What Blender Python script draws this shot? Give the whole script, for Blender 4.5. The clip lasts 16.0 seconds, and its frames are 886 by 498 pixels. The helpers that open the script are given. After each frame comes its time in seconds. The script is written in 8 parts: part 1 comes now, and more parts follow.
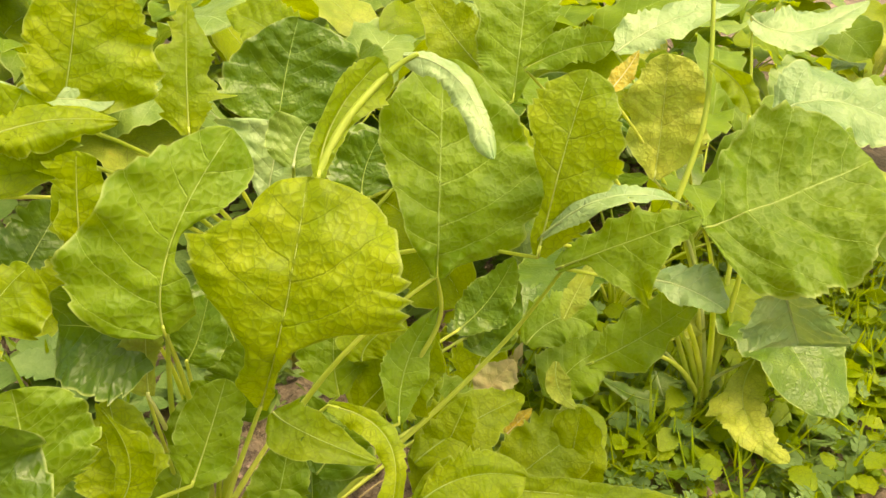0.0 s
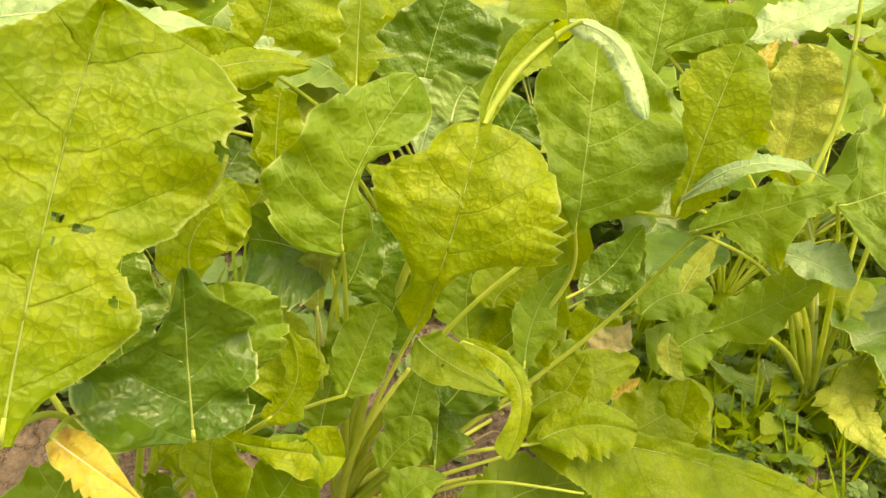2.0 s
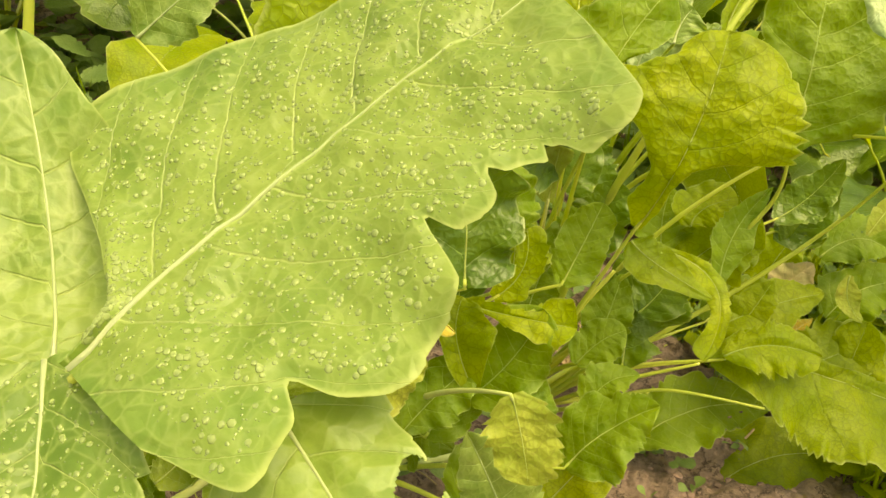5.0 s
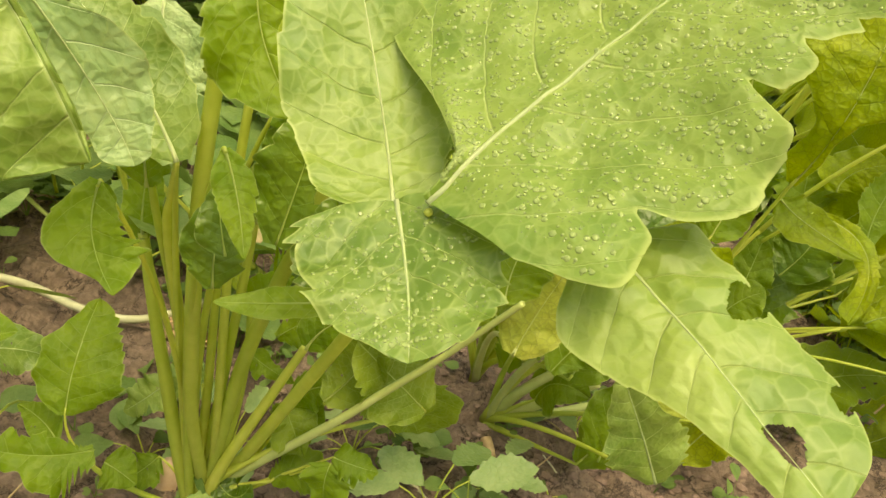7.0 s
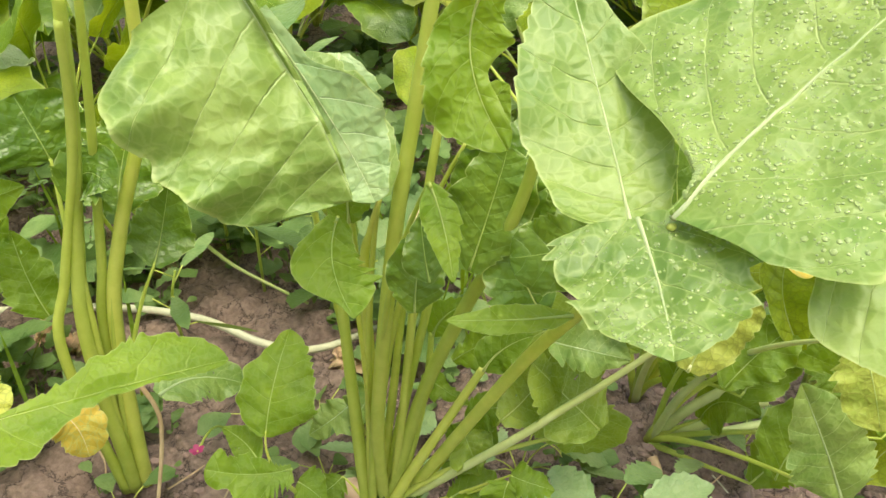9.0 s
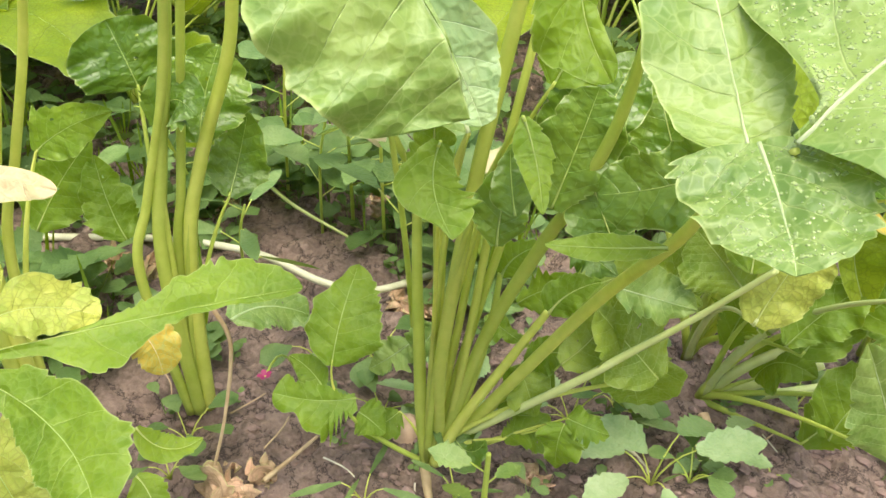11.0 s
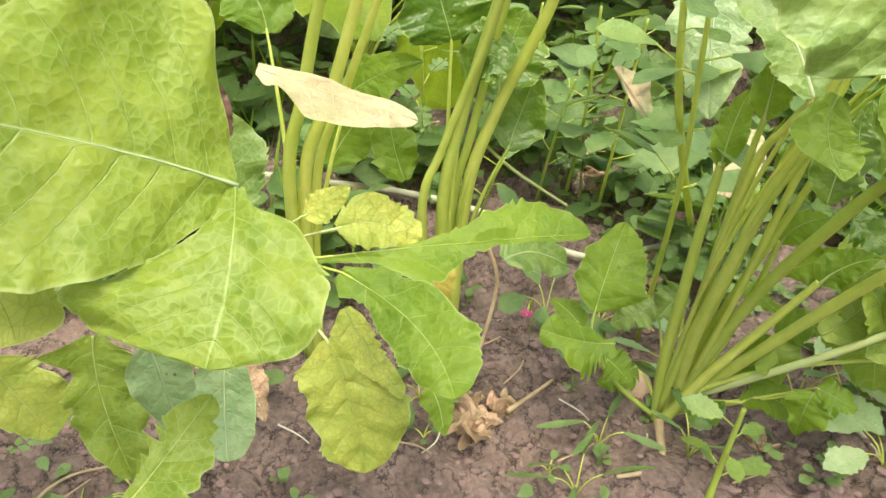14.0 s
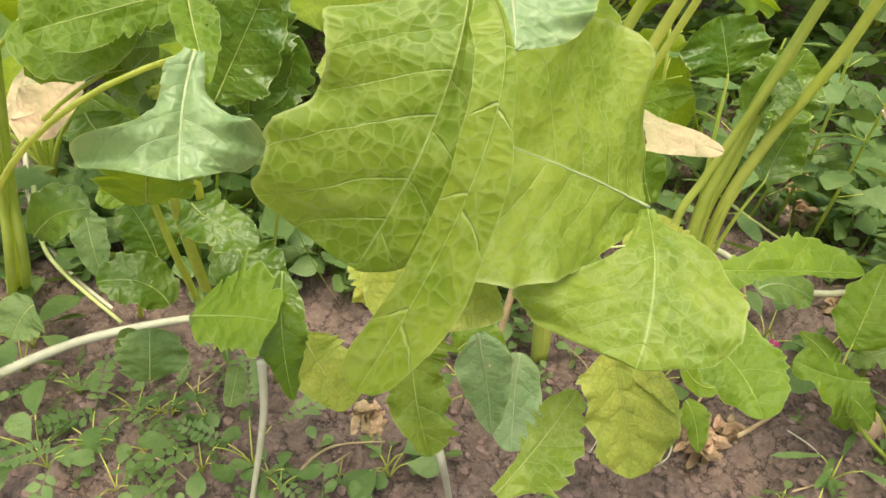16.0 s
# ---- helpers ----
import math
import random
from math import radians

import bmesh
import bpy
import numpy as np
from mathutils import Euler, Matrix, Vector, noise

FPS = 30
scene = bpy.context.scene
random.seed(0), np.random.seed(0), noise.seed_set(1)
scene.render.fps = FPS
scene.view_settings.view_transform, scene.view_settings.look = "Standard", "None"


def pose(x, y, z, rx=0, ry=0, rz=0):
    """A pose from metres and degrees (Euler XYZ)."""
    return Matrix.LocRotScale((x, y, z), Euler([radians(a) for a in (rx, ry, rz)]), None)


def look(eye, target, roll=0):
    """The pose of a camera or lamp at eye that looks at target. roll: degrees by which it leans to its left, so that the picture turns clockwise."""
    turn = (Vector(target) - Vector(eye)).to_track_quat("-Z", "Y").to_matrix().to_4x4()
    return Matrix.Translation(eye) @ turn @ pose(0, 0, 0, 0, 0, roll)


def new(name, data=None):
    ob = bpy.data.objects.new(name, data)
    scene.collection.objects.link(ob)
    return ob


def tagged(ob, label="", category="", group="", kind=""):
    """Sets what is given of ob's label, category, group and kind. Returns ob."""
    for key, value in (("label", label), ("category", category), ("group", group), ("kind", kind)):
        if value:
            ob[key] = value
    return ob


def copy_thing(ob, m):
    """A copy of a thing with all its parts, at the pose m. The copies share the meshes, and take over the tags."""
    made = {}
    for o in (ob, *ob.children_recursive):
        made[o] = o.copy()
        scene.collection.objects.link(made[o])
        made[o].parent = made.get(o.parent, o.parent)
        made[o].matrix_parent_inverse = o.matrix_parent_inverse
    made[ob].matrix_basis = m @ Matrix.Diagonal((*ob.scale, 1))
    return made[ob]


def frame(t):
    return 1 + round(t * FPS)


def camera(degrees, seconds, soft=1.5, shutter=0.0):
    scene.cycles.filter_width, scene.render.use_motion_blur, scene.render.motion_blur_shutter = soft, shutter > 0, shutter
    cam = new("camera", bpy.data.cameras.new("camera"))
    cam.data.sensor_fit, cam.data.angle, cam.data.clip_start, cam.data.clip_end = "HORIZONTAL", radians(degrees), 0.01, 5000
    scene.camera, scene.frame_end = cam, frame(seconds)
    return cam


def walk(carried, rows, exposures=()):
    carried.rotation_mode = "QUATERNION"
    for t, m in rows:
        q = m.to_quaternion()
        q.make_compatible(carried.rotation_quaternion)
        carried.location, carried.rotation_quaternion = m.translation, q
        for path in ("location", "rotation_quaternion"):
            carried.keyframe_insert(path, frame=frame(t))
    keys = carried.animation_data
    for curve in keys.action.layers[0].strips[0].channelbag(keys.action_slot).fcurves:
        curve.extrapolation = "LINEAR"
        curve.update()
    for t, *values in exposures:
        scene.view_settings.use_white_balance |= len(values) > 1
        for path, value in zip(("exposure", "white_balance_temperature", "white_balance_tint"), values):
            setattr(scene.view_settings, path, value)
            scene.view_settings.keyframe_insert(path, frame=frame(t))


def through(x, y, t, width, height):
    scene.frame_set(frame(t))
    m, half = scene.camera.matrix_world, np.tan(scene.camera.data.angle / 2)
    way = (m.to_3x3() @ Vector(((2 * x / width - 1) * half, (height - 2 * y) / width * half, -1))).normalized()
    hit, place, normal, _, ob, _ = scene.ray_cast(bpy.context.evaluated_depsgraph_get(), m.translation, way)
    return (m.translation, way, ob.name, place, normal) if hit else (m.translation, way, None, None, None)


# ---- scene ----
cam = camera(58.6, 16.0)
# seconds, eye x y z, yaw (to the left from +y), pitch, lean
ROWS = [
    (0, -0.0010, 0.0000, 0.6511, -5.72, -28.06, 6.45),
    (0.5, -0.0118, -0.0199, 0.6496, -3.89, -28.08, 6.89),
    (1, -0.0210, -0.0338, 0.6423, -2.08, -29.08, 8.04),
    (1.5, -0.0323, -0.0451, 0.6410, -0.20, -29.32, 7.80),
    (2, -0.0414, -0.0614, 0.6419, 1.34, -29.27, 7.86),
    (2.5, -0.0523, -0.0850, 0.6390, 3.17, -29.87, 8.23),
    (3, -0.0616, -0.1104, 0.6352, 4.91, -30.32, 8.87),
    (3.2, -0.0658, -0.1200, 0.6347, 5.60, -30.58, 9.21),
    (5.3, -0.1258, -0.1632, 0.5983, 9.89, -32.21, 8.44),
    (5.5, -0.1290, -0.1698, 0.5930, 10.13, -32.31, 8.94),
    (6, -0.1415, -0.1886, 0.5911, 12.25, -32.87, 8.99),
    (6.5, -0.1509, -0.2004, 0.5888, 13.48, -33.28, 9.03),
    (7, -0.1642, -0.2130, 0.5871, 15.91, -33.63, 7.16),
    (7.5, -0.1748, -0.2221, 0.5858, 19.17, -33.84, 3.73),
    (8, -0.1829, -0.2290, 0.5880, 21.93, -31.82, 1.60),
    (8.5, -0.1890, -0.2397, 0.5911, 24.33, -32.19, -0.15),
    (9, -0.1908, -0.2503, 0.5966, 26.17, -31.93, -0.98),
    (9.2, -0.1940, -0.2568, 0.5994, 26.45, -31.62, -0.37),
    (11.3, -0.2071, -0.2846, 0.5827, 29.78, -35.02, 0.33),
    (11.5, -0.2079, -0.2903, 0.5732, 30.37, -35.13, 0.14),
    (12, -0.2169, -0.3077, 0.5680, 31.81, -35.54, 0.65),
    (12.5, -0.2245, -0.3193, 0.5683, 32.79, -35.46, 0.63),
    (13, -0.2371, -0.3446, 0.5691, 34.01, -35.63, 1.16),
    (13.5, -0.2551, -0.3743, 0.5729, 35.75, -35.77, 1.36),
    (14, -0.2842, -0.4167, 0.5901, 38.86, -35.19, 1.19),
    (14.5, -0.3003, -0.4458, 0.6022, 41.34, -34.50, 0.45),
    (15, -0.3208, -0.4861, 0.6110, 43.62, -34.20, 0.63),
    (15.5, -0.3360, -0.5128, 0.6119, 45.07, -34.35, 0.93),
    (16, -0.3681, -0.5452, 0.6141, 47.76, -34.65, 1.45),
]


def gaze(x, y, z, yaw, pitch, lean):
    return pose(x, y, z) @ pose(0, 0, 0, 0, 0, yaw) @ pose(0, 0, 0, 90 + pitch) @ pose(0, 0, 0, 0, 0, lean)


walk(cam, [(t, gaze(*row)) for t, *row in ROWS],
     exposures=[(0, 1.3, 10300, -7), (3.2, 1.38, 10500, -6), (5.5, 1.06, 11600, -8), (7.0, 0.94, 10000, -9), (8.5, 1.16, 7200, -5), (11.3, 1.4, 6350, 3), (13.0, 1.44, 6650, 3), (14.5, 1.25, 6400, 3), (16, 1.0, 6750, 1)])

# ---- light: bright, thinly veiled sky ----
world = bpy.data.worlds.new("sky")
scene.world = world
world.use_nodes = True
wn = world.node_tree.nodes
sky = wn.new("ShaderNodeTexSky")
sky.sky_type = "NISHITA"
sky.sun_disc = False
sky.sun_elevation = radians(72)
sky.sun_rotation = radians(125)
sky.air_density, sky.dust_density, sky.ozone_density = 1.0, 6.0, 1.0
wn["Background"].inputs["Strength"].default_value = 0.14
world.node_tree.links.new(sky.outputs["Color"], wn["Background"].inputs["Color"])
sun = new("sun", bpy.data.lights.new("sun", "SUN"))
sun.data.energy, sun.data.angle, sun.data.color = 1.2, radians(45), (1.0, 0.95, 0.88)
sun.matrix_world = look((0.5, -0.35, 2.7), (0, 0, 0))
tagged(sun, "soft daylight through thin cloud", "sun", kind="structure")


# ---- materials ----
def nodes(name):
    m = bpy.data.materials.new(name)
    m.use_nodes = True
    t = m.node_tree
    return m, t, t.nodes["Principled BSDF"], t.nodes["Material Output"]


def add(t, kind, **values):
    n = t.nodes.new(kind)
    for key, value in values.items():
        n.inputs[key.replace("_", " ")].default_value = value
    return n


def mix(t, factor, a, b, blend="MIX"):
    n = t.nodes.new("ShaderNodeMix")
    n.data_type, n.blend_type = "RGBA", blend
    for socket, value in (("Factor", factor), ("A", a), ("B", b)):
        got = [i for i in n.inputs if i.name == socket and (i.type == "RGBA" or socket == "Factor" and i.type == "VALUE")][0]
        if hasattr(value, "is_linked"):
            t.links.new(value, got)
        else:
            got.default_value = value
    return [o for o in n.outputs if o.type == "RGBA"][0]


def ramp(t, source, low, high):
    n = t.nodes.new("ShaderNodeMapRange")
    n.interpolation_type = "SMOOTHSTEP"
    n.inputs["From Min"].default_value, n.inputs["From Max"].default_value = low, high
    t.links.new(source, n.inputs["Value"])
    return n.outputs["Result"]


def leaf_material(name, light, dark, through_colour, through=0.42, rough=0.45, vein=(0.40, 0.48, 0.15), spots=0.0, spot_colour=(0.3, 0.2, 0.05), bump=0.3, net=0.6, pale=(0.52, 0.60, 0.24), dusky=False, gloss=0.3):
    m, t, p, out = nodes(name)
    uv = t.nodes.new("ShaderNodeUVMap")
    uv.uv_map = "UVMap"
    info = t.nodes.new("ShaderNodeObjectInfo")
    geo = t.nodes.new("ShaderNodeNewGeometry")
    grain = add(t, "ShaderNodeTexNoise", Scale=55.0, Detail=5.0, Roughness=0.6)
    wide = add(t, "ShaderNodeTexNoise", Scale=9.0, Detail=3.0, Roughness=0.55)
    for n in (grain, wide):
        t.links.new(geo.outputs["Position"], n.inputs["Vector"])
    veins = add(t, "ShaderNodeTexVoronoi", Scale=190.0)
    veins.feature = "DISTANCE_TO_EDGE"
    warp = mix(t, 0.004, uv.outputs["UV"], grain.outputs["Color"], "ADD")
    t.links.new(warp, veins.inputs["Vector"])
    colour = mix(t, ramp(t, wide.outputs["Fac"], 0.3, 0.7), (*dark, 1), (*light, 1))
    colour = mix(t, 0.35, colour, mix(t, ramp(t, grain.outputs["Fac"], 0.35, 0.65), (*dark, 1), (*light, 1)))
    fleck = add(t, "ShaderNodeTexNoise", Scale=24.0, Detail=6.0, Roughness=0.72)
    t.links.new(geo.outputs["Position"], fleck.inputs["Vector"])
    tone = mix(t, ramp(t, fleck.outputs["Fac"], 0.3, 0.72), (0.64, 0.76, 0.6, 1), (1.28, 1.16, 1.2, 1))
    colour = mix(t, 1.0, colour, tone, "MULTIPLY")
    own = mix(t, ramp(t, info.outputs["Random"], 0.0, 1.0), (0.82, 0.86, 0.8, 1), (1.15, 1.1, 1.1, 1))
    colour = mix(t, 1.0, colour, own, "MULTIPLY")
    ways = t.nodes.new("ShaderNodeUVMap")
    ways.uv_map = "VeinMap"
    split = t.nodes.new("ShaderNodeSeparateXYZ")
    t.links.new(ways.outputs["UV"], split.inputs["Vector"])
    off = t.nodes.new("ShaderNodeMath")
    off.operation = "PINGPONG"
    off.inputs[1].default_value = 0.5
    bent = t.nodes.new("ShaderNodeMath")
    bent.operation = "MULTIPLY_ADD"
    bent.inputs[1].default_value = 0.22
    t.links.new(grain.outputs["Fac"], bent.inputs[0])
    t.links.new(split.outputs["X"], bent.inputs[2])
    shift = t.nodes.new("ShaderNodeMath")
    shift.inputs[1].default_value = -0.11
    t.links.new(bent.outputs["Value"], shift.inputs[0])
    t.links.new(shift.outputs["Value"], off.inputs[0])
    wide_at = t.nodes.new("ShaderNodeMapRange")
    wide_at.inputs["To Min"].default_value, wide_at.inputs["To Max"].default_value = 0.034, 0.010
    t.links.new(split.outputs["Y"], wide_at.inputs["Value"])
    main = t.nodes.new("ShaderNodeMapRange")
    main.inputs["To Min"].default_value, main.inputs["To Max"].default_value = 1.0, 0.0
    t.links.new(off.outputs["Value"], main.inputs["Value"])
    t.links.new(wide_at.outputs["Result"], main.inputs["From Max"])
    line = t.nodes.new("ShaderNodeMath")
    line.operation = "MULTIPLY"
    edge = t.nodes.new("ShaderNodeMapRange")
    edge.inputs["From Min"].default_value, edge.inputs["From Max"].default_value = 0.0, 0.085
    edge.inputs["To Min"].default_value, edge.inputs["To Max"].default_value = 1.0, 0.0
    t.links.new(veins.outputs["Distance"], edge.inputs["Value"])
    t.links.new(edge.outputs["Result"], line.inputs[0])
    line.inputs[1].default_value = net
    colour = mix(t, line.outputs["Value"], colour, (*vein, 1))
    coarse = add(t, "ShaderNodeTexVoronoi", Scale=72.0)
    coarse.feature = "DISTANCE_TO_EDGE"
    t.links.new(mix(t, 0.009, uv.outputs["UV"], grain.outputs["Color"], "ADD"), coarse.inputs["Vector"])
    branch = t.nodes.new("ShaderNodeMapRange")
    branch.inputs["From Min"].default_value, branch.inputs["From Max"].default_value = 0.0, 0.055
    branch.inputs["To Min"].default_value, branch.inputs["To Max"].default_value = net * 0.8, 0.0
    t.links.new(coarse.outputs["Distance"], branch.inputs["Value"])
    colour = mix(t, branch.outputs["Result"], colour, (*vein, 1))
    soft = t.nodes.new("ShaderNodeMath")
    soft.operation = "MULTIPLY"
    soft.inputs[1].default_value = 0.55
    keel = t.nodes.new("ShaderNodeMapRange")
    keel.inputs["From Min"].default_value, keel.inputs["From Max"].default_value = 0.007, 0.020
    keel.inputs["To Min"].default_value, keel.inputs["To Max"].default_value = 1.0, 0.0
    t.links.new(split.outputs["Y"], keel.inputs["Value"])
    most = t.nodes.new("ShaderNodeMath")
    most.operation = "MAXIMUM"
    t.links.new(main.outputs["Result"], most.inputs[0])
    t.links.new(keel.outputs["Result"], most.inputs[1])
    t.links.new(most.outputs["Value"], soft.inputs[0])
    colour = mix(t, soft.outputs["Value"], colour, (*pale, 1))
    margin = t.nodes.new("ShaderNodeMath")
    margin.operation = "MULTIPLY"
    margin.inputs[1].default_value = 0.6
    t.links.new(ramp(t, split.outputs["Y"], 0.955, 0.995), margin.inputs[0])
    colour = mix(t, margin.outputs["Value"], colour, (0.5, 0.56, 0.2, 1))
    if spots:
        blot = add(t, "ShaderNodeTexNoise", Scale=26.0, Detail=4.0, Roughness=0.7)
        t.links.new(geo.outputs["Position"], blot.inputs["Vector"])
        colour = mix(t, ramp(t, blot.outputs["Fac"], 0.72 - spots, 0.8 - spots * 0.6), colour, (*spot_colour, 1))
    t.links.new(colour, p.inputs["Base Color"])
    p.inputs["Roughness"].default_value = rough
    p.inputs["Specular IOR Level"].default_value = gloss
    b1 = t.nodes.new("ShaderNodeBump")
    b1.inputs["Strength"].default_value, b1.inputs["Distance"].default_value = bump * 1.15, 0.0016
    pucker = add(t, "ShaderNodeTexNoise", Scale=210.0, Detail=2.0, Roughness=0.5)
    t.links.new(uv.outputs["UV"], pucker.inputs["Vector"])
    cushion = t.nodes.new("ShaderNodeMath")
    cushion.operation = "MULTIPLY_ADD"
    cushion.inputs[1].default_value = 0.7
    t.links.new(ramp(t, veins.outputs["Distance"], 0.0, 0.34), cushion.inputs[0])
    t.links.new(pucker.outputs["Fac"], cushion.inputs[2])
    swollen = t.nodes.new("ShaderNodeMath")
    swollen.operation = "MULTIPLY_ADD"
    swollen.inputs[1].default_value = 0.5
    t.links.new(ramp(t, coarse.outputs["Distance"], 0.0, 0.22), swollen.inputs[0])
    t.links.new(cushion.outputs["Value"], swollen.inputs[2])
    t.links.new(swollen.outputs["Value"], b1.inputs["Height"])
    b2 = t.nodes.new("ShaderNodeBump")
    b2.inputs["Strength"].default_value, b2.inputs["Distance"].default_value = bump * 0.7, 0.0035
    t.links.new(grain.outputs["Fac"], b2.inputs["Height"])
    b3 = t.nodes.new("ShaderNodeBump")
    b3.inputs["Strength"].default_value, b3.inputs["Distance"].default_value = 0.5, 0.0012
    t.links.new(main.outputs["Result"], b3.inputs["Height"])
    t.links.new(b1.outputs["Normal"], b3.inputs["Normal"])
    t.links.new(b3.outputs["Normal"], b2.inputs["Normal"])
    t.links.new(b2.outputs["Normal"], p.inputs["Normal"])
    tl = t.nodes.new("ShaderNodeBsdfTranslucent")
    tc = mix(t, ramp(t, wide.outputs["Fac"], 0.3, 0.7), (*[c * 0.8 for c in through_colour], 1), (*through_colour, 1))
    tc = mix(t, line.outputs["Value"], tc, (*[c * 0.62 for c in through_colour], 1))
    tc = mix(t, soft.outputs["Value"], tc, (*[c * 0.5 if dusky else c * 1.1 + 0.08 for c in through_colour], 1))
    tc = mix(t, branch.outputs["Result"], tc, (*[c * 0.55 for c in through_colour], 1))
    t.links.new(tc, tl.inputs["Color"])
    both = t.nodes.new("ShaderNodeMixShader")
    both.inputs["Fac"].default_value = through
    t.links.new(p.outputs["BSDF"], both.inputs[1])
    t.links.new(tl.outputs["BSDF"], both.inputs[2])
    t.links.new(both.outputs["Shader"], out.inputs["Surface"])
    return m


def plain_material(name, light, dark, scale=40.0, rough=0.5, bump=0.3, through=0.0, distance=0.002):
    m, t, p, out = nodes(name)
    geo = t.nodes.new("ShaderNodeNewGeometry")
    grain = add(t, "ShaderNodeTexNoise", Scale=scale, Detail=6.0, Roughness=0.65)
    wide = add(t, "ShaderNodeTexNoise", Scale=scale * 0.17, Detail=3.0)
    for n in (grain, wide):
        t.links.new(geo.outputs["Position"], n.inputs["Vector"])
    colour = mix(t, ramp(t, grain.outputs["Fac"], 0.3, 0.7), (*dark, 1), (*light, 1))
    colour = mix(t, 0.45, colour, mix(t, ramp(t, wide.outputs["Fac"], 0.35, 0.65), (*dark, 1), (*light, 1)))
    info = t.nodes.new("ShaderNodeObjectInfo")
    colour = mix(t, 1.0, colour, mix(t, info.outputs["Random"], (0.80, 0.86, 0.78, 1), (1.10, 1.05, 1.15, 1)), "MULTIPLY")
    t.links.new(colour, p.inputs["Base Color"])
    p.inputs["Roughness"].default_value = rough
    b = t.nodes.new("ShaderNodeBump")
    b.inputs["Strength"].default_value, b.inputs["Distance"].default_value = bump, distance
    t.links.new(grain.outputs["Fac"], b.inputs["Height"])
    t.links.new(b.outputs["Normal"], p.inputs["Normal"])
    if through:
        tl = t.nodes.new("ShaderNodeBsdfTranslucent")
        t.links.new(colour, tl.inputs["Color"])
        both = t.nodes.new("ShaderNodeMixShader")
        both.inputs["Fac"].default_value = through
        t.links.new(p.outputs["BSDF"], both.inputs[1])
        t.links.new(tl.outputs["BSDF"], both.inputs[2])
        t.links.new(both.outputs["Shader"], out.inputs["Surface"])
    return m


GREEN = leaf_material("leaf_green", (0.185, 0.295, 0.022), (0.115, 0.205, 0.012), (0.40, 0.49, 0.015), through=0.42, vein=(0.28, 0.38, 0.06), pale=(0.40, 0.49, 0.13))
LIGHT = leaf_material("leaf_light", (0.31, 0.39, 0.022), (0.215, 0.295, 0.014), (0.49, 0.565, 0.02), through=0.47, vein=(0.17, 0.235, 0.02), pale=(0.16, 0.22, 0.02), dusky=True)
FRESH = leaf_material("leaf_fresh", (0.28, 0.365, 0.05), (0.19, 0.28, 0.03), (0.43, 0.51, 0.03), through=0.42, rough=0.38, vein=(0.40, 0.49, 0.12), pale=(0.48, 0.57, 0.20), bump=0.2)
DARK = leaf_material("leaf_dark", (0.14, 0.225, 0.018), (0.085, 0.155, 0.011), (0.24, 0.36, 0.02), through=0.3, rough=0.28, gloss=0.5, vein=(0.13, 0.24, 0.04), net=0.2, pale=(0.22, 0.34, 0.08))
WAXY = leaf_material("leaf_waxy", (0.225, 0.325, 0.08), (0.16, 0.25, 0.045), (0.36, 0.48, 0.04), through=0.3, rough=0.42, net=0.35, gloss=0.5, bump=0.2)
PALE = leaf_material("leaf_pale", (0.32, 0.43, 0.22), (0.24, 0.36, 0.15), (0.40, 0.50, 0.10), through=0.28, rough=0.38, net=0.2, pale=(0.55, 0.64, 0.42), gloss=0.5)
YELLOW = leaf_material("leaf_yellowing", (0.49, 0.54, 0.11), (0.39, 0.45, 0.08), (0.50, 0.52, 0.05), through=0.40, spots=0.10, spot_colour=(0.45, 0.30, 0.06), vein=(0.30, 0.32, 0.06), pale=(0.24, 0.25, 0.05), dusky=True)
GOLD = leaf_material("leaf_golden", (0.62, 0.46, 0.08), (0.45, 0.34, 0.05), (0.75, 0.5, 0.05), through=0.35, spots=0.18, spot_colour=(0.3, 0.16, 0.05))
DRY = leaf_material("leaf_dry", (0.72, 0.59, 0.38), (0.60, 0.46, 0.28), (0.85, 0.7, 0.45), through=0.25, rough=0.7, vein=(0.6, 0.45, 0.28), net=0.15, bump=0.25, pale=(0.66, 0.52, 0.33))
WITHER = leaf_material("leaf_withered", (0.64, 0.45, 0.31), (0.44, 0.29, 0.18), (0.5, 0.34, 0.16), through=0.2, rough=0.75, vein=(0.3, 0.19, 0.1), spots=0.08, spot_colour=(0.22, 0.12, 0.07), bump=0.6, pale=(0.5, 0.35, 0.2))
HERB = leaf_material("leaf_herb", (0.20, 0.29, 0.105), (0.11, 0.19, 0.055), (0.32, 0.42, 0.05), through=0.3, rough=0.5, net=0.1)
RIB = plain_material("leaf_rib", (0.66, 0.72, 0.42), (0.54, 0.63, 0.28), 60, 0.45, 0.15, 0.45)
RIB_SOFT = plain_material("leaf_rib_soft", (0.60, 0.66, 0.22), (0.50, 0.58, 0.15), 60, 0.45, 0.15, 0.5)
STALK = plain_material("stalk_green", (0.76, 0.80, 0.20), (0.58, 0.66, 0.11), 45, 0.34, 0.2, 0.45)
STALK_PALE = plain_material("stalk_pale", (0.74, 0.77, 0.34), (0.58, 0.63, 0.20), 45, 0.42, 0.2, 0.2)
CORD = plain_material("runner_pale", (0.66, 0.62, 0.46), (0.48, 0.45, 0.28), 70, 0.6, 0.4)
STRAW = plain_material("straw", (0.55, 0.42, 0.24), (0.36, 0.24, 0.12), 80, 0.75, 0.5)
BULB = plain_material("bulb_skin", (0.66, 0.50, 0.34), (0.46, 0.31, 0.18), 50, 0.6, 0.4)
SOIL, soil_tree, soil_shader, _ = nodes("soil")
soil_geo = soil_tree.nodes.new("ShaderNodeNewGeometry")
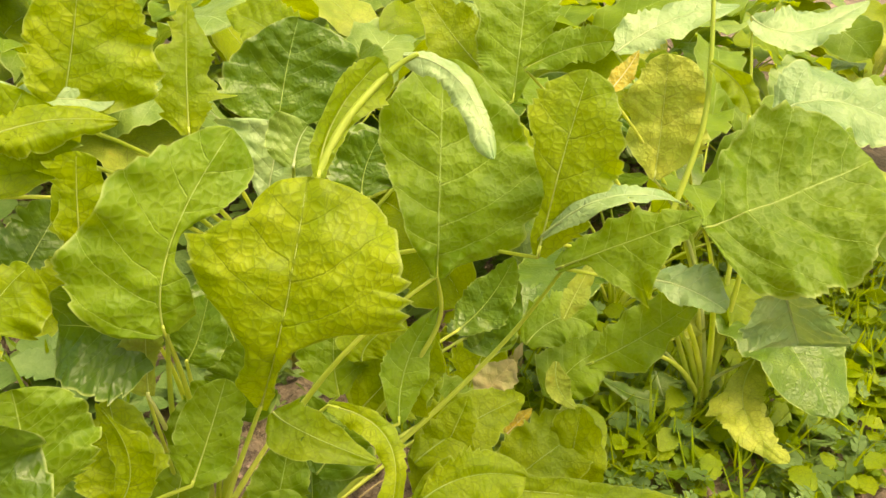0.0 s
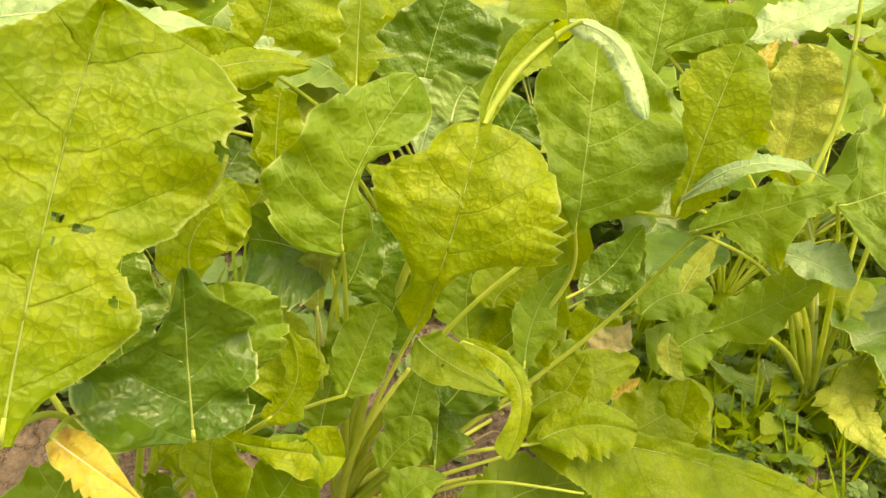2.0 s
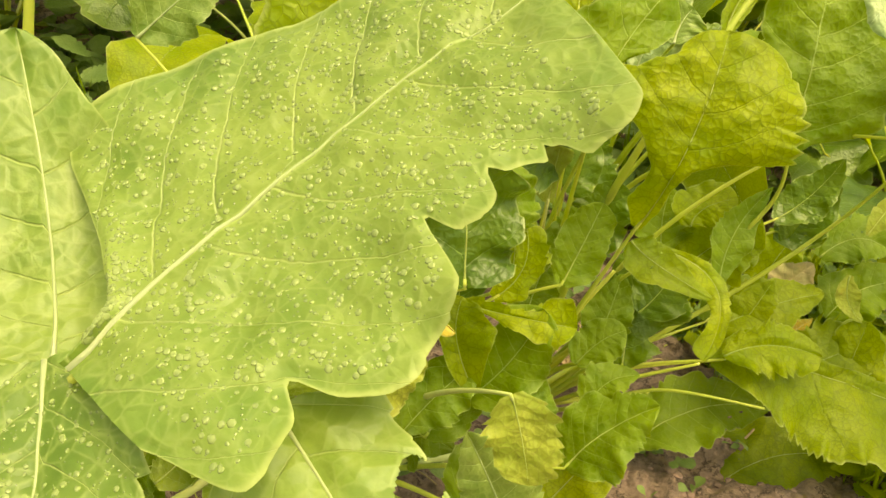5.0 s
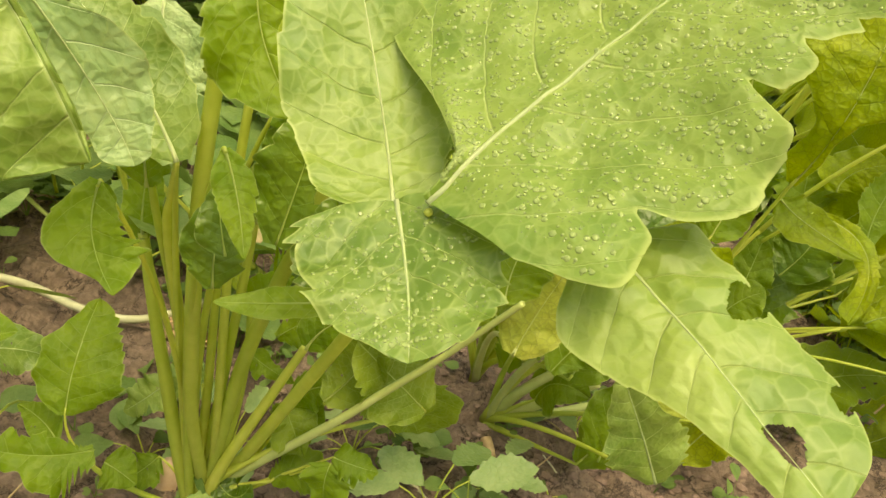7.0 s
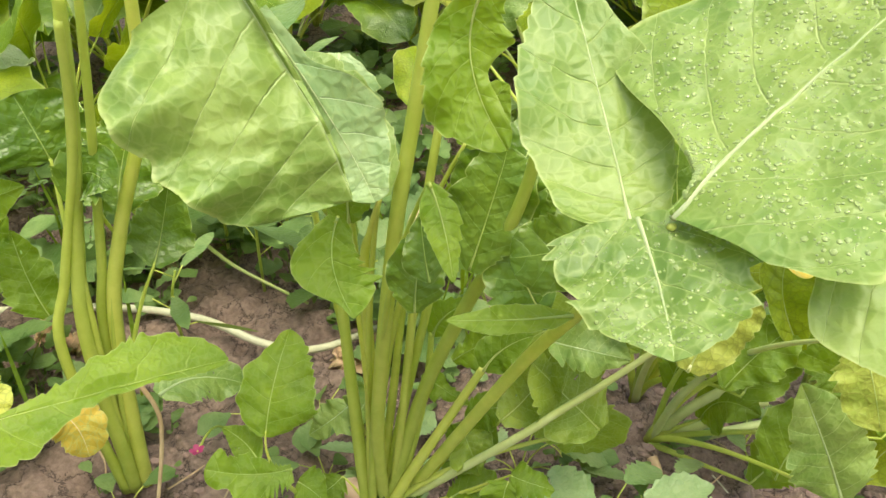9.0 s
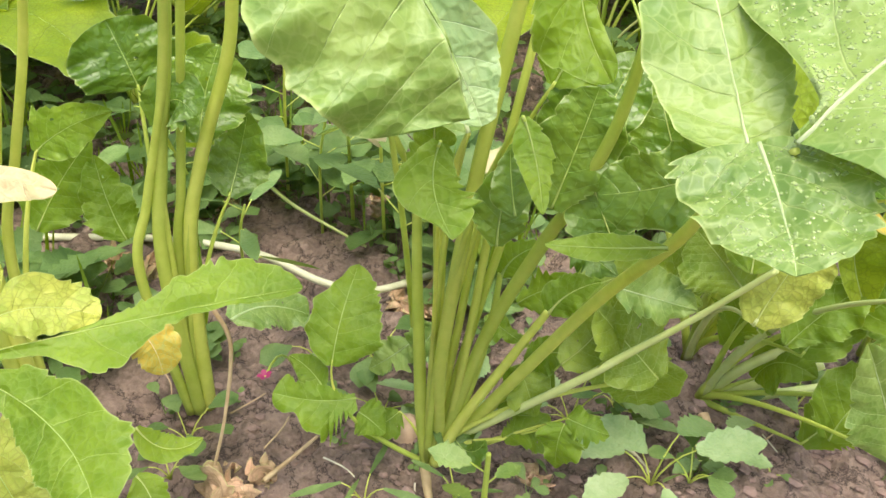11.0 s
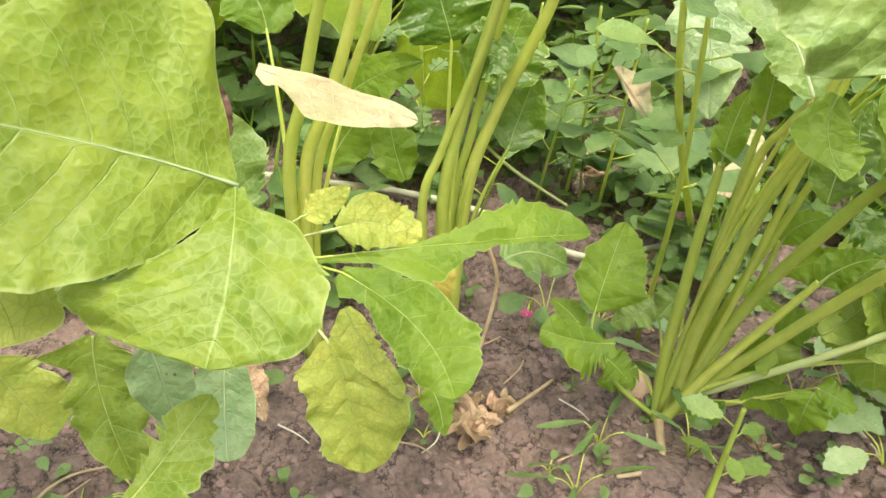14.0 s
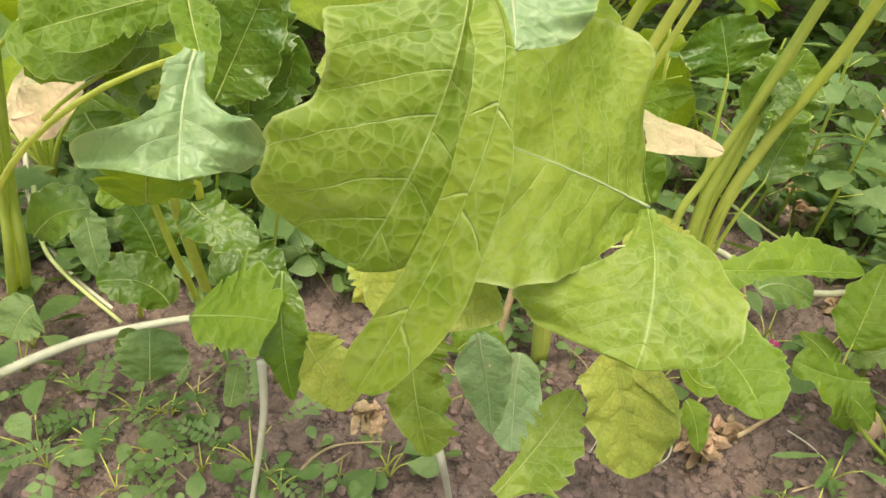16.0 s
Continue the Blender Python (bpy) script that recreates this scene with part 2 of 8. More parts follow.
soil_fine = add(soil_tree, "ShaderNodeTexNoise", Scale=150.0, Detail=7.0, Roughness=0.7)
soil_wide = add(soil_tree, "ShaderNodeTexNoise", Scale=11.0, Detail=4.0, Roughness=0.6)
soil_lump = add(soil_tree, "ShaderNodeTexVoronoi", Scale=85.0)
soil_crack = add(soil_tree, "ShaderNodeTexVoronoi", Scale=24.0)
soil_crack.feature = "DISTANCE_TO_EDGE"
for n in (soil_fine, soil_wide, soil_lump):
    soil_tree.links.new(soil_geo.outputs["Position"], n.inputs["Vector"])
soil_tree.links.new(mix(soil_tree, 0.03, soil_geo.outputs["Position"], soil_fine.outputs["Color"], "ADD"), soil_crack.inputs["Vector"])
soil_tone = mix(soil_tree, ramp(soil_tree, soil_fine.outputs["Fac"], 0.3, 0.7), (0.12, 0.08, 0.06, 1), (0.38, 0.268, 0.21, 1))
soil_tone = mix(soil_tree, 0.5, soil_tone, mix(soil_tree, ramp(soil_tree, soil_wide.outputs["Fac"], 0.35, 0.65), (0.13, 0.088, 0.068, 1), (0.36, 0.252, 0.195, 1)))
soil_tone = mix(soil_tree, ramp(soil_tree, soil_crack.outputs["Distance"], 0.05, 0.0), soil_tone, (0.07, 0.045, 0.034, 1))
soil_tree.links.new(soil_tone, soil_shader.inputs["Base Color"])
soil_shader.inputs["Roughness"].default_value = 0.9
soil_up = soil_tree.nodes.new("ShaderNodeBump")
soil_up.inputs["Strength"].default_value, soil_up.inputs["Distance"].default_value = 1.0, 0.007
soil_tree.links.new(soil_fine.outputs["Fac"], soil_up.inputs["Height"])
soil_round = soil_tree.nodes.new("ShaderNodeBump")
soil_round.invert = True
soil_round.inputs["Strength"].default_value, soil_round.inputs["Distance"].default_value = 0.8, 0.006
soil_tree.links.new(soil_lump.outputs["Distance"], soil_round.inputs["Height"])
soil_tree.links.new(soil_up.outputs["Normal"], soil_round.inputs["Normal"])
soil_tree.links.new(soil_round.outputs["Normal"], soil_shader.inputs["Normal"])
CLOD = plain_material("soil_clod", (0.28, 0.195, 0.15), (0.14, 0.095, 0.07), 90, 0.92, 0.9, distance=0.004)
PINK = plain_material("petal_pink", (0.55, 0.06, 0.22), (0.4, 0.03, 0.14), 60, 0.5, 0.2, 0.3)
BROWN = plain_material("withered", (0.24, 0.12, 0.10), (0.13, 0.06, 0.05), 120, 0.8, 0.6)
# green base colour stands in for leaf light refracted through the drops
DROP, dt, dp, _ = nodes("water")
dp.inputs["Roughness"].default_value = 0.06
dp.inputs["Transmission Weight"].default_value = 0.4
dp.inputs["IOR"].default_value = 1.33
dp.inputs["Base Color"].default_value = (0.38, 0.47, 0.17, 1)
MATERIALS = {"g": GREEN, "l": LIGHT, "d": DARK, "w": WAXY, "y": YELLOW, "o": GOLD, "t": DRY, "h": HERB, "b": WITHER, "r": BROWN, "p": PALE, "m": FRESH}

# ---- tools ----
LAT = np.random.RandomState(7).rand(64, 64)


def value_noise(x, y):
    """Smooth noise from 0 to 1 over the plane, one bump per unit."""
    x, y = np.asarray(x, float), np.asarray(y, float)
    i, j = np.floor(x).astype(int), np.floor(y).astype(int)
    u, v = x - i, y - j
    u, v = u * u * (3 - 2 * u), v * v * (3 - 2 * v)
    a, b = LAT[i % 64, j % 64], LAT[(i + 1) % 64, j % 64]
    c, d = LAT[i % 64, (j + 1) % 64], LAT[(i + 1) % 64, (j + 1) % 64]
    return (a * (1 - u) + b * u) * (1 - v) + (c * (1 - u) + d * u) * v


def ground_z(x, y):
    x, y = np.asarray(x, float), np.asarray(y, float)
    z = 0.030 * (value_noise(x * 3.1 + 5, y * 3.1) - 0.5) + 0.026 * (value_noise(x * 9 + 1, y * 9 + 4) - 0.5)
    z = z + 0.026 * (value_noise(x * 26, y * 26 + 9) - 0.5) + 0.019 * (value_noise(x * 62 + 3, y * 62) - 0.5)
    return z + 0.005 * (value_noise(x * 140, y * 140) - 0.5)


def mesh_object(name, verts, faces, material, parent=None, label="", smooth=True, uv=None, vein=None):
    me = bpy.data.meshes.new(name)
    me.from_pydata([tuple(v) for v in verts], [], [tuple(f) for f in faces])
    me.materials.append(material)
    if smooth:
        me.polygons.foreach_set("use_smooth", [True] * len(me.polygons))
    if uv is not None:
        layer = me.uv_layers.new(name="UVMap")
        index = np.empty(len(me.loops), int)
        me.loops.foreach_get("vertex_index", index)
        layer.data.foreach_set("uv", np.asarray(uv, float)[index].ravel())
        side = me.uv_layers.new(name="VeinMap")
        side.data.foreach_set("uv", (np.asarray(vein, float) if vein is not None else np.full((len(verts), 2), 0.5))[index].ravel())
    me.update()
    ob = new(name, me)
    if parent is not None:
        ob.parent = parent
    if label:
        tagged(ob, label)
    return ob


def unit(v):
    v = np.asarray(v, float)
    return v / (np.linalg.norm(v, axis=-1, keepdims=True) + 1e-12)


def tube(path, radii, sides=7, groove=0.0):
    """Vertices and faces of a tapered, closed tube along a path."""
    path, radii = np.asarray(path, float), np.asarray(radii, float)
    tang = unit(np.gradient(path, axis=0))
    ref = np.array([0.31, 0.27, 0.91]) if abs(tang[0] @ np.array([0.31, 0.27, 0.91])) < 0.9 else np.array([1.0, 0, 0])
    verts = []
    for p, tg, r in zip(path, tang, radii):
        a = unit(ref - (ref @ tg) * tg)
        ref = a
        b = np.cross(tg, a)
        for k in range(sides):
            w = 2 * math.pi * k / sides
            q = r * (1 - groove * max(0.0, math.cos(w)) ** 2)
            verts.append(p + q * (math.cos(w) * a + math.sin(w) * b))
    n = len(path)
    faces = [(i * sides + k, i * sides + (k + 1) % sides, (i + 1) * sides + (k + 1) % sides, (i + 1) * sides + k) for i in range(n - 1) for k in range(sides)]
    faces += [tuple(range(sides))[::-1], tuple((n - 1) * sides + k for k in range(sides))]
    return verts, faces


def arc(a, m, b, n):
    """n points on a smooth bend from a through m to b."""
    a, m, b = (np.asarray(q, float) for q in (a, m, b))
    c = 2 * m - (a + b) / 2
    s = np.linspace(0, 1, n)[:, None]
    return (1 - s) ** 2 * a + 2 * s * (1 - s) * c + s**2 * b


PROFILES = {
    "ob": (0.10, 0.26, 0.48, 0.72, 0.90, 1.0, 0.98, 0.86, 0.6),
    "ov": (0.18, 0.62, 0.92, 1.0, 0.93, 0.80, 0.62, 0.42, 0.2),
    "rd": (0.25, 0.68, 0.94, 1.0, 1.0, 0.96, 0.88, 0.74, 0.5),
    "bl": (0.45, 0.80, 0.95, 1.0, 1.0, 0.98, 0.95, 0.90, 0.75),
    "st": (0.16, 0.34, 0.55, 0.78, 0.95, 1.0, 0.92, 0.70, 0.35),
    "wl": (0.38, 0.95, 1.04, 1.0, 0.96, 0.9, 0.83, 0.74, 0.58),
    "ly": (0.10, 0.38, 0.18, 0.24, 0.76, 1.0, 0.93, 0.74, 0.46),
    "la": (0.20, 0.55, 0.85, 1.0, 0.95, 0.80, 0.58, 0.34, 0.1),
    "fn": (0.14, 0.30, 0.52, 0.76, 0.93, 1.0, 0.97, 0.88, 0.72),
}


class Surface:
    """A leaf blade's bent sheet: place at (s along the midrib, v across, -1 to 1)."""

    def __init__(self, base, mid, tip, width, normal, shape="ob", left=1.0, right=1.0, fold=0.12, cup=0.0, wave=0.14, teeth=0.05, curl=0.0, seed=0, veins=6, puff=1.0, cuts=(), edge=None):
        self.rnd = np.random.RandomState(seed)
        self.a, self.m, self.b = (np.asarray(q, float) for q in (base, mid, tip))
        self.c = 2 * self.m - (self.a + self.b) / 2
        self.width, self.normal = width, unit(normal)
        self.profile, self.sides, self.edge = PROFILES[shape], (left, right), edge
        self.fold, self.cup, self.wave, self.teeth, self.curl, self.veins, self.puff = fold, cup, wave, teeth, curl, veins, puff
        self.length = float(np.linalg.norm(np.diff(arc(base, mid, tip, 30), axis=0), axis=1).sum())
        self.phase = self.rnd.rand(8) * 6.28
        self.sweep = 0.55 + 0.35 * self.rnd.rand()
        self.twist = (self.rnd.rand() - 0.5) * (0.7 if edge is None else 0.0)
        self.jit = (self.rnd.rand(2, 24) - 0.5) * 0.55
        own = [(-1 if self.rnd.rand() < 0.5 else 1, 0.12 + 0.8 * self.rnd.rand(), 0.05 + 0.13 * self.rnd.rand() ** 2, 0.010 + 0.02 * self.rnd.rand()) for _ in range(5)]
        self.cuts = list(cuts) + (own if teeth > 0.02 and edge is None else [])

    def half(self, s, side):
        fine = np.linspace(0, 1, 161)
        if self.edge is None:
            w = np.convolve(np.pad(np.interp(fine, np.linspace(0, 1, 9), self.profile), 9, mode="edge"), np.ones(19) / 19, "valid")
            w = np.interp(s, fine, w)
            end = np.clip((s - 0.82) / 0.18, 0, 1)
            w = w * np.sqrt(np.clip(1 - end**2.4, 0, 1))
        else:
            both = [np.convolve(np.pad(np.interp(fine, np.linspace(0, 1, len(e)), e), 3, mode="edge"), np.ones(7) / 7, "valid") for e in self.edge]
            w = np.where(side < 0, np.interp(s, fine, both[0]), np.interp(s, fine, both[1]))
            end = np.clip((s - 0.94) / 0.06, 0, 1)
            w = w * np.sqrt(np.clip(1 - end**2.2, 0, 1))
        k = np.where(side < 0, 0, 3)
        run = s * self.length
        broad = value_noise(run / 0.024 + self.phase[k] * 9, 3.0 + k) - 0.5
        middle = value_noise(run / 0.0085 + self.phase[k + 1] * 9, 11.0 + k) - 0.5
        saw = (run / 0.0085 + 3.5 * broad + self.phase[k + 2]) % 1.0
        w = w * (1 + self.teeth * min(1.0, 0.034 / self.width) * (4.4 * broad + 3.8 * middle + 1.9 * (saw - 0.5) * (1.8 * value_noise(run / 0.011 + self.phase[k] * 5, 23.0 + k)) ** 2) * np.clip(s * 6, 0, 1) * np.clip((1 - s) * 9, 0.25, 1))
        for which, place, deep, wide in self.cuts:
            w = w * (1 - deep * np.exp(-(((s - place) / wide) ** 2)) * (np.sign(side) == which))
        return self.width * w * np.where(side < 0, self.sides[0], self.sides[1])

    def order(self, s, v):
        """Which side vein a spot lies on: whole numbers are veins."""
        av, k = np.abs(v), np.where(v < 0, 0, 1)
        q = (s - self.sweep * av**1.25 * self.half(s, v) / self.length) * self.veins * 1.15 + 0.25 * k
        return q - 0.5 * self.jit[k, np.clip(np.round(q).astype(int), 0, 23)]

    def at(self, s, v):
        s, v = np.asarray(s, float), np.asarray(v, float)
        s3 = s[..., None]
        p = (1 - s3) ** 2 * self.a + 2 * s3 * (1 - s3) * self.c + s3**2 * self.b
        tg = unit(2 * (1 - s3) * (self.c - self.a) + 2 * s3 * (self.b - self.c))
        n = unit(self.normal - (tg * self.normal).sum(-1, keepdims=True) * tg)
        side = np.cross(tg, n)
        turn = (self.twist * (s - 0.4))[..., None]
        n, side = np.cos(turn) * n + np.sin(turn) * side, np.cos(turn) * side - np.sin(turn) * n
        w = self.half(s, v)
        av = np.abs(v)
        k = np.where(v < 0, 0, 1)
        h = self.fold * av + self.cup * av**2 - self.curl * (np.clip(av - 0.6, 0, 1) / 0.4) ** 2
        h = h + self.wave * av**1.6 * np.sin(2 * math.pi * (1.6 + 0.7 * k) * s + self.phase[6] + 2.1 * k)
        h = h + 0.35 * self.wave * av**2 * np.sin(2 * math.pi * 5.2 * s + self.phase[7] + 1.3 * k)
        frill = value_noise(s * self.length / 0.011 + self.phase[5] * 7, 41.0 + 5 * k) - 0.5
        h = h + 1.3 * self.wave * frill * np.clip((av - 0.55) / 0.45, 0, 1) ** 1.5
        q = self.order(s, v)
        valley = np.clip(np.abs(q - np.round(q)) * 2, 0, 1)
        bump = (1 - (1 - valley) ** 2) * np.clip(av * 5, 0, 1) * np.clip((1 - av) * 5, 0, 1)
        su, sv = s * self.length, v * w
        uneven = value_noise(su / 0.016 + self.phase[1] * 3, sv / 0.016 + 31 + self.phase[2] * 3) - 0.5
        pucker = value_noise(su / 0.0075 + self.phase[3] * 3, sv / 0.0075 + 11) - 0.5
        swell = value_noise(su / 0.05 + self.phase[4] * 3, sv / 0.05 + 17) - 0.5
        rise = self.puff * (0.02 * bump + 0.055 * uneven + 0.034 * pucker + 0.20 * swell * np.clip(av * 3, 0, 1))
        return p + side * (v * w)[..., None] + n * ((h * w) + rise * self.width)[..., None]

    def sheet(self, nu, nv, holes=()):
        s = np.linspace(0, 1, nu)
        v = np.linspace(-1, 1, nv)
        sg, vg = np.meshgrid(s, v, indexing="ij")
        pts = self.at(sg, vg).reshape(-1, 3)
        uv = np.stack([vg * self.half(sg, vg), sg * self.length], -1).reshape(-1, 2)
        faces = []
        for i in range(nu - 1):
            for j in range(nv - 1):
                ms, mv = (s[i] + s[i + 1]) / 2, (v[j] + v[j + 1]) / 2
                if any(((ms - hs) / rs) ** 2 + ((mv - hv) / rv) ** 2 < 1 + 0.35 * math.sin(9 * ms + 13 * mv + 40 * hs) for hs, hv, rs, rv in holes):
                    continue
                faces.append((i * nv + j, (i + 1) * nv + j, (i + 1) * nv + j + 1, i * nv + j + 1))
        vein = np.stack([self.order(sg, vg), np.abs(vg)], -1).reshape(-1, 2)
        return pts, faces, uv, vein

    def ribs(self, thick):
        s = np.linspace(0, 0.95, 24)
        return tube(self.at(s, np.zeros(24)), np.interp(s, (0, 0.15, 0.5, 1), (thick * 0.8, thick * 0.45, thick * 0.25, thick * 0.06)), 6)


def plant(x, y, label, category="radish plant", group=""):
    ob = new("radish_plant")
    ob.location = (x, y, float(ground_z(x, y)))
    ob.empty_display_size = 0.02
    tagged(ob, label, category, group)
    return ob


SEEDS = [100]


def blade(of, base, mid, tip, width, normal, look_as="g", shape="ob", stalk=None, thick=0.0022, fine=2, holes=(), veins=6, name="leaf", label="", rib=None, **bend):
    """One leaf on a plant; stalk: None, or the bend of its petiole down to the plant's foot (a point midway)."""
    SEEDS[0] += 1
    o = np.array(of.location)
    surface = Surface(np.array(base) - o, np.array(mid) - o, np.array(tip) - o, width, normal, shape, seed=SEEDS[0], veins=veins, **bend)
    nu, nv = ((22, 11), (28, 13), (86, 27))[fine]
    if bend.get("edge") is not None:
        nu, nv = 120, 41
    if holes:
        nu, nv = 150, 61
    if fine == 2 and not holes and bend.get("edge") is None and surface.rnd.rand() < 0.4:
        holes = [(0.2 + 0.6 * surface.rnd.rand(), 1.4 * (surface.rnd.rand() - 0.5), 0.013, 0.04) for _ in range(2)]
    pts, faces, uv, vein = surface.sheet(nu, nv, holes)
    leaf = mesh_object(name, pts, faces, MATERIALS[look_as], of, label, uv=uv, vein=vein)
    rv, rf = surface.ribs(thick if look_as in "wp" else thick * 0.55)
    mesh_object("midrib", rv, rf, rib or (DRYRIB if look_as in "tobr" else RIB if look_as in "wp" else RIB_SOFT), leaf)
    if stalk is not None:
        foot = np.array([0, 0, 0.004]) + 0.008 * (surface.rnd.rand(3) - 0.5) * (1, 1, 0)
        path = arc(foot, np.array(stalk) - o, np.array(base) - o, 18)
        last = surface.at(np.array([0.0, 0.06]), np.zeros(2))
        path = np.concatenate([path[:-1], last])
        tv, tf = tube(path, np.interp(np.linspace(0, 1, len(path)), (0, 0.25, 1), (thick * 2.0, thick * 1.6, thick * 0.55)), 9, 0.3)
        mesh_object("petiole", tv, tf, STALK_PALE if look_as in "y" else STALK, leaf)
    return leaf, surface


DRYRIB = plain_material("dry_rib", (0.74, 0.60, 0.39), (0.6, 0.46, 0.28), 80, 0.7, 0.3)


def cord(name, points, radius, material, label, category, sides=7, group="", taper=0.6, jitter=0.0, parent=None):
    """A smooth bent strand through a few points."""
    pts = np.asarray(points, float)
    t = np.linspace(0, len(pts) - 1, 12 * (len(pts) - 1) + 1)
    out = []
    for u in t:
        i = min(int(u), len(pts) - 2)
        f = u - i
        p0, p1, p2, p3 = pts[max(i - 1, 0)], pts[i], pts[i + 1], pts[min(i + 2, len(pts) - 1)]
        out.append(0.5 * (2 * p1 + (p2 - p0) * f + (2 * p0 - 5 * p1 + 4 * p2 - p3) * f**2 + (3 * p1 - p0 - 3 * p2 + p3) * f**3))
    out = np.array(out)
    if jitter:
        out += jitter * (np.random.RandomState(len(out)).rand(*out.shape) - 0.5)
    origin = out[0].copy()
    v, f = tube(out - (origin if parent is None else np.array(parent.location)), radius * np.interp(np.linspace(0, 1, len(out)), (0, 1), (1, taper)), sides)
    ob = mesh_object(name, v, f, material, parent)
    if parent is None:
        ob.location = origin
        tagged(ob, label, category, group)
    return ob


def small_leaf(base, way, up, length, width, kind, rnd, deep=3):
    """Vertices and faces of one small leaf blade with a short stalk."""
    way, up = unit(way), unit(up)
    side = unit(np.cross(way, up))
    up = np.cross(side, way)
    if kind == "fern":
        verts, faces, uv = [], [], []
        pairs = 7
        for i in range(2 * pairs + 1):
            f = 0.22 + 0.74 * (i // 2) / pairs
            at = base + way * (f * length) - up * (0.12 * length * f**2)
            out = way if i == 2 * pairs else unit(side * (1 if i % 2 else -1) + 0.55 * way + 0.2 * rnd.randn() * up)
            k = width * (1.0 - 0.9 * abs(f - 0.5)) * (0.8 + 0.4 * rnd.rand())
            flat = 0.30 * k * unit(np.cross(out, up))
            start = len(verts)
            verts += [at, at + 0.35 * k * out - flat, at + 0.65 * k * out - 0.8 * flat, at + k * out, at + 0.65 * k * out + 0.8 * flat, at + 0.35 * k * out + flat]
            faces += [(start, start + 1, start + 2, start + 3), (start, start + 3, start + 4, start + 5)]
            uv += [(0.0, 0.0), (k, 0.0), (k, k), (0.0, k), (0.0, k), (0.0, k)]
        start, thin = len(verts), 0.03 * width * side
        tail = base + way * (0.96 * length) - up * (0.11 * length)
        verts += [base - thin, base + thin, tail]
        faces.append((start, start + 1, start + 2))
        return verts, faces, uv + [(0.0, 0.0)] * 3
    n = {"long": 9, "toothed": 15}.get(kind, 7)
    s = np.linspace(0, 1, n)
    if kind == "long":
        w = np.interp(s, (0, 0.15, 0.5, 0.85, 1), (0.3, 0.5, 1, 0.7, 0.02))
    elif kind == "toothed":
        w = np.interp(s, (0, 0.3, 0.7, 1), (0.25, 0.9, 1, 0.05)) * np.where(np.arange(n) % 2, 1.06, 0.86) * (0.9 + 0.2 * rnd.rand(n))
    else:
        w = np.interp(s, (0, 0.15, 0.4, 0.75, 0.93, 1), (0.12, 0.3, 0.85, 1, 0.6, 0.05))
    bend = 0.25 * (rnd.rand() - 0.35)
    verts = []
    for si, wi in zip(s, w):
        c = base + way * (si * length) - up * (bend * length * si**2)
        lift = up * (0.25 * wi * width)
        verts += [c - side * (wi * width) + lift, c, c + side * (wi * width) + lift]
    faces = []
    for i in range(n - 1):
        a = 3 * i
        faces += [(a, a + 1, a + 4, a + 3), (a + 1, a + 2, a + 5, a + 4)]
    uv = [(x * wi * width, si * length) for si, wi in zip(s, w) for x in (-1, 0, 1)]
    return verts, faces, uv


def weed(x, y, n, size, kind, label):
    SEEDS[0] += 1
    rnd = np.random.RandomState(SEEDS[0])
    z = float(ground_z(x, y))
    ob = new("weed_plant")
    ob.location = (x, y, z)
    tagged(ob, label, "weed", "weeds among the radishes")
    for i in range(n):
        turn = 2 * math.pi * (i + 0.6 * rnd.rand()) / n
        rise = {"long": 0.9, "fern": 0.35}.get(kind, 0.55) + 0.5 * rnd.rand()
        out = np.array([math.cos(turn), math.sin(turn), 0.0])
        k = size * (0.7 + 0.6 * rnd.rand())
        tip = out * k * (0.5 + 0.3 * rnd.rand()) + np.array([0, 0, k * rise])
        v, f = tube(arc((0, 0, -0.002), tip * (0.4, 0.4, 0.6), tip, 5), (0.0009, 0.0009, 0.0008, 0.0007, 0.0006), 4)
        width = k * {"long": 0.14, "toothed": 0.30, "fern": 0.30}.get(kind, 0.36)
        lv, lf, uv = small_leaf(tip, out + np.array([0, 0, 0.25 * rnd.randn()]), np.array([0, 0, 1.0]) + 0.3 * rnd.randn(3), k * (1.5 if kind in ("long", "fern") else 1.0), width, kind, rnd)
        leaf = mesh_object("leaf", lv, lf, HERB if kind != "toothed" else PALE, ob, uv=uv)
        mesh_object("stem", v, f, STALK, leaf)
    return ob


def crumpled(place, size, label):
    """A withered leaf, shrunk and folded into itself."""
    SEEDS[0] += 1
    rnd = np.random.RandomState(SEEDS[0])
    z = float(ground_z(place[0], place[1]))
    ob = new("withered_leaf")
    ob.location = (place[0], place[1], z - 0.25 * size)
    o = np.array(ob.location)
    for i in range(9):
        turn = 6.283 * (2 * i / 9 + 0.15 * rnd.rand())
        out = np.array([math.cos(turn), math.sin(turn), 0.0])
        a = o + out * size * 0.2 * rnd.rand() + np.array([0, 0, size * (0.05 + 0.35 * rnd.rand())])
        b = o + out * size * (0.4 + 0.5 * rnd.rand()) + np.array([0, 0, size * (0.05 + 0.25 * rnd.rand())])
        m = (a + b) / 2 + np.array([0, 0, size * (0.3 + 0.35 * rnd.rand())])
        blade(ob, a, m, b, size * (0.30 + 0.25 * rnd.rand()), rnd.randn(3) * 0.9 + np.array([0, 0, 1.0]), "b", ("ov", "rd", "st")[rnd.randint(3)], thick=0.0008, fine=1, wave=0.7, fold=0.8 * rnd.randn(), curl=0.5, teeth=0.16, puff=1.2, name="fold")
    return tagged(ob, label, "withered leaf", "withered leaves on the soil")


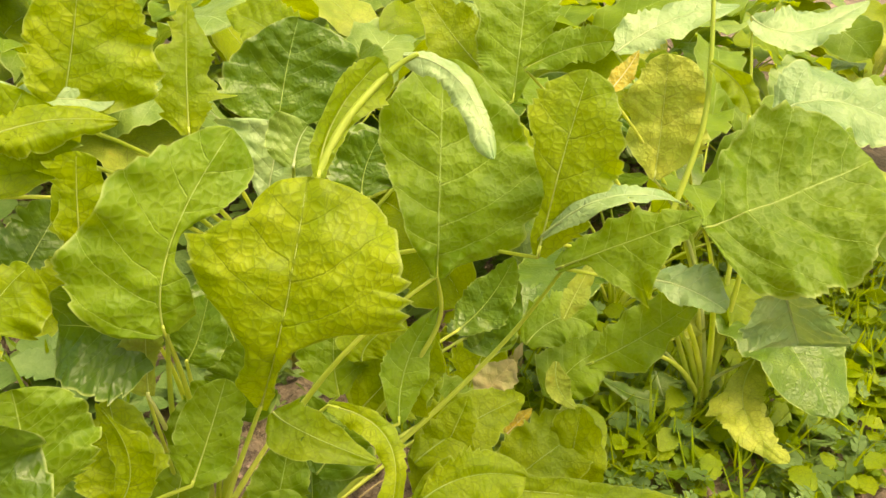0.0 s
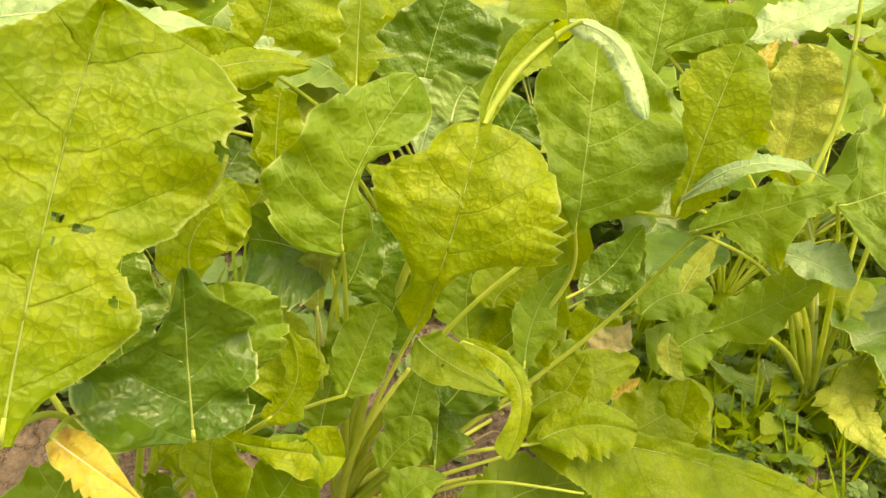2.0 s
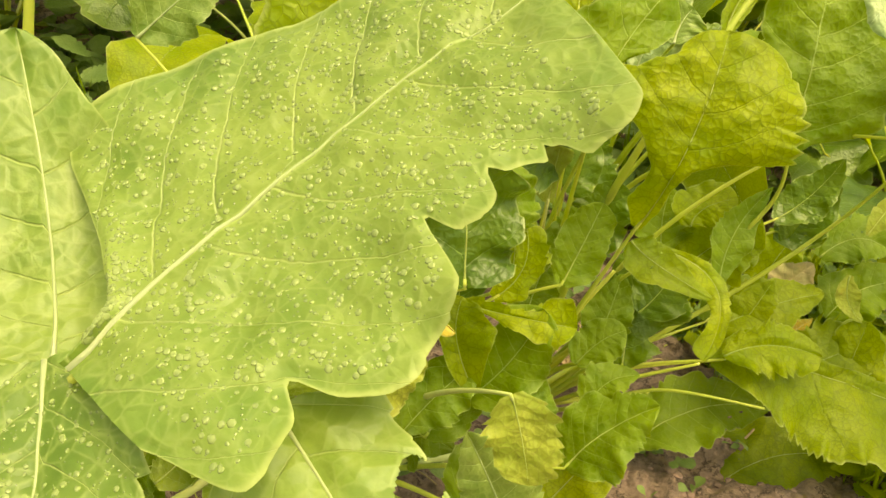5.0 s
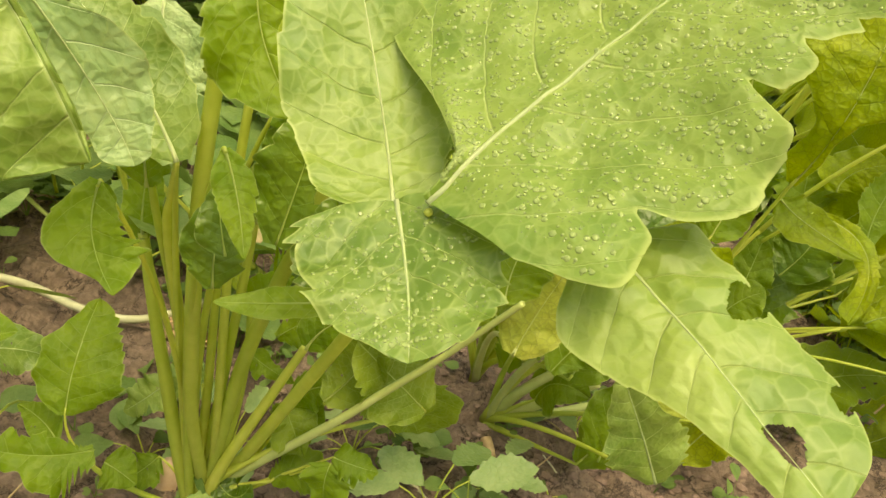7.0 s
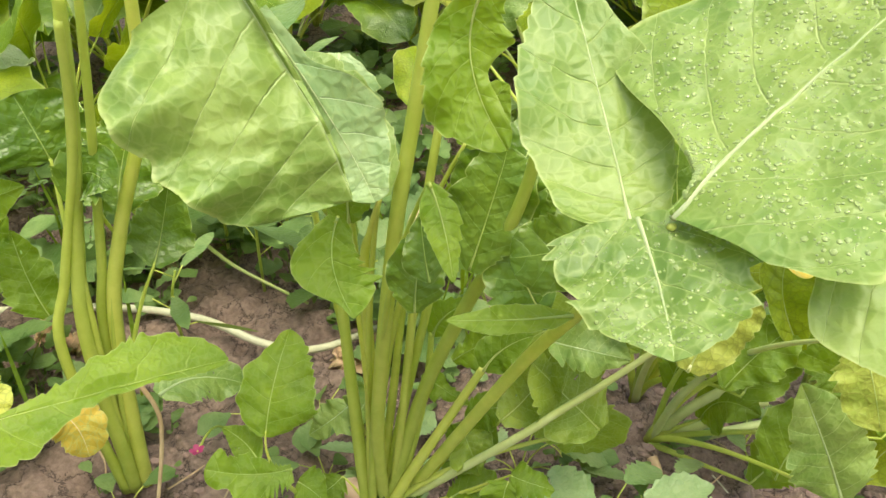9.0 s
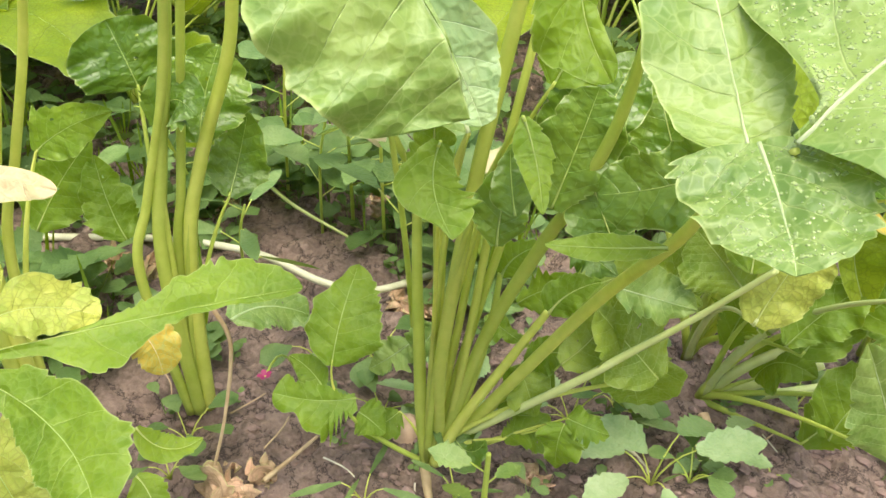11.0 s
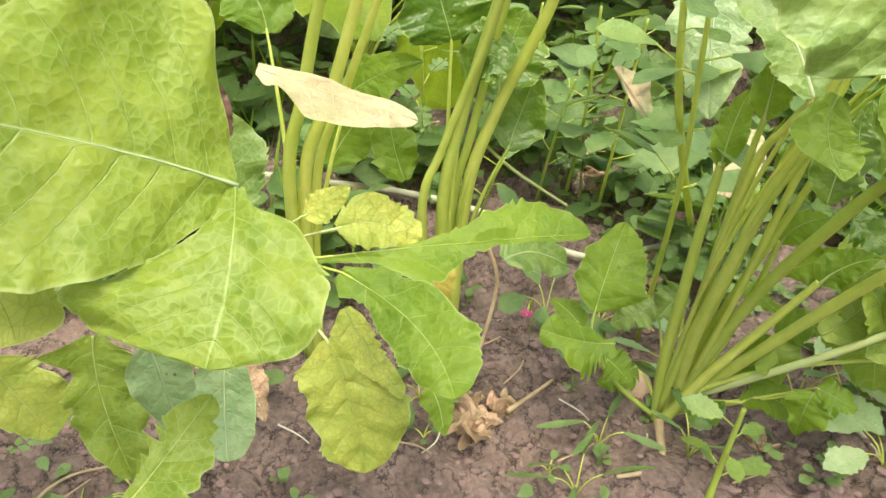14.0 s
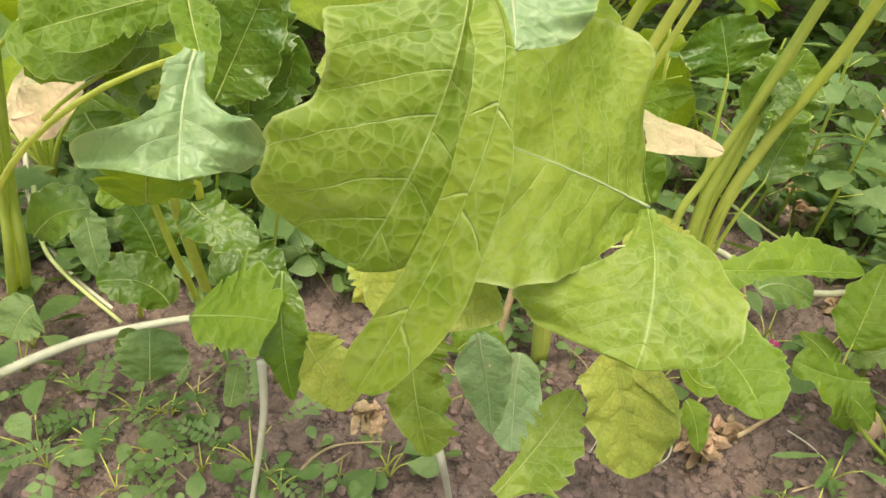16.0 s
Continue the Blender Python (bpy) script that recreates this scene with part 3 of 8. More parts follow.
def bulb(place, size, label):
    bm = bmesh.new()
    bmesh.ops.create_uvsphere(bm, u_segments=24, v_segments=16, radius=size)
    for v in bm.verts:
        v.co.z *= 1.25 if v.co.z > 0 else 1.0
        v.co *= 1 + 0.12 * noise.noise(v.co * 60) + 0.02 * math.sin(14 * math.atan2(v.co.y, v.co.x))
    me = bpy.data.meshes.new("bulb")
    bm.to_mesh(me)
    bm.free()
    me.materials.append(BULB)
    me.polygons.foreach_set("use_smooth", [True] * len(me.polygons))
    ob = new("bulb", me)
    ob.location = (place[0], place[1], float(ground_z(place[0], place[1])) + size * 0.15)
    return tagged(ob, label, "bulb")


def flower(place, foot, label):
    rnd = np.random.RandomState(5)
    ob = new("weed_flower")
    fz = float(ground_z(foot[0], foot[1]))
    ob.location = (foot[0], foot[1], fz)
    top = np.array(place) - np.array([foot[0], foot[1], fz])
    v, f = tube(arc((0, 0, -0.002), top * (0.4, 0.4, 0.7), top, 8), [0.0011] * 8, 5)
    mesh_object("stem", v, f, STALK, ob)
    for i in range(5):
        w = 2 * math.pi * i / 5
        lv, lf, uv = small_leaf(top, np.array([math.cos(w), math.sin(w), 0.5]), np.array([0, 0, 1.0]), 0.007, 0.0024, "round", rnd)
        mesh_object("petal", lv, lf, PINK, ob, uv=uv)
    return tagged(ob, label, "flower")


def tall_weed(points, radius, count, size, kind, label, material=None):
    """An upright weed: a bent stem with leaves set in turn."""
    SEEDS[0] += 1
    rnd = np.random.RandomState(SEEDS[0])
    pts = np.asarray(points, float)
    ob = new("tall_weed")
    ob.location = (pts[0][0], pts[0][1], float(ground_z(pts[0][0], pts[0][1])) - 0.002)
    o = np.array(ob.location)
    pts[0][2] = o[2]
    cord("stem", pts, radius, STALK, "", "", parent=ob)
    path = arc(pts[0], pts[len(pts) // 2], pts[-1], 40) - o
    for i in range(count):
        f = 0.25 + 0.72 * (i + 0.5 * rnd.rand()) / count
        p = path[int(f * 39)]
        turn = 2.4 * i + rnd.rand()
        out = np.array([math.cos(turn), math.sin(turn), 0.35 + 0.4 * rnd.rand()])
        k = size * (1.25 - 0.6 * f) * (0.75 + 0.5 * rnd.rand())
        v, fc = tube(arc(p, p + out * k * 0.2, p + out * k * 0.38, 4), [0.0008] * 4, 4)
        lv, lf, uv = small_leaf(p + out * k * 0.36, out - np.array([0, 0, 0.5]), np.array([0, 0, 1.0]) + 0.35 * rnd.randn(3), k, k * {"long": 0.14, "toothed": 0.28}.get(kind, 0.3), kind, rnd)
        leaf = mesh_object("leaf", lv, lf, material or HERB, ob, uv=uv)
        mesh_object("petiole", v, fc, STALK, leaf)
    return tagged(ob, label, "weed", "tall weeds between the rows")

# ---- plants, each with its leaves ----
main_plant = plant(-0.461, 0.146, "leafy radish plant with thick upright stalks in bare soil")
right_plant = plant(-0.257, 0.345, "radish plant with spreading pale stalks beside a weed")
star_plant = plant(-0.122, 0.503, "radish plant with a star-shaped yellow-green leaf")
low_plant = plant(-0.868, -0.100, "low radish plant with yellowing drooping leaves")
left_plant = plant(-0.961, -0.256, "radish plant with large broad overhanging leaves")
corner_plant = plant(-1.133, -0.500, "radish plant with a pale wavy folded leaf")
back_left = plant(-0.793, -0.008, "tall radish plant with stout pale green stalks")
back_mid = plant(-0.694, 0.094, "tall radish plant with dark upper leaves")
outer_plant = plant(0.431, 0.774, "radish plant with broad pale leaves over weeds")
behind_plant = plant(-0.097, 0.849, "radish plant with overlapping broad leaves")
front_plant = plant(-0.289, 0.405, "radish plant with a large yellow-green leaf full of holes")

# leaves of the crowded first stretch
blade(star_plant, (-0.0659, 0.3909, 0.3166), (-0.0488, 0.3703, 0.3983), (-0.0401, 0.4120, 0.4703), 0.0624, (-0.10, -0.98, 0.15), "l", edge=((0.07, 0.20, 0.34, 0.27, 0.25, 0.29, 0.43, 0.59, 0.85, 0.93, 0.98, 0.88, 0.49, 0.40, 0.28), (0.07, 0.08, 0.10, 0.09, 0.07, 0.11, 0.19, 0.48, 1.00, 0.99, 0.96, 0.94, 0.93, 0.71, 0.39)), stalk=(-0.109, 0.430, 0.138), teeth=0.065, wave=0.10, fold=0.16, thick=0.0022, veins=5, curl=0.12)
blade(star_plant, (-0.1158, 0.3797, 0.3816), (-0.1134, 0.3933, 0.4313), (-0.0836, 0.4279, 0.4899), 0.0570, (0.21, -0.91, 0.34), "g", edge=((0.09, 0.53, 0.72, 0.86, 0.97, 1.00, 0.86, 0.81, 0.76, 0.74, 0.68, 0.56, 0.42, 0.27, 0.14), (0.12, 0.34, 0.32, 0.31, 0.30, 0.24, 0.08, 0.06, 0.06, 0.18, 0.31, 0.37, 0.41, 0.40, 0.21)), stalk=(-0.120, 0.462, 0.218), teeth=0.046, wave=0.16, fold=0.1, veins=5)
blade(star_plant, (0.0464, 0.4908, 0.3657), (0.0423, 0.5075, 0.4311), (0.0400, 0.5546, 0.5050), 0.0756, (0.01, -0.91, 0.42), "g", edge=((0.06, 0.10, 0.19, 0.27, 0.32, 0.36, 0.40, 0.44, 0.48, 0.53, 0.57, 0.56, 0.45, 0.32, 0.17), (0.06, 0.18, 0.59, 0.79, 0.86, 0.92, 0.97, 0.99, 1.00, 0.95, 0.86, 0.72, 0.58, 0.41, 0.21)), stalk=(-0.057, 0.501, 0.217), teeth=0.046, wave=0.1, fold=0.1, veins=5)
blade(star_plant, (-0.0366, 0.4460, 0.4555), (-0.0297, 0.4689, 0.4863), (-0.0033, 0.4906, 0.5191), 0.0187, (0.40, -0.84, 0.38), "l", edge=((0.22, 0.29, 0.37, 0.44, 0.45, 0.46, 0.48, 0.49, 0.52, 0.58, 0.63, 0.68, 0.56, 0.42, 0.28), (0.22, 0.27, 0.32, 0.38, 0.43, 0.48, 0.54, 0.59, 0.68, 0.79, 0.90, 1.00, 0.95, 0.85, 0.75)), stalk=(-0.089, 0.482, 0.274), fold=0.25, wave=0.15, teeth=0.039, thick=0.0034, veins=4)
blade(behind_plant, (0.1083, 0.4553, 0.4059), (0.1155, 0.4664, 0.4722), (0.1274, 0.4868, 0.5255), 0.0349, (-0.48, -0.82, 0.29), "l", edge=((0.12, 0.23, 0.22, 0.19, 0.17, 0.25, 0.46, 0.58, 0.66, 0.74, 0.82, 0.76, 0.65, 0.44, 0.27), (0.13, 0.39, 0.63, 0.74, 0.84, 0.94, 1.00, 0.98, 0.97, 0.93, 0.90, 0.86, 0.74, 0.56, 0.24)), stalk=(-0.023, 0.699, 0.243), teeth=0.058, wave=0.1, fold=0.06, veins=4)
blade(behind_plant, (-0.1126, 0.8198, 0.3418), (-0.1064, 0.8398, 0.4008), (-0.0956, 0.8605, 0.4576), 0.0744, (0.07, -0.94, 0.32), "d", edge=((0.08, 0.43, 0.75, 0.78, 0.80, 0.83, 0.85, 0.81, 0.75, 0.69, 0.57, 0.45, 0.33, 0.22, 0.12), (0.07, 0.31, 0.56, 0.71, 0.81, 0.90, 0.99, 1.00, 0.99, 0.99, 0.98, 0.97, 0.88, 0.78, 0.37)), stalk=(-0.103, 0.844, 0.197), fold=0.12, wave=0.1, veins=5)
blade(outer_plant, (0.1286, 0.4795, 0.3847), (0.1706, 0.4707, 0.4129), (0.2136, 0.4625, 0.4412), 0.0401, (-0.53, -0.58, 0.62), "g", edge=((0.11, 0.24, 0.36, 0.40, 0.44, 0.49, 0.50, 0.49, 0.47, 0.45, 0.39, 0.33, 0.28, 0.19, 0.12), (0.09, 0.09, 0.09, 0.10, 0.47, 0.68, 0.84, 1.00, 0.93, 0.75, 0.61, 0.47, 0.35, 0.25, 0.16)), stalk=(0.310, 0.665, 0.230), teeth=0.078, wave=0.2, fold=0.15, veins=5)
blade(outer_plant, (0.1079, 0.4591, 0.4163), (0.1466, 0.4428, 0.4590), (0.2069, 0.4630, 0.4444), 0.0118, (-0.28, -0.35, 0.89), "p", "la", stalk=(0.308, 0.655, 0.250))
blade(outer_plant, (0.2149, 0.5113, 0.3614), (0.2344, 0.4925, 0.3664), (0.2590, 0.4765, 0.3600), 0.0215, (-0.33, -0.46, 0.82), "p", edge=((0.21, 0.51, 0.82, 1.00, 0.99, 0.99, 0.98, 0.97, 0.97, 0.96, 0.95, 0.84, 0.68, 0.53, 0.39), (0.19, 0.30, 0.42, 0.54, 0.66, 0.77, 0.78, 0.72, 0.66, 0.61, 0.55, 0.48, 0.39, 0.29, 0.21)), stalk=(0.328, 0.683, 0.196), wave=0.2, veins=4)
blade(outer_plant, (0.1864, 0.5363, 0.2619), (0.2233, 0.5292, 0.2971), (0.2584, 0.5228, 0.3406), 0.0261, (-0.65, -0.58, 0.49), "g", edge=((0.17, 0.35, 0.55, 0.74, 0.87, 0.90, 0.94, 0.97, 1.00, 0.92, 0.82, 0.72, 0.61, 0.43, 0.27), (0.16, 0.28, 0.41, 0.53, 0.70, 0.87, 1.00, 0.87, 0.73, 0.60, 0.57, 0.54, 0.51, 0.38, 0.21)), stalk=(0.331, 0.689, 0.162), teeth=0.078, wave=0.2, veins=5)
blade(outer_plant, (0.2348, 0.4983, 0.4151), (0.2863, 0.5052, 0.4374), (0.3569, 0.5218, 0.4678), 0.0758, (-0.22, -0.59, 0.77), "g", edge=((0.06, 0.11, 0.17, 0.24, 0.54, 0.64, 0.74, 0.79, 0.83, 0.87, 0.84, 0.76, 0.67, 0.46, 0.29), (0.08, 0.49, 0.73, 0.87, 0.93, 1.00, 0.99, 0.95, 0.98, 1.00, 0.89, 0.77, 0.65, 0.53, 0.41)), stalk=(0.350, 0.668, 0.241), wave=0.14, fold=0.1, teeth=0.052, veins=5)
blade(outer_plant, (0.3318, 0.5377, 0.3507), (0.3462, 0.5335, 0.3242), (0.3591, 0.5301, 0.2996), 0.0446, (-0.45, -0.88, -0.11), "p", edge=((0.10, 0.27, 0.45, 0.58, 0.62, 0.65, 0.69, 0.73, 0.76, 0.80, 0.84, 0.88, 0.92, 0.96, 1.00), (0.10, 0.35, 0.52, 0.59, 0.66, 0.73, 0.80, 0.86, 0.88, 0.83, 0.78, 0.73, 0.68, 0.59, 0.27)), wave=0.2, cup=0.2, veins=4)
blade(outer_plant, (0.3895, 0.7336, 0.4351), (0.4443, 0.7363, 0.4505), (0.5318, 0.7367, 0.4251), 0.0447, (-0.49, -0.45, 0.75), "p", "rd", stalk=(0.415, 0.759, 0.261))
blade(outer_plant, (0.2837, 0.7423, 0.3518), (0.2826, 0.7595, 0.4172), (0.2764, 0.7659, 0.4748), 0.0443, (-0.31, -0.94, 0.16), "y", edge=((0.10, 0.29, 0.49, 0.65, 0.70, 0.74, 0.79, 0.83, 0.87, 0.80, 0.72, 0.65, 0.57, 0.47, 0.22), (0.11, 0.43, 0.76, 0.92, 0.94, 0.96, 0.98, 1.00, 0.97, 0.92, 0.86, 0.81, 0.75, 0.57, 0.31)), stalk=(0.373, 0.766, 0.220), wave=0.15, teeth=0.052, veins=4)
blade(outer_plant, (0.2788, 0.6649, 0.4943), (0.3038, 0.6560, 0.4802), (0.3156, 0.6389, 0.4587), 0.0151, (-0.29, -0.89, 0.35), "l", edge=((0.27, 0.27, 0.27, 0.30, 0.39, 0.49, 0.58, 0.68, 0.78, 0.89, 1.00, 0.90, 0.73, 0.57, 0.42), (0.28, 0.51, 0.72, 0.77, 0.81, 0.85, 0.88, 0.92, 0.96, 1.00, 0.90, 0.77, 0.64, 0.51, 0.22)), wave=0.3, fold=0.3, teeth=0.078, veins=5)
blade(front_plant, (-0.2189, 0.1697, 0.3873), (-0.2202, 0.2292, 0.4683), (-0.2184, 0.2946, 0.5443), 0.0731, (0.47, -0.69, 0.55), "l", edge=((0.07, 0.28, 0.54, 0.72, 0.82, 0.91, 0.95, 0.97, 1.00, 0.99, 0.97, 0.95, 0.89, 0.79, 0.67, 0.52, 0.37, 0.23, 0.11), (0.06, 0.11, 0.21, 0.41, 0.54, 0.65, 0.61, 0.51, 0.54, 0.72, 0.82, 0.89, 0.93, 0.93, 0.92, 0.93, 0.87, 0.76, 0.46)), stalk=(-0.263, 0.310, 0.254), holes=[(0.493, 0.08, 0.013, 0.04), (0.440, 0.11, 0.014, 0.03), (0.480, 0.33, 0.012, 0.11), (0.420, 1.01, 0.027, 0.14), (0.327, 0.78, 0.011, 0.06), (0.717, 0.95, 0.024, 0.04)], teeth=0.039, fold=0.06, wave=0.08, cup=0.05, veins=5, label='broad yellow-green leaf with nibbled holes')
blade(front_plant, (-0.2167, 0.2011, 0.3633), (-0.1961, 0.1988, 0.3498), (-0.1640, 0.1945, 0.3319), 0.0131, (0.37, -0.57, 0.73), "o", edge=((0.32, 0.62, 0.89, 0.86, 0.83, 0.79, 0.76, 0.72, 0.61, 0.47, 0.33, 0.19, 0.10, 0.07, 0.05), (0.31, 0.46, 0.62, 0.72, 0.79, 0.85, 0.92, 0.98, 1.00, 0.95, 0.90, 0.85, 0.78, 0.55, 0.34)), stalk=(-0.265, 0.332, 0.229), wave=0.2, veins=5, label='leaf turning golden brown')
blade(front_plant, (-0.1704, 0.2552, 0.3216), (-0.1782, 0.2705, 0.3670), (-0.1803, 0.2750, 0.4208), 0.0579, (0.50, -0.84, 0.22), "d", edge=((0.11, 0.67, 0.83, 0.93, 1.00, 0.98, 0.96, 0.82, 0.60, 0.43, 0.27, 0.15, 0.11, 0.07, 0.03), (0.24, 0.54, 0.57, 0.55, 0.46, 0.63, 0.65, 0.64, 0.64, 0.66, 0.61, 0.40, 0.22, 0.14, 0.09)), stalk=(-0.240, 0.349, 0.193), thick=0.0026, fold=0.22, wave=0.2, teeth=0.039, veins=4)
blade(star_plant, (-0.1292, 0.4114, 0.3490), (-0.1558, 0.3997, 0.3678), (-0.1860, 0.4034, 0.3666), 0.0366, (0.23, -0.92, 0.32), "d", edge=((0.33, 0.49, 0.67, 0.84, 1.00, 0.98, 0.96, 0.93, 0.91, 0.89, 0.86, 0.84, 0.81, 0.79, 0.76), (0.11, 0.20, 0.29, 0.38, 0.47, 0.56, 0.65, 0.74, 0.83, 0.82, 0.79, 0.76, 0.67, 0.48, 0.31)), stalk=(-0.126, 0.476, 0.207), cup=0.5, wave=0.1, teeth=0.020, veins=5)
blade(star_plant, (-0.1348, 0.3985, 0.3202), (-0.1351, 0.4014, 0.3438), (-0.1344, 0.4031, 0.3665), 0.0222, (0.15, -0.98, 0.10), "y", edge=((0.19, 0.34, 0.50, 0.63, 0.72, 0.82, 0.91, 1.00, 0.96, 0.89, 0.82, 0.75, 0.63, 0.46, 0.30), (0.18, 0.19, 0.19, 0.20, 0.21, 0.21, 0.25, 0.29, 0.33, 0.37, 0.42, 0.46, 0.49, 0.50, 0.51)), stalk=(-0.132, 0.466, 0.178), fold=0.3, teeth=0.039, veins=4)
blade(front_plant, (-0.1594, 0.3568, 0.2475), (-0.1407, 0.3708, 0.2831), (-0.1586, 0.3766, 0.3310), 0.0170, (0.15, -0.96, 0.23), "l", edge=((0.34, 0.63, 0.60, 0.57, 0.54, 0.53, 0.52, 0.51, 0.50, 0.47, 0.43, 0.39, 0.34, 0.24, 0.14), (0.25, 0.42, 0.61, 0.77, 0.81, 0.85, 0.89, 0.93, 0.96, 1.00, 0.97, 0.36, 0.10, 0.07, 0.05)), stalk=(-0.229, 0.390, 0.137), wave=0.25, teeth=0.117, veins=4)
blade(star_plant, (-0.0055, 0.5218, 0.2094), (0.0244, 0.5316, 0.2464), (0.0527, 0.5324, 0.2838), 0.0413, (-0.24, -0.92, 0.31), "l", edge=((0.18, 0.49, 0.56, 0.63, 0.70, 0.73, 0.76, 0.79, 0.81, 0.81, 0.74, 0.67, 0.60, 0.46, 0.24), (0.10, 0.21, 0.33, 0.50, 0.73, 0.88, 0.93, 0.98, 1.00, 0.91, 0.83, 0.74, 0.62, 0.45, 0.29)), stalk=(-0.080, 0.515, 0.110), wave=0.1, teeth=0.065, fold=0.1, veins=5)
blade(star_plant, (-0.0268, 0.4639, 0.2644), (0.0208, 0.4421, 0.2486), (0.0191, 0.4001, 0.2047), 0.0139, (-0.00, -0.68, 0.73), "l", edge=((0.29, 0.35, 0.40, 0.49, 0.58, 0.67, 0.68, 0.62, 0.56, 0.50, 0.48, 0.49, 0.49, 0.38, 0.21), (0.31, 0.60, 0.83, 0.84, 0.86, 0.88, 0.89, 0.84, 0.75, 0.65, 0.56, 0.65, 0.78, 0.92, 1.00)), stalk=(-0.092, 0.489, 0.146), fold=0.1, wave=0.3, teeth=0.065, veins=5)
blade(star_plant, (-0.0344, 0.4541, 0.1323), (-0.0394, 0.4846, 0.1827), (-0.0473, 0.5109, 0.2350), 0.0545, (0.02, -0.87, 0.49), "d", edge=((0.08, 0.18, 0.28, 0.37, 0.46, 0.54, 0.63, 0.58, 0.52, 0.46, 0.40, 0.37, 0.35, 0.32, 0.14), (0.08, 0.25, 0.42, 0.60, 0.30, 0.55, 0.81, 1.00, 0.94, 0.88, 0.81, 0.66, 0.49, 0.31, 0.15)), stalk=(-0.087, 0.494, 0.087), wave=0.2, fold=0.2, veins=4)
blade(star_plant, (0.0469, 0.4852, 0.1465), (0.1758, 0.5022, 0.1459), (0.3812, 0.5200, 0.0814), 0.0766, (0.21, -0.65, 0.73), "l", edge=((0.06, 0.26, 0.37, 0.35, 0.32, 0.24, 0.16, 0.17, 0.18, 0.20, 0.22, 0.22, 0.21, 0.15, 0.08), (0.06, 0.24, 0.42, 0.60, 0.78, 0.87, 0.92, 0.96, 1.00, 0.95, 0.90, 0.84, 0.69, 0.51, 0.34)), stalk=(-0.057, 0.501, 0.082), wave=0.18, fold=0.15, teeth=0.078, veins=4)
blade(outer_plant, (0.1859, 0.7368, 0.0332), (0.2500, 0.7459, 0.0090), (0.3240, 0.7409, -0.0404), 0.0372, (-0.28, -0.55, 0.78), "g", "ov", stalk=(0.338, 0.760, 0.020))
blade(outer_plant, (0.4573, 0.7400, 0.1364), (0.4324, 0.6878, 0.1002), (0.4577, 0.6173, 0.0889), 0.0342, (-0.41, -0.33, 0.85), "y", edge=((0.28, 0.57, 0.61, 0.65, 0.68, 0.72, 0.74, 0.69, 0.64, 0.59, 0.54, 0.49, 0.41, 0.30, 0.19), (0.12, 0.20, 0.29, 0.38, 0.47, 0.63, 0.93, 1.00, 0.95, 0.91, 0.78, 0.62, 0.47, 0.33, 0.21)), stalk=(0.419, 0.768, 0.068), wave=0.25, fold=0.2, teeth=0.078, veins=5, label='wilted yellowing leaf hanging to the ground')
blade(outer_plant, (0.3592, 0.7801, 0.0797), (0.3702, 0.7272, 0.0523), (0.3920, 0.6750, 0.0215), 0.0272, (-0.35, -0.53, 0.77), "w", edge=((0.18, 0.63, 0.91, 0.93, 0.96, 0.98, 1.00, 1.00, 0.94, 0.88, 0.82, 0.75, 0.63, 0.46, 0.30), (0.15, 0.26, 0.38, 0.50, 0.58, 0.62, 0.65, 0.69, 0.73, 0.77, 0.71, 0.61, 0.50, 0.37, 0.18)), stalk=(0.401, 0.782, 0.058), wave=0.3, fold=-0.2, teeth=0.130, veins=4)
blade(star_plant, (0.1518, 0.8081, 0.0169), (0.1796, 0.8173, 0.0335), (0.2001, 0.8390, 0.0723), 0.0195, (0.00, -0.80, 0.60), "t", "la", stalk=(-0.018, 0.619, 0.010), label='dry straw-coloured leaf')
blade(star_plant, (0.1531, 0.7309, -0.0183), (0.1857, 0.7436, 0.0045), (0.2175, 0.7666, 0.0047), 0.0143, (-0.07, -0.43, 0.90), "t", "la")
blade(star_plant, (0.2222, 0.8029, 0.0695), (0.2537, 0.8003, 0.0447), (0.2903, 0.7923, 0.0101), 0.0162, (-0.09, -0.67, 0.74), "y", "la")
blade(behind_plant, (-0.2164, 0.5194, 0.4510), (-0.2095, 0.5362, 0.4954), (-0.2019, 0.5453, 0.5475), 0.0546, (0.27, -0.94, 0.21), "l", edge=((0.08, 0.22, 0.37, 0.45, 0.49, 0.52, 0.56, 0.56, 0.54, 0.52, 0.50, 0.44, 0.36, 0.28, 0.20), (0.09, 0.35, 0.62, 0.78, 0.93, 1.00, 0.99, 0.99, 0.98, 0.93, 0.86, 0.79, 0.72, 0.53, 0.30)), stalk=(-0.142, 0.724, 0.274), teeth=0.065, wave=0.12, veins=5)
blade(behind_plant, (-0.2394, 0.4562, 0.4589), (-0.2043, 0.4697, 0.4694), (-0.1632, 0.4774, 0.4702), 0.0189, (0.29, -0.47, 0.84), "l", "ov", stalk=(-0.151, 0.700, 0.275), curl=0.5)
blade(behind_plant, (-0.2422, 0.4602, 0.4197), (-0.2355, 0.4772, 0.4514), (-0.2245, 0.4924, 0.4803), 0.0495, (0.17, -0.89, 0.42), "l", edge=((0.09, 0.21, 0.34, 0.45, 0.57, 0.68, 0.79, 0.90, 1.00, 0.91, 0.76, 0.60, 0.47, 0.35, 0.23), (0.12, 0.42, 0.51, 0.59, 0.68, 0.72, 0.76, 0.80, 0.84, 0.88, 0.88, 0.88, 0.88, 0.88, 0.87)), stalk=(-0.154, 0.708, 0.259), holes=[(0.537, -0.17, 0.096, 0.18)], teeth=0.065, wave=0.2, veins=4)
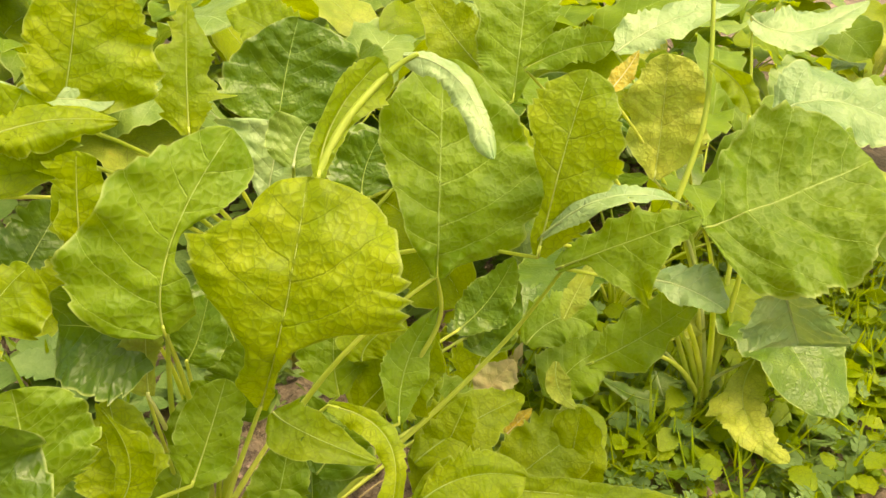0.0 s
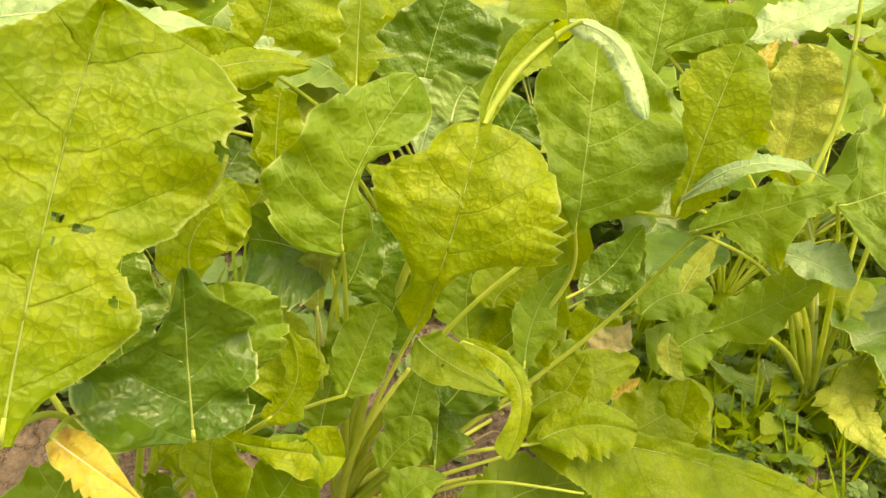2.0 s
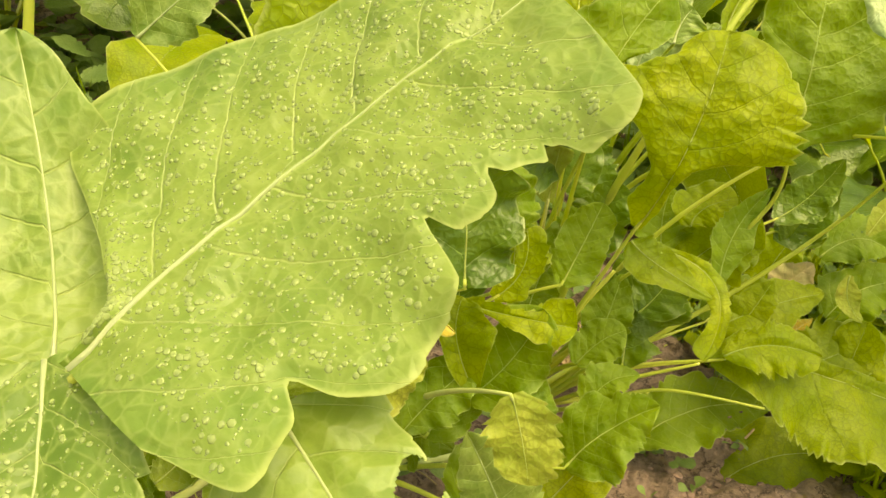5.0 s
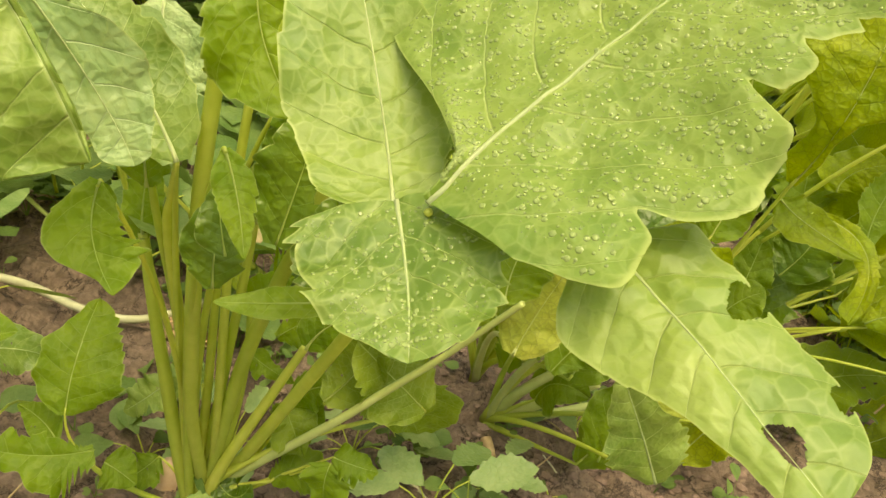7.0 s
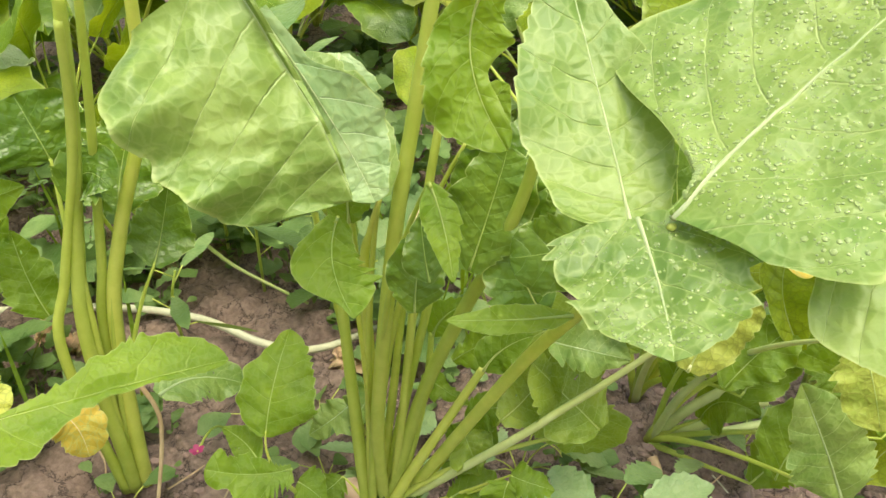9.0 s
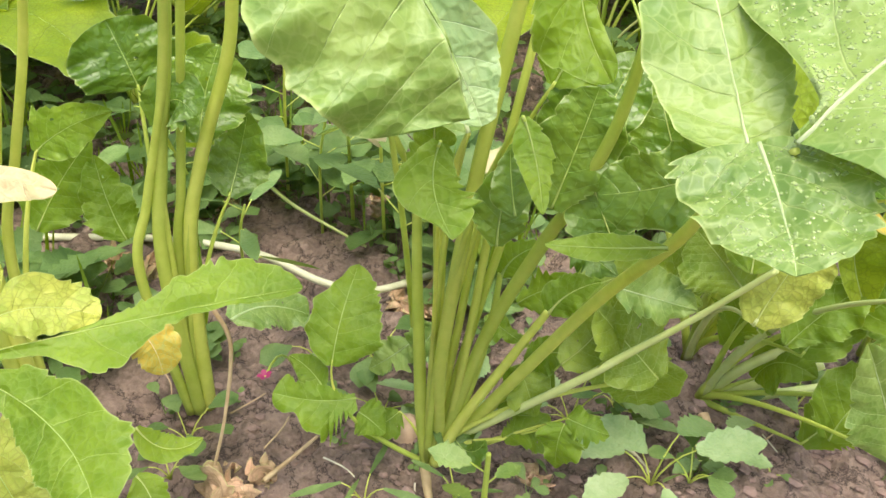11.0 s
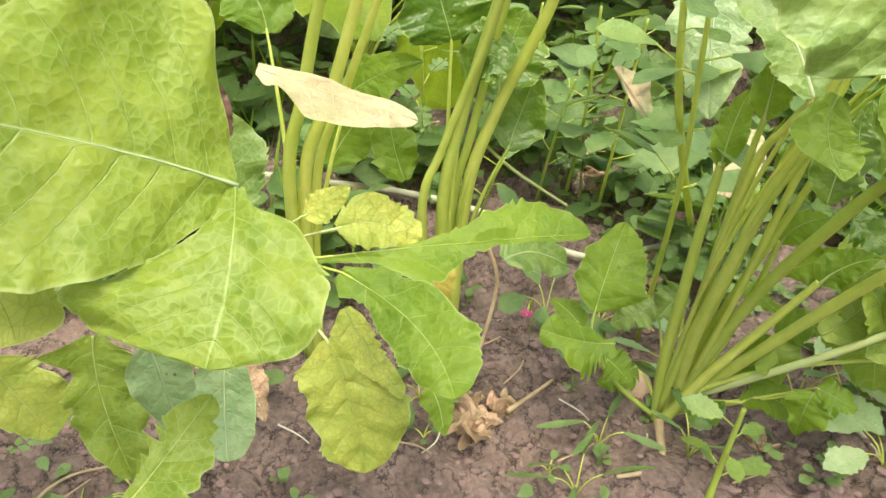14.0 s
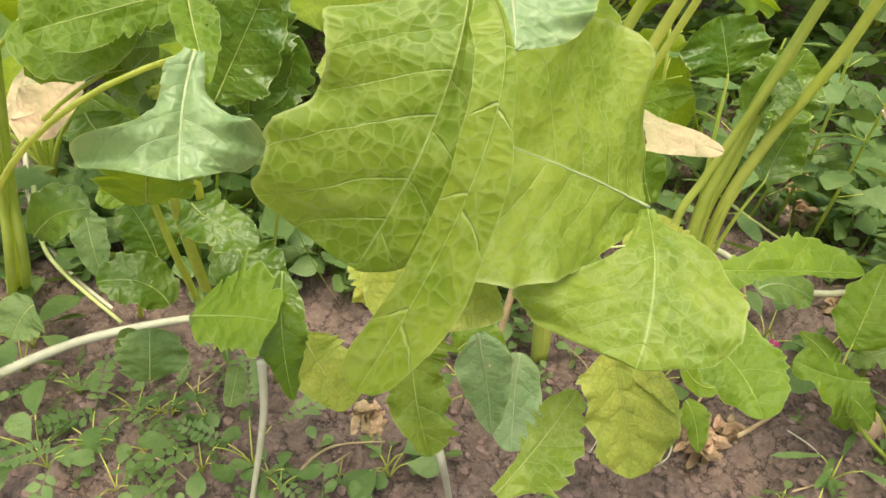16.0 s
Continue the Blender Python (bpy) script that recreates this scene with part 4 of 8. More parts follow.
blade(behind_plant, (-0.1504, 0.5962, 0.4179), (-0.1561, 0.6216, 0.4644), (-0.1595, 0.6470, 0.5111), 0.0266, (0.23, -0.90, 0.37), "l", "ov", stalk=(-0.117, 0.753, 0.251), teeth=0.12)
blade(behind_plant, (-0.0875, 0.5678, 0.3776), (-0.0834, 0.5827, 0.4056), (-0.0791, 0.5906, 0.4370), 0.0521, (0.07, -0.93, 0.35), "p", edge=((0.08, 0.13, 0.18, 0.23, 0.28, 0.32, 0.35, 0.39, 0.43, 0.51, 0.67, 0.84, 1.00, 0.75, 0.43), (0.08, 0.21, 0.34, 0.46, 0.52, 0.57, 0.63, 0.69, 0.73, 0.74, 0.75, 0.76, 0.77, 0.66, 0.55)), stalk=(-0.092, 0.743, 0.228), fold=0.1, wave=0.16, veins=4)
blade(behind_plant, (-0.1674, 0.4677, 0.4300), (-0.1733, 0.4414, 0.4224), (-0.1848, 0.4457, 0.4495), 0.0206, (0.48, -0.77, 0.41), "l", "rd", stalk=(-0.124, 0.704, 0.258))
blade(front_plant, (-0.2131, 0.3434, 0.3713), (-0.2042, 0.3667, 0.3975), (-0.1876, 0.3862, 0.4169), 0.0261, (0.28, -0.77, 0.57), "l", edge=((0.17, 0.38, 0.59, 0.70, 0.80, 0.90, 1.00, 0.99, 0.96, 0.94, 0.78, 0.60, 0.44, 0.32, 0.21), (0.13, 0.13, 0.13, 0.13, 0.17, 0.22, 0.81, 0.89, 0.89, 0.89, 0.88, 0.88, 0.78, 0.64, 0.51)), stalk=(-0.250, 0.392, 0.223), teeth=0.065, wave=0.25, veins=5)
blade(front_plant, (-0.1633, 0.2983, 0.3272), (-0.1713, 0.3149, 0.3567), (-0.1786, 0.3275, 0.3788), 0.0315, (0.33, -0.55, 0.76), "g", "rd", stalk=(-0.241, 0.364, 0.196))
blade(front_plant, (-0.1488, 0.3703, 0.2517), (-0.1529, 0.3874, 0.2829), (-0.1623, 0.4048, 0.3136), 0.0268, (0.24, -0.57, 0.79), "l", "ov", stalk=(-0.236, 0.392, 0.151))
blade(behind_plant, (-0.0148, 0.6445, 0.3634), (-0.0115, 0.6562, 0.3859), (0.0021, 0.6651, 0.4050), 0.0301, (0.01, -0.89, 0.47), "d", "rd", stalk=(-0.066, 0.772, 0.218))
blade(outer_plant, (0.1300, 0.7331, 0.4572), (0.1692, 0.7302, 0.4800), (0.2054, 0.7131, 0.4949), 0.0205, (-0.40, -0.85, 0.35), "g", edge=((0.20, 0.35, 0.51, 0.66, 0.82, 0.98, 1.00, 0.96, 0.93, 0.89, 0.84, 0.72, 0.59, 0.47, 0.35), (0.20, 0.32, 0.44, 0.57, 0.69, 0.81, 0.85, 0.84, 0.83, 0.83, 0.82, 0.81, 0.81, 0.61, 0.34)), stalk=(0.313, 0.755, 0.258), wave=0.15, veins=4)
blade(outer_plant, (0.2479, 0.8479, 0.4520), (0.3008, 0.8614, 0.4871), (0.3791, 0.8665, 0.5113), 0.0295, (-0.35, -0.56, 0.75), "p", "ov", stalk=(0.361, 0.802, 0.271))
blade(outer_plant, (0.4104, 0.9001, 0.4947), (0.4691, 0.8897, 0.4864), (0.5558, 0.9231, 0.5223), 0.0322, (-0.47, -0.50, 0.72), "p", "ov", stalk=(0.423, 0.822, 0.297))
blade(outer_plant, (0.2190, 0.7508, 0.4354), (0.2344, 0.7593, 0.4542), (0.2478, 0.7698, 0.4762), 0.0112, (-0.31, -0.85, 0.43), "o", "la", stalk=(0.350, 0.765, 0.261))
blade(behind_plant, (0.1138, 0.8312, 0.4170), (0.0683, 0.8564, 0.4555), (0.0284, 0.8841, 0.4999), 0.0335, (-0.09, -0.91, 0.41), "l", "ov", stalk=(-0.017, 0.842, 0.250))
blade(behind_plant, (0.1306, 0.7732, 0.4123), (0.1344, 0.8037, 0.4726), (0.1366, 0.8348, 0.5353), 0.0522, (-0.16, -0.88, 0.45), "g", edge=((0.10, 0.40, 0.70, 0.75, 0.78, 0.82, 0.86, 0.89, 0.93, 0.96, 1.00, 0.96, 0.77, 0.59, 0.42), (0.08, 0.15, 0.22, 0.30, 0.37, 0.44, 0.50, 0.57, 0.63, 0.69, 0.70, 0.70, 0.70, 0.70, 0.31)), stalk=(-0.008, 0.819, 0.248), wave=0.12, veins=5)
blade(behind_plant, (-0.0995, 0.8527, 0.4173), (-0.1317, 0.8686, 0.4409), (-0.1752, 0.8792, 0.4527), 0.0365, (0.13, -0.85, 0.51), "l", "ov", stalk=(-0.098, 0.851, 0.250))
blade(star_plant, (-0.1029, 0.4678, 0.2468), (-0.0876, 0.4741, 0.2785), (-0.0864, 0.4812, 0.3116), 0.0271, (0.07, -0.76, 0.65), "d", "rd", stalk=(-0.115, 0.490, 0.148))
blade(star_plant, (0.0285, 0.4830, 0.2338), (0.0315, 0.5066, 0.2758), (0.0539, 0.5290, 0.3159), 0.0189, (0.20, -0.80, 0.57), "g", "la", stalk=(-0.065, 0.496, 0.140))
blade(star_plant, (0.0988, 0.5855, 0.2330), (0.1111, 0.5995, 0.2581), (0.1228, 0.6162, 0.2878), 0.0242, (0.01, -0.85, 0.53), "g", "rd")
blade(star_plant, (0.1895, 0.6441, 0.2357), (0.2027, 0.6591, 0.2625), (0.2208, 0.6772, 0.2949), 0.0126, (-0.09, -0.86, 0.50), "y", "la")

blade(star_plant, (0.0100, 0.4920, 0.5224), (0.0454, 0.4779, 0.5132), (0.0677, 0.4429, 0.4772), 0.0123, (0.05, -0.64, 0.76), "p", edge=((0.33, 0.48, 0.66, 0.85, 0.93, 1.00, 0.96, 0.84, 0.72, 0.61, 0.54, 0.51, 0.48, 0.36, 0.20), (0.34, 0.56, 0.80, 0.91, 0.85, 0.79, 0.77, 0.78, 0.80, 0.81, 0.80, 0.76, 0.71, 0.59, 0.29)), fold=-0.25, wave=0.2, curl=0.25, teeth=0.052, thick=0.001, veins=5)
blade(main_plant, (-0.3786, -0.0186, 0.5191), (-0.3552, -0.0089, 0.4729), (-0.3386, -0.0110, 0.4448), 0.0211, (0.67, -0.68, 0.29), "p", edge=((0.19, 0.22, 0.25, 0.29, 0.60, 0.86, 0.94, 1.00, 0.92, 0.83, 0.72, 0.61, 0.50, 0.39, 0.31), (0.19, 0.23, 0.27, 0.31, 0.35, 0.40, 0.44, 0.48, 0.52, 0.51, 0.50, 0.49, 0.48, 0.38, 0.20)), wave=0.1, teeth=0.039, thick=0.0009, veins=5)
blade(corner_plant, (-0.7844, -0.3929, 0.3828), (-0.7809, -0.4168, 0.3834), (-0.7724, -0.4358, 0.3796), 0.0131, (0.69, 0.14, 0.71), "g", edge=((0.33, 0.70, 1.00, 0.97, 0.93, 0.90, 0.86, 0.83, 0.80, 0.76, 0.73, 0.68, 0.55, 0.41, 0.29), (0.30, 0.30, 0.30, 0.30, 0.35, 0.44, 0.52, 0.61, 0.70, 0.73, 0.64, 0.56, 0.47, 0.39, 0.31)), wave=0.15, veins=4)
blade(corner_plant, (-0.7799, -0.3405, 0.2288), (-0.7996, -0.3579, 0.2417), (-0.8086, -0.3874, 0.2385), 0.0312, (0.63, -0.23, 0.74), "h", edge=((0.30, 0.36, 0.43, 0.49, 0.55, 0.62, 0.68, 0.75, 0.81, 0.87, 0.94, 1.00, 0.91, 0.74, 0.57), (0.14, 0.29, 0.45, 0.61, 0.74, 0.81, 0.88, 0.95, 0.93, 0.90, 0.85, 0.67, 0.50, 0.35, 0.20)), teeth=0.195, wave=0.25, fold=0.25, veins=4)
blade(corner_plant, (-0.9030, -0.3928, 0.3889), (-0.8847, -0.3827, 0.3800), (-0.8647, -0.3741, 0.3681), 0.0307, (0.58, -0.37, 0.73), "g", edge=((0.13, 0.18, 0.23, 0.28, 0.31, 0.33, 0.34, 0.36, 0.38, 0.39, 0.38, 0.32, 0.27, 0.21, 0.16), (0.32, 1.00, 0.98, 0.95, 0.92, 0.89, 0.86, 0.82, 0.79, 0.76, 0.73, 0.69, 0.57, 0.42, 0.28)), wave=0.15, veins=4)
blade(corner_plant, (-1.0547, -0.3834, 0.3594), (-1.0408, -0.4043, 0.3399), (-1.0189, -0.4125, 0.3112), 0.0157, (0.76, -0.12, 0.64), "t", edge=((0.26, 0.42, 0.58, 0.69, 0.74, 0.78, 0.83, 0.87, 0.91, 0.96, 1.00, 0.87, 0.72, 0.56, 0.41), (0.26, 0.31, 0.38, 0.44, 0.50, 0.53, 0.55, 0.57, 0.59, 0.61, 0.60, 0.51, 0.42, 0.34, 0.25)), wave=0.2, teeth=0.020, veins=4)
cord("petiole", [(-1.050, -0.265, 0.000), (-0.888, -0.343, 0.226), (-0.835, -0.371, 0.318), (-0.791, -0.389, 0.376)], 0.0052, STALK, "", "", parent=corner_plant, taper=0.6)
cord("petiole", [(-1.042, -0.263, 0.000), (-0.896, -0.323, 0.212), (-0.843, -0.349, 0.305), (-0.800, -0.368, 0.363)], 0.0045, STALK, "", "", parent=corner_plant, taper=0.6)
cord("petiole", [(-1.056, -0.272, 0.000), (-0.905, -0.351, 0.226), (-0.873, -0.371, 0.299), (-0.842, -0.385, 0.342)], 0.0038, STALK, "", "", parent=corner_plant, taper=0.6)
cord("petiole", [(-1.291, -0.420, 0.000), (-1.058, -0.437, 0.224), (-1.044, -0.431, 0.285)], 0.006, STALK, "", "", parent=corner_plant, taper=0.6)
cord("petiole", [(-1.151, -0.322, 0.000), (-0.996, -0.357, 0.191), (-0.968, -0.362, 0.261)], 0.003, STALK, "", "", parent=corner_plant, taper=0.6)
# two dark leaves added behind, in place of the shade in the gaps
blade(front_plant, (-0.2692, 0.3780, 0.2509), (-0.2802, 0.3974, 0.2974), (-0.2796, 0.4157, 0.3405), 0.0303, (0.44, -0.81, 0.39), "d", edge=((0.14, 0.29, 0.45, 0.57, 0.64, 0.70, 0.76, 0.82, 0.85, 0.77, 0.70, 0.62, 0.54, 0.40, 0.21), (0.17, 0.64, 0.71, 0.78, 0.85, 0.92, 0.99, 1.00, 0.93, 0.86, 0.80, 0.73, 0.66, 0.51, 0.26)), wave=0.2, veins=4)
blade(star_plant, (-0.1960, 0.4110, 0.1587), (-0.1952, 0.4255, 0.1867), (-0.2027, 0.4394, 0.2196), 0.0237, (0.29, -0.85, 0.43), "d", edge=((0.19, 0.47, 0.78, 0.99, 0.99, 0.99, 1.00, 1.00, 1.00, 1.00, 1.00, 0.93, 0.75, 0.58, 0.41), (0.18, 0.35, 0.53, 0.71, 0.89, 0.92, 0.92, 0.92, 0.92, 0.92, 0.90, 0.77, 0.64, 0.50, 0.38)), wave=0.2, veins=4)
blade(front_plant, (-0.1999, 0.2553, 0.1800), (-0.1827, 0.2745, 0.2047), (-0.1612, 0.2916, 0.2292), 0.0248, (-0.03, -0.79, 0.61), "g", edge=((0.18, 0.40, 0.64, 0.87, 0.88, 0.85, 0.83, 0.80, 0.77, 0.71, 0.63, 0.55, 0.47, 0.39, 0.31), (0.17, 0.29, 0.42, 0.55, 0.68, 0.81, 0.94, 1.00, 0.96, 0.92, 0.88, 0.84, 0.77, 0.55, 0.34)), wave=0.25, veins=4)
blade(front_plant, (-0.2353, 0.2006, 0.2717), (-0.2372, 0.2201, 0.2887), (-0.2317, 0.2424, 0.3064), 0.0272, (0.30, -0.62, 0.72), "g", edge=((0.16, 0.43, 0.68, 0.75, 0.82, 0.89, 0.97, 1.00, 0.92, 0.84, 0.75, 0.67, 0.57, 0.41, 0.25), (0.16, 0.43, 0.71, 0.84, 0.85, 0.86, 0.87, 0.88, 0.89, 0.90, 0.91, 0.81, 0.69, 0.57, 0.45)), wave=0.2, veins=4)
blade(corner_plant, (-0.8712, -0.2893, 0.3577), (-0.8682, -0.2840, 0.4100), (-0.8671, -0.2786, 0.4865), 0.0316, (0.86, -0.51, 0.01), "d", edge=((0.14, 0.33, 0.53, 0.66, 0.69, 0.72, 0.75, 0.78, 0.81, 0.81, 0.76, 0.70, 0.65, 0.54, 0.26), (0.14, 0.39, 0.65, 0.79, 0.83, 0.88, 0.92, 0.96, 1.00, 0.95, 0.90, 0.85, 0.80, 0.59, 0.33)), wave=0.15, veins=4)
blade(corner_plant, (-0.8072, -0.3508, 0.4747), (-0.8116, -0.3927, 0.4720), (-0.8132, -0.4411, 0.4677), 0.0298, (0.85, -0.10, 0.52), "g", edge=((0.14, 0.27, 0.40, 0.50, 0.51, 0.53, 0.54, 0.56, 0.57, 0.57, 0.56, 0.54, 0.53, 0.52, 0.24), (0.15, 0.35, 0.56, 0.72, 0.79, 0.86, 0.93, 1.00, 0.98, 0.93, 0.87, 0.81, 0.75, 0.59, 0.31)), wave=0.15, veins=4)
blade(corner_plant, (-0.9484, -0.3910, 0.1118), (-0.9505, -0.3944, 0.1297), (-0.9526, -0.3916, 0.1498), 0.0157, (0.98, -0.16, 0.10), "h", edge=((0.27, 0.46, 0.66, 0.86, 1.00, 0.97, 0.93, 0.90, 0.87, 0.83, 0.80, 0.74, 0.63, 0.52, 0.43), (0.26, 0.32, 0.39, 0.44, 0.48, 0.52, 0.56, 0.59, 0.63, 0.67, 0.70, 0.73, 0.60, 0.45, 0.31)), teeth=0.008, wave=0.08, veins=4)
blade(corner_plant, (-0.9541, -0.3838, 0.1206), (-0.9371, -0.3735, 0.1186), (-0.9225, -0.3597, 0.1210), 0.0199, (0.34, -0.46, 0.82), "h", edge=((0.47, 0.53, 0.60, 0.67, 0.73, 0.80, 0.87, 0.94, 1.00, 0.92, 0.81, 0.71, 0.61, 0.51, 0.41), (0.21, 0.29, 0.37, 0.46, 0.55, 0.62, 0.62, 0.60, 0.59, 0.58, 0.57, 0.56, 0.47, 0.35, 0.23)), teeth=0.008, wave=0.08, veins=4)
blade(left_plant, (-0.8776, -0.3432, 0.0768), (-0.8800, -0.3338, 0.0972), (-0.8810, -0.3266, 0.1160), 0.0112, (0.80, -0.53, 0.29), "h", edge=((0.36, 0.50, 0.64, 0.69, 0.71, 0.73, 0.75, 0.78, 0.80, 0.82, 0.84, 0.77, 0.62, 0.48, 0.35), (0.37, 0.63, 0.91, 0.96, 0.96, 0.97, 0.98, 0.99, 0.99, 1.00, 0.93, 0.80, 0.66, 0.53, 0.41)), teeth=0.008, wave=0.08, veins=4)
cord("petiole", [(-0.123, 0.489, 0.009), (-0.046, 0.458, 0.107), (0.031, 0.455, 0.162)], 0.0032, STALK, "", "", parent=star_plant, taper=0.4)
cord("petiole", [(-0.123, 0.489, 0.009), (-0.069, 0.463, 0.112), (-0.026, 0.487, 0.170)], 0.0032, STALK, "", "", parent=star_plant, taper=0.4)
cord("petiole", [(-0.123, 0.489, 0.009), (-0.064, 0.469, 0.062), (0.006, 0.462, 0.115), (0.098, 0.449, 0.134)], 0.0028, STALK, "", "", parent=star_plant, taper=0.4)
cord("petiole", [(-0.123, 0.489, 0.009), (-0.101, 0.432, 0.170), (-0.067, 0.444, 0.245)], 0.004, STALK, "", "", parent=star_plant, taper=0.4)
cord("petiole", [(-0.123, 0.489, 0.009), (0.043, 0.522, 0.192), (0.111, 0.524, 0.291), (0.139, 0.484, 0.391)], 0.003, STALK, "", "", parent=star_plant, taper=0.4)
cord("petiole", [(-0.123, 0.489, 0.009), (-0.009, 0.509, 0.184), (0.050, 0.509, 0.302), (0.046, 0.491, 0.367)], 0.0032, STALK, "", "", parent=star_plant, taper=0.4)
cord("petiole", [(-0.123, 0.489, 0.009), (-0.135, 0.452, 0.230), (-0.116, 0.384, 0.379)], 0.0032, STALK, "", "", parent=star_plant, taper=0.4)
cord("petiole", [(-0.123, 0.489, 0.009), (-0.136, 0.440, 0.215), (-0.136, 0.399, 0.321)], 0.0024, STALK, "", "", parent=star_plant, taper=0.4)
cord("petiole", [(-0.041, 0.444, 0.449), (-0.023, 0.468, 0.485), (0.002, 0.489, 0.512), (0.019, 0.491, 0.525)], 0.0034, STALK, "", "", parent=star_plant, taper=0.45)
cord("petiole", [(0.263, 0.628, 0.362), (0.282, 0.654, 0.437), (0.282, 0.676, 0.498), (0.275, 0.694, 0.557)], 0.003, STALK, "", "", parent=outer_plant, taper=0.6)
# the nearest leaf, wet with drops, and the holed leaf under it
wet_leaf, wet_leaf_sheet = blade(main_plant, (-0.2185, -0.0420, 0.4813), (-0.1818, 0.0118, 0.5219), (-0.1375, 0.0527, 0.5601), 0.0650, (-0.25, -0.48, 0.84), "w", edge=((0.02, 0.02, 0.02, 0.18, 0.42, 0.88, 1.00, 1.00, 0.99, 0.94, 0.90, 0.86, 0.81, 0.77, 0.73, 0.68, 0.64, 0.60, 0.55, 0.51, 0.47, 0.40, 0.31, 0.12, 0.02), (0.44, 0.88, 0.89, 0.86, 0.83, 0.80, 0.88, 0.97, 1.00, 0.96, 0.94, 0.94, 0.86, 0.70, 0.71, 0.75, 0.66, 0.64, 0.70, 0.83, 0.82, 0.87, 0.85, 0.77, 0.50)), cuts=((1, 0.530, 0.22, 0.018), (1, 0.670, 0.12, 0.014), (1, 0.200, 0.16, 0.022), (1, 0.793, 0.14, 0.012), (1, 0.773, 0.16, 0.012)), teeth=0.008, fold=0.04, wave=0.03, thick=0.0015, veins=6, puff=0.8, label='broad pale green leaf beaded with water drops')
blade(main_plant, (-0.2316, -0.0324, 0.4697), (-0.2483, -0.0058, 0.4891), (-0.2747, 0.0251, 0.5299), 0.0292, (0.26, -0.60, 0.76), "w", edge=((0.19, 0.72, 0.77, 0.83, 0.88, 0.94, 0.96, 0.98, 1.00, 0.98, 0.96, 0.90, 0.73, 0.57, 0.44), (0.15, 0.42, 0.52, 0.58, 0.64, 0.67, 0.71, 0.74, 0.73, 0.71, 0.66, 0.55, 0.44, 0.32, 0.13)), teeth=0.020, thick=0.0012, wave=0.08, veins=5, name="side_lobe")
wet_lobe, wet_lobe_sheet = blade(main_plant, (-0.2295, -0.0364, 0.4762), (-0.2157, -0.0602, 0.4668), (-0.2072, -0.0794, 0.4598), 0.0287, (-0.08, -0.39, 0.92), "w", edge=((0.26, 0.61, 0.76, 0.94, 1.00, 1.00, 1.00, 0.95, 0.91, 0.87, 0.81, 0.68, 0.55, 0.33, 0.13), (0.49, 0.95, 0.91, 0.88, 0.87, 0.87, 0.88, 0.89, 0.86, 0.78, 0.70, 0.60, 0.42, 0.24, 0.10)), teeth=0.039, thick=0.0012, wave=0.07, veins=4, name="side_lobe")
blade(main_plant, (-0.1698, -0.0387, 0.4815), (-0.1412, -0.0606, 0.4727), (-0.1121, -0.0851, 0.4630), 0.0254, (-0.10, -0.47, 0.88), "w", edge=((0.25, 0.87, 0.84, 0.80, 0.80, 0.80, 0.81, 0.82, 0.85, 0.87, 0.84, 0.77, 0.70, 0.57, 0.31), (0.53, 0.83, 0.97, 1.00, 0.94, 0.85, 0.75, 0.64, 0.56, 0.48, 0.42, 0.37, 0.33, 0.29, 0.13)), holes=[(0.403, -0.78, 0.066, 0.24), (0.800, -0.04, 0.064, 0.25), (0.773, -0.95, 0.041, 0.14)], teeth=0.020, fold=-0.12, thick=0.0009, puff=1.6, wave=0.05, veins=5, label='drooping leaf with torn holes')

# leaves on the tall stalks
blade(main_plant, (-0.3783, -0.0339, 0.5361), (-0.3468, -0.0387, 0.4979), (-0.3264, -0.0447, 0.4646), 0.0578, (0.55, -0.67, 0.50), "w", edge=((0.04, 0.04, 0.04, 0.04, 0.04, 0.04, 0.04, 0.04, 0.04, 0.04, 0.04, 0.04, 0.03, 0.02, 0.02), (0.62, 0.77, 0.93, 1.00, 0.99, 0.99, 0.98, 0.96, 0.94, 0.91, 0.88, 0.83, 0.79, 0.67, 0.44)), fold=0.02, wave=0.07, teeth=0.039, thick=0.0009, puff=2.0, veins=4)
blade(main_plant, (-0.3942, 0.0842, 0.3872), (-0.4229, 0.0956, 0.4224), (-0.4593, 0.1016, 0.4550), 0.0240, (0.59, -0.66, 0.46), "w", "rd", stalk=(-0.435, 0.123, 0.232))
blade(main_plant, (-0.3199, 0.0537, 0.5158), (-0.3227, 0.0486, 0.4850), (-0.3009, 0.0386, 0.4536), 0.0229, (0.43, -0.84, 0.33), "g", edge=((0.45, 0.52, 0.60, 0.68, 0.76, 0.83, 0.65, 0.44, 0.28, 0.27, 0.27, 0.27, 0.26, 0.25, 0.11), (0.19, 0.35, 0.52, 0.69, 0.81, 0.86, 0.90, 0.95, 1.00, 0.99, 0.96, 0.86, 0.65, 0.44, 0.23)), wave=0.15, fold=0.1, veins=5)
blade(main_plant, (-0.3640, -0.0013, 0.4268), (-0.3604, -0.0137, 0.4101), (-0.3439, -0.0250, 0.3946), 0.0165, (0.28, -0.68, 0.68), "g", edge=((0.26, 0.47, 0.64, 0.69, 0.75, 0.80, 0.86, 0.89, 0.91, 0.92, 0.93, 0.94, 0.80, 0.58, 0.43), (0.25, 0.38, 0.52, 0.65, 0.77, 0.87, 0.98, 1.00, 0.91, 0.82, 0.60, 0.34, 0.15, 0.11, 0.07)), stalk=(-0.436, 0.118, 0.211), wave=0.12, teeth=0.078, thick=0.0016, veins=4)
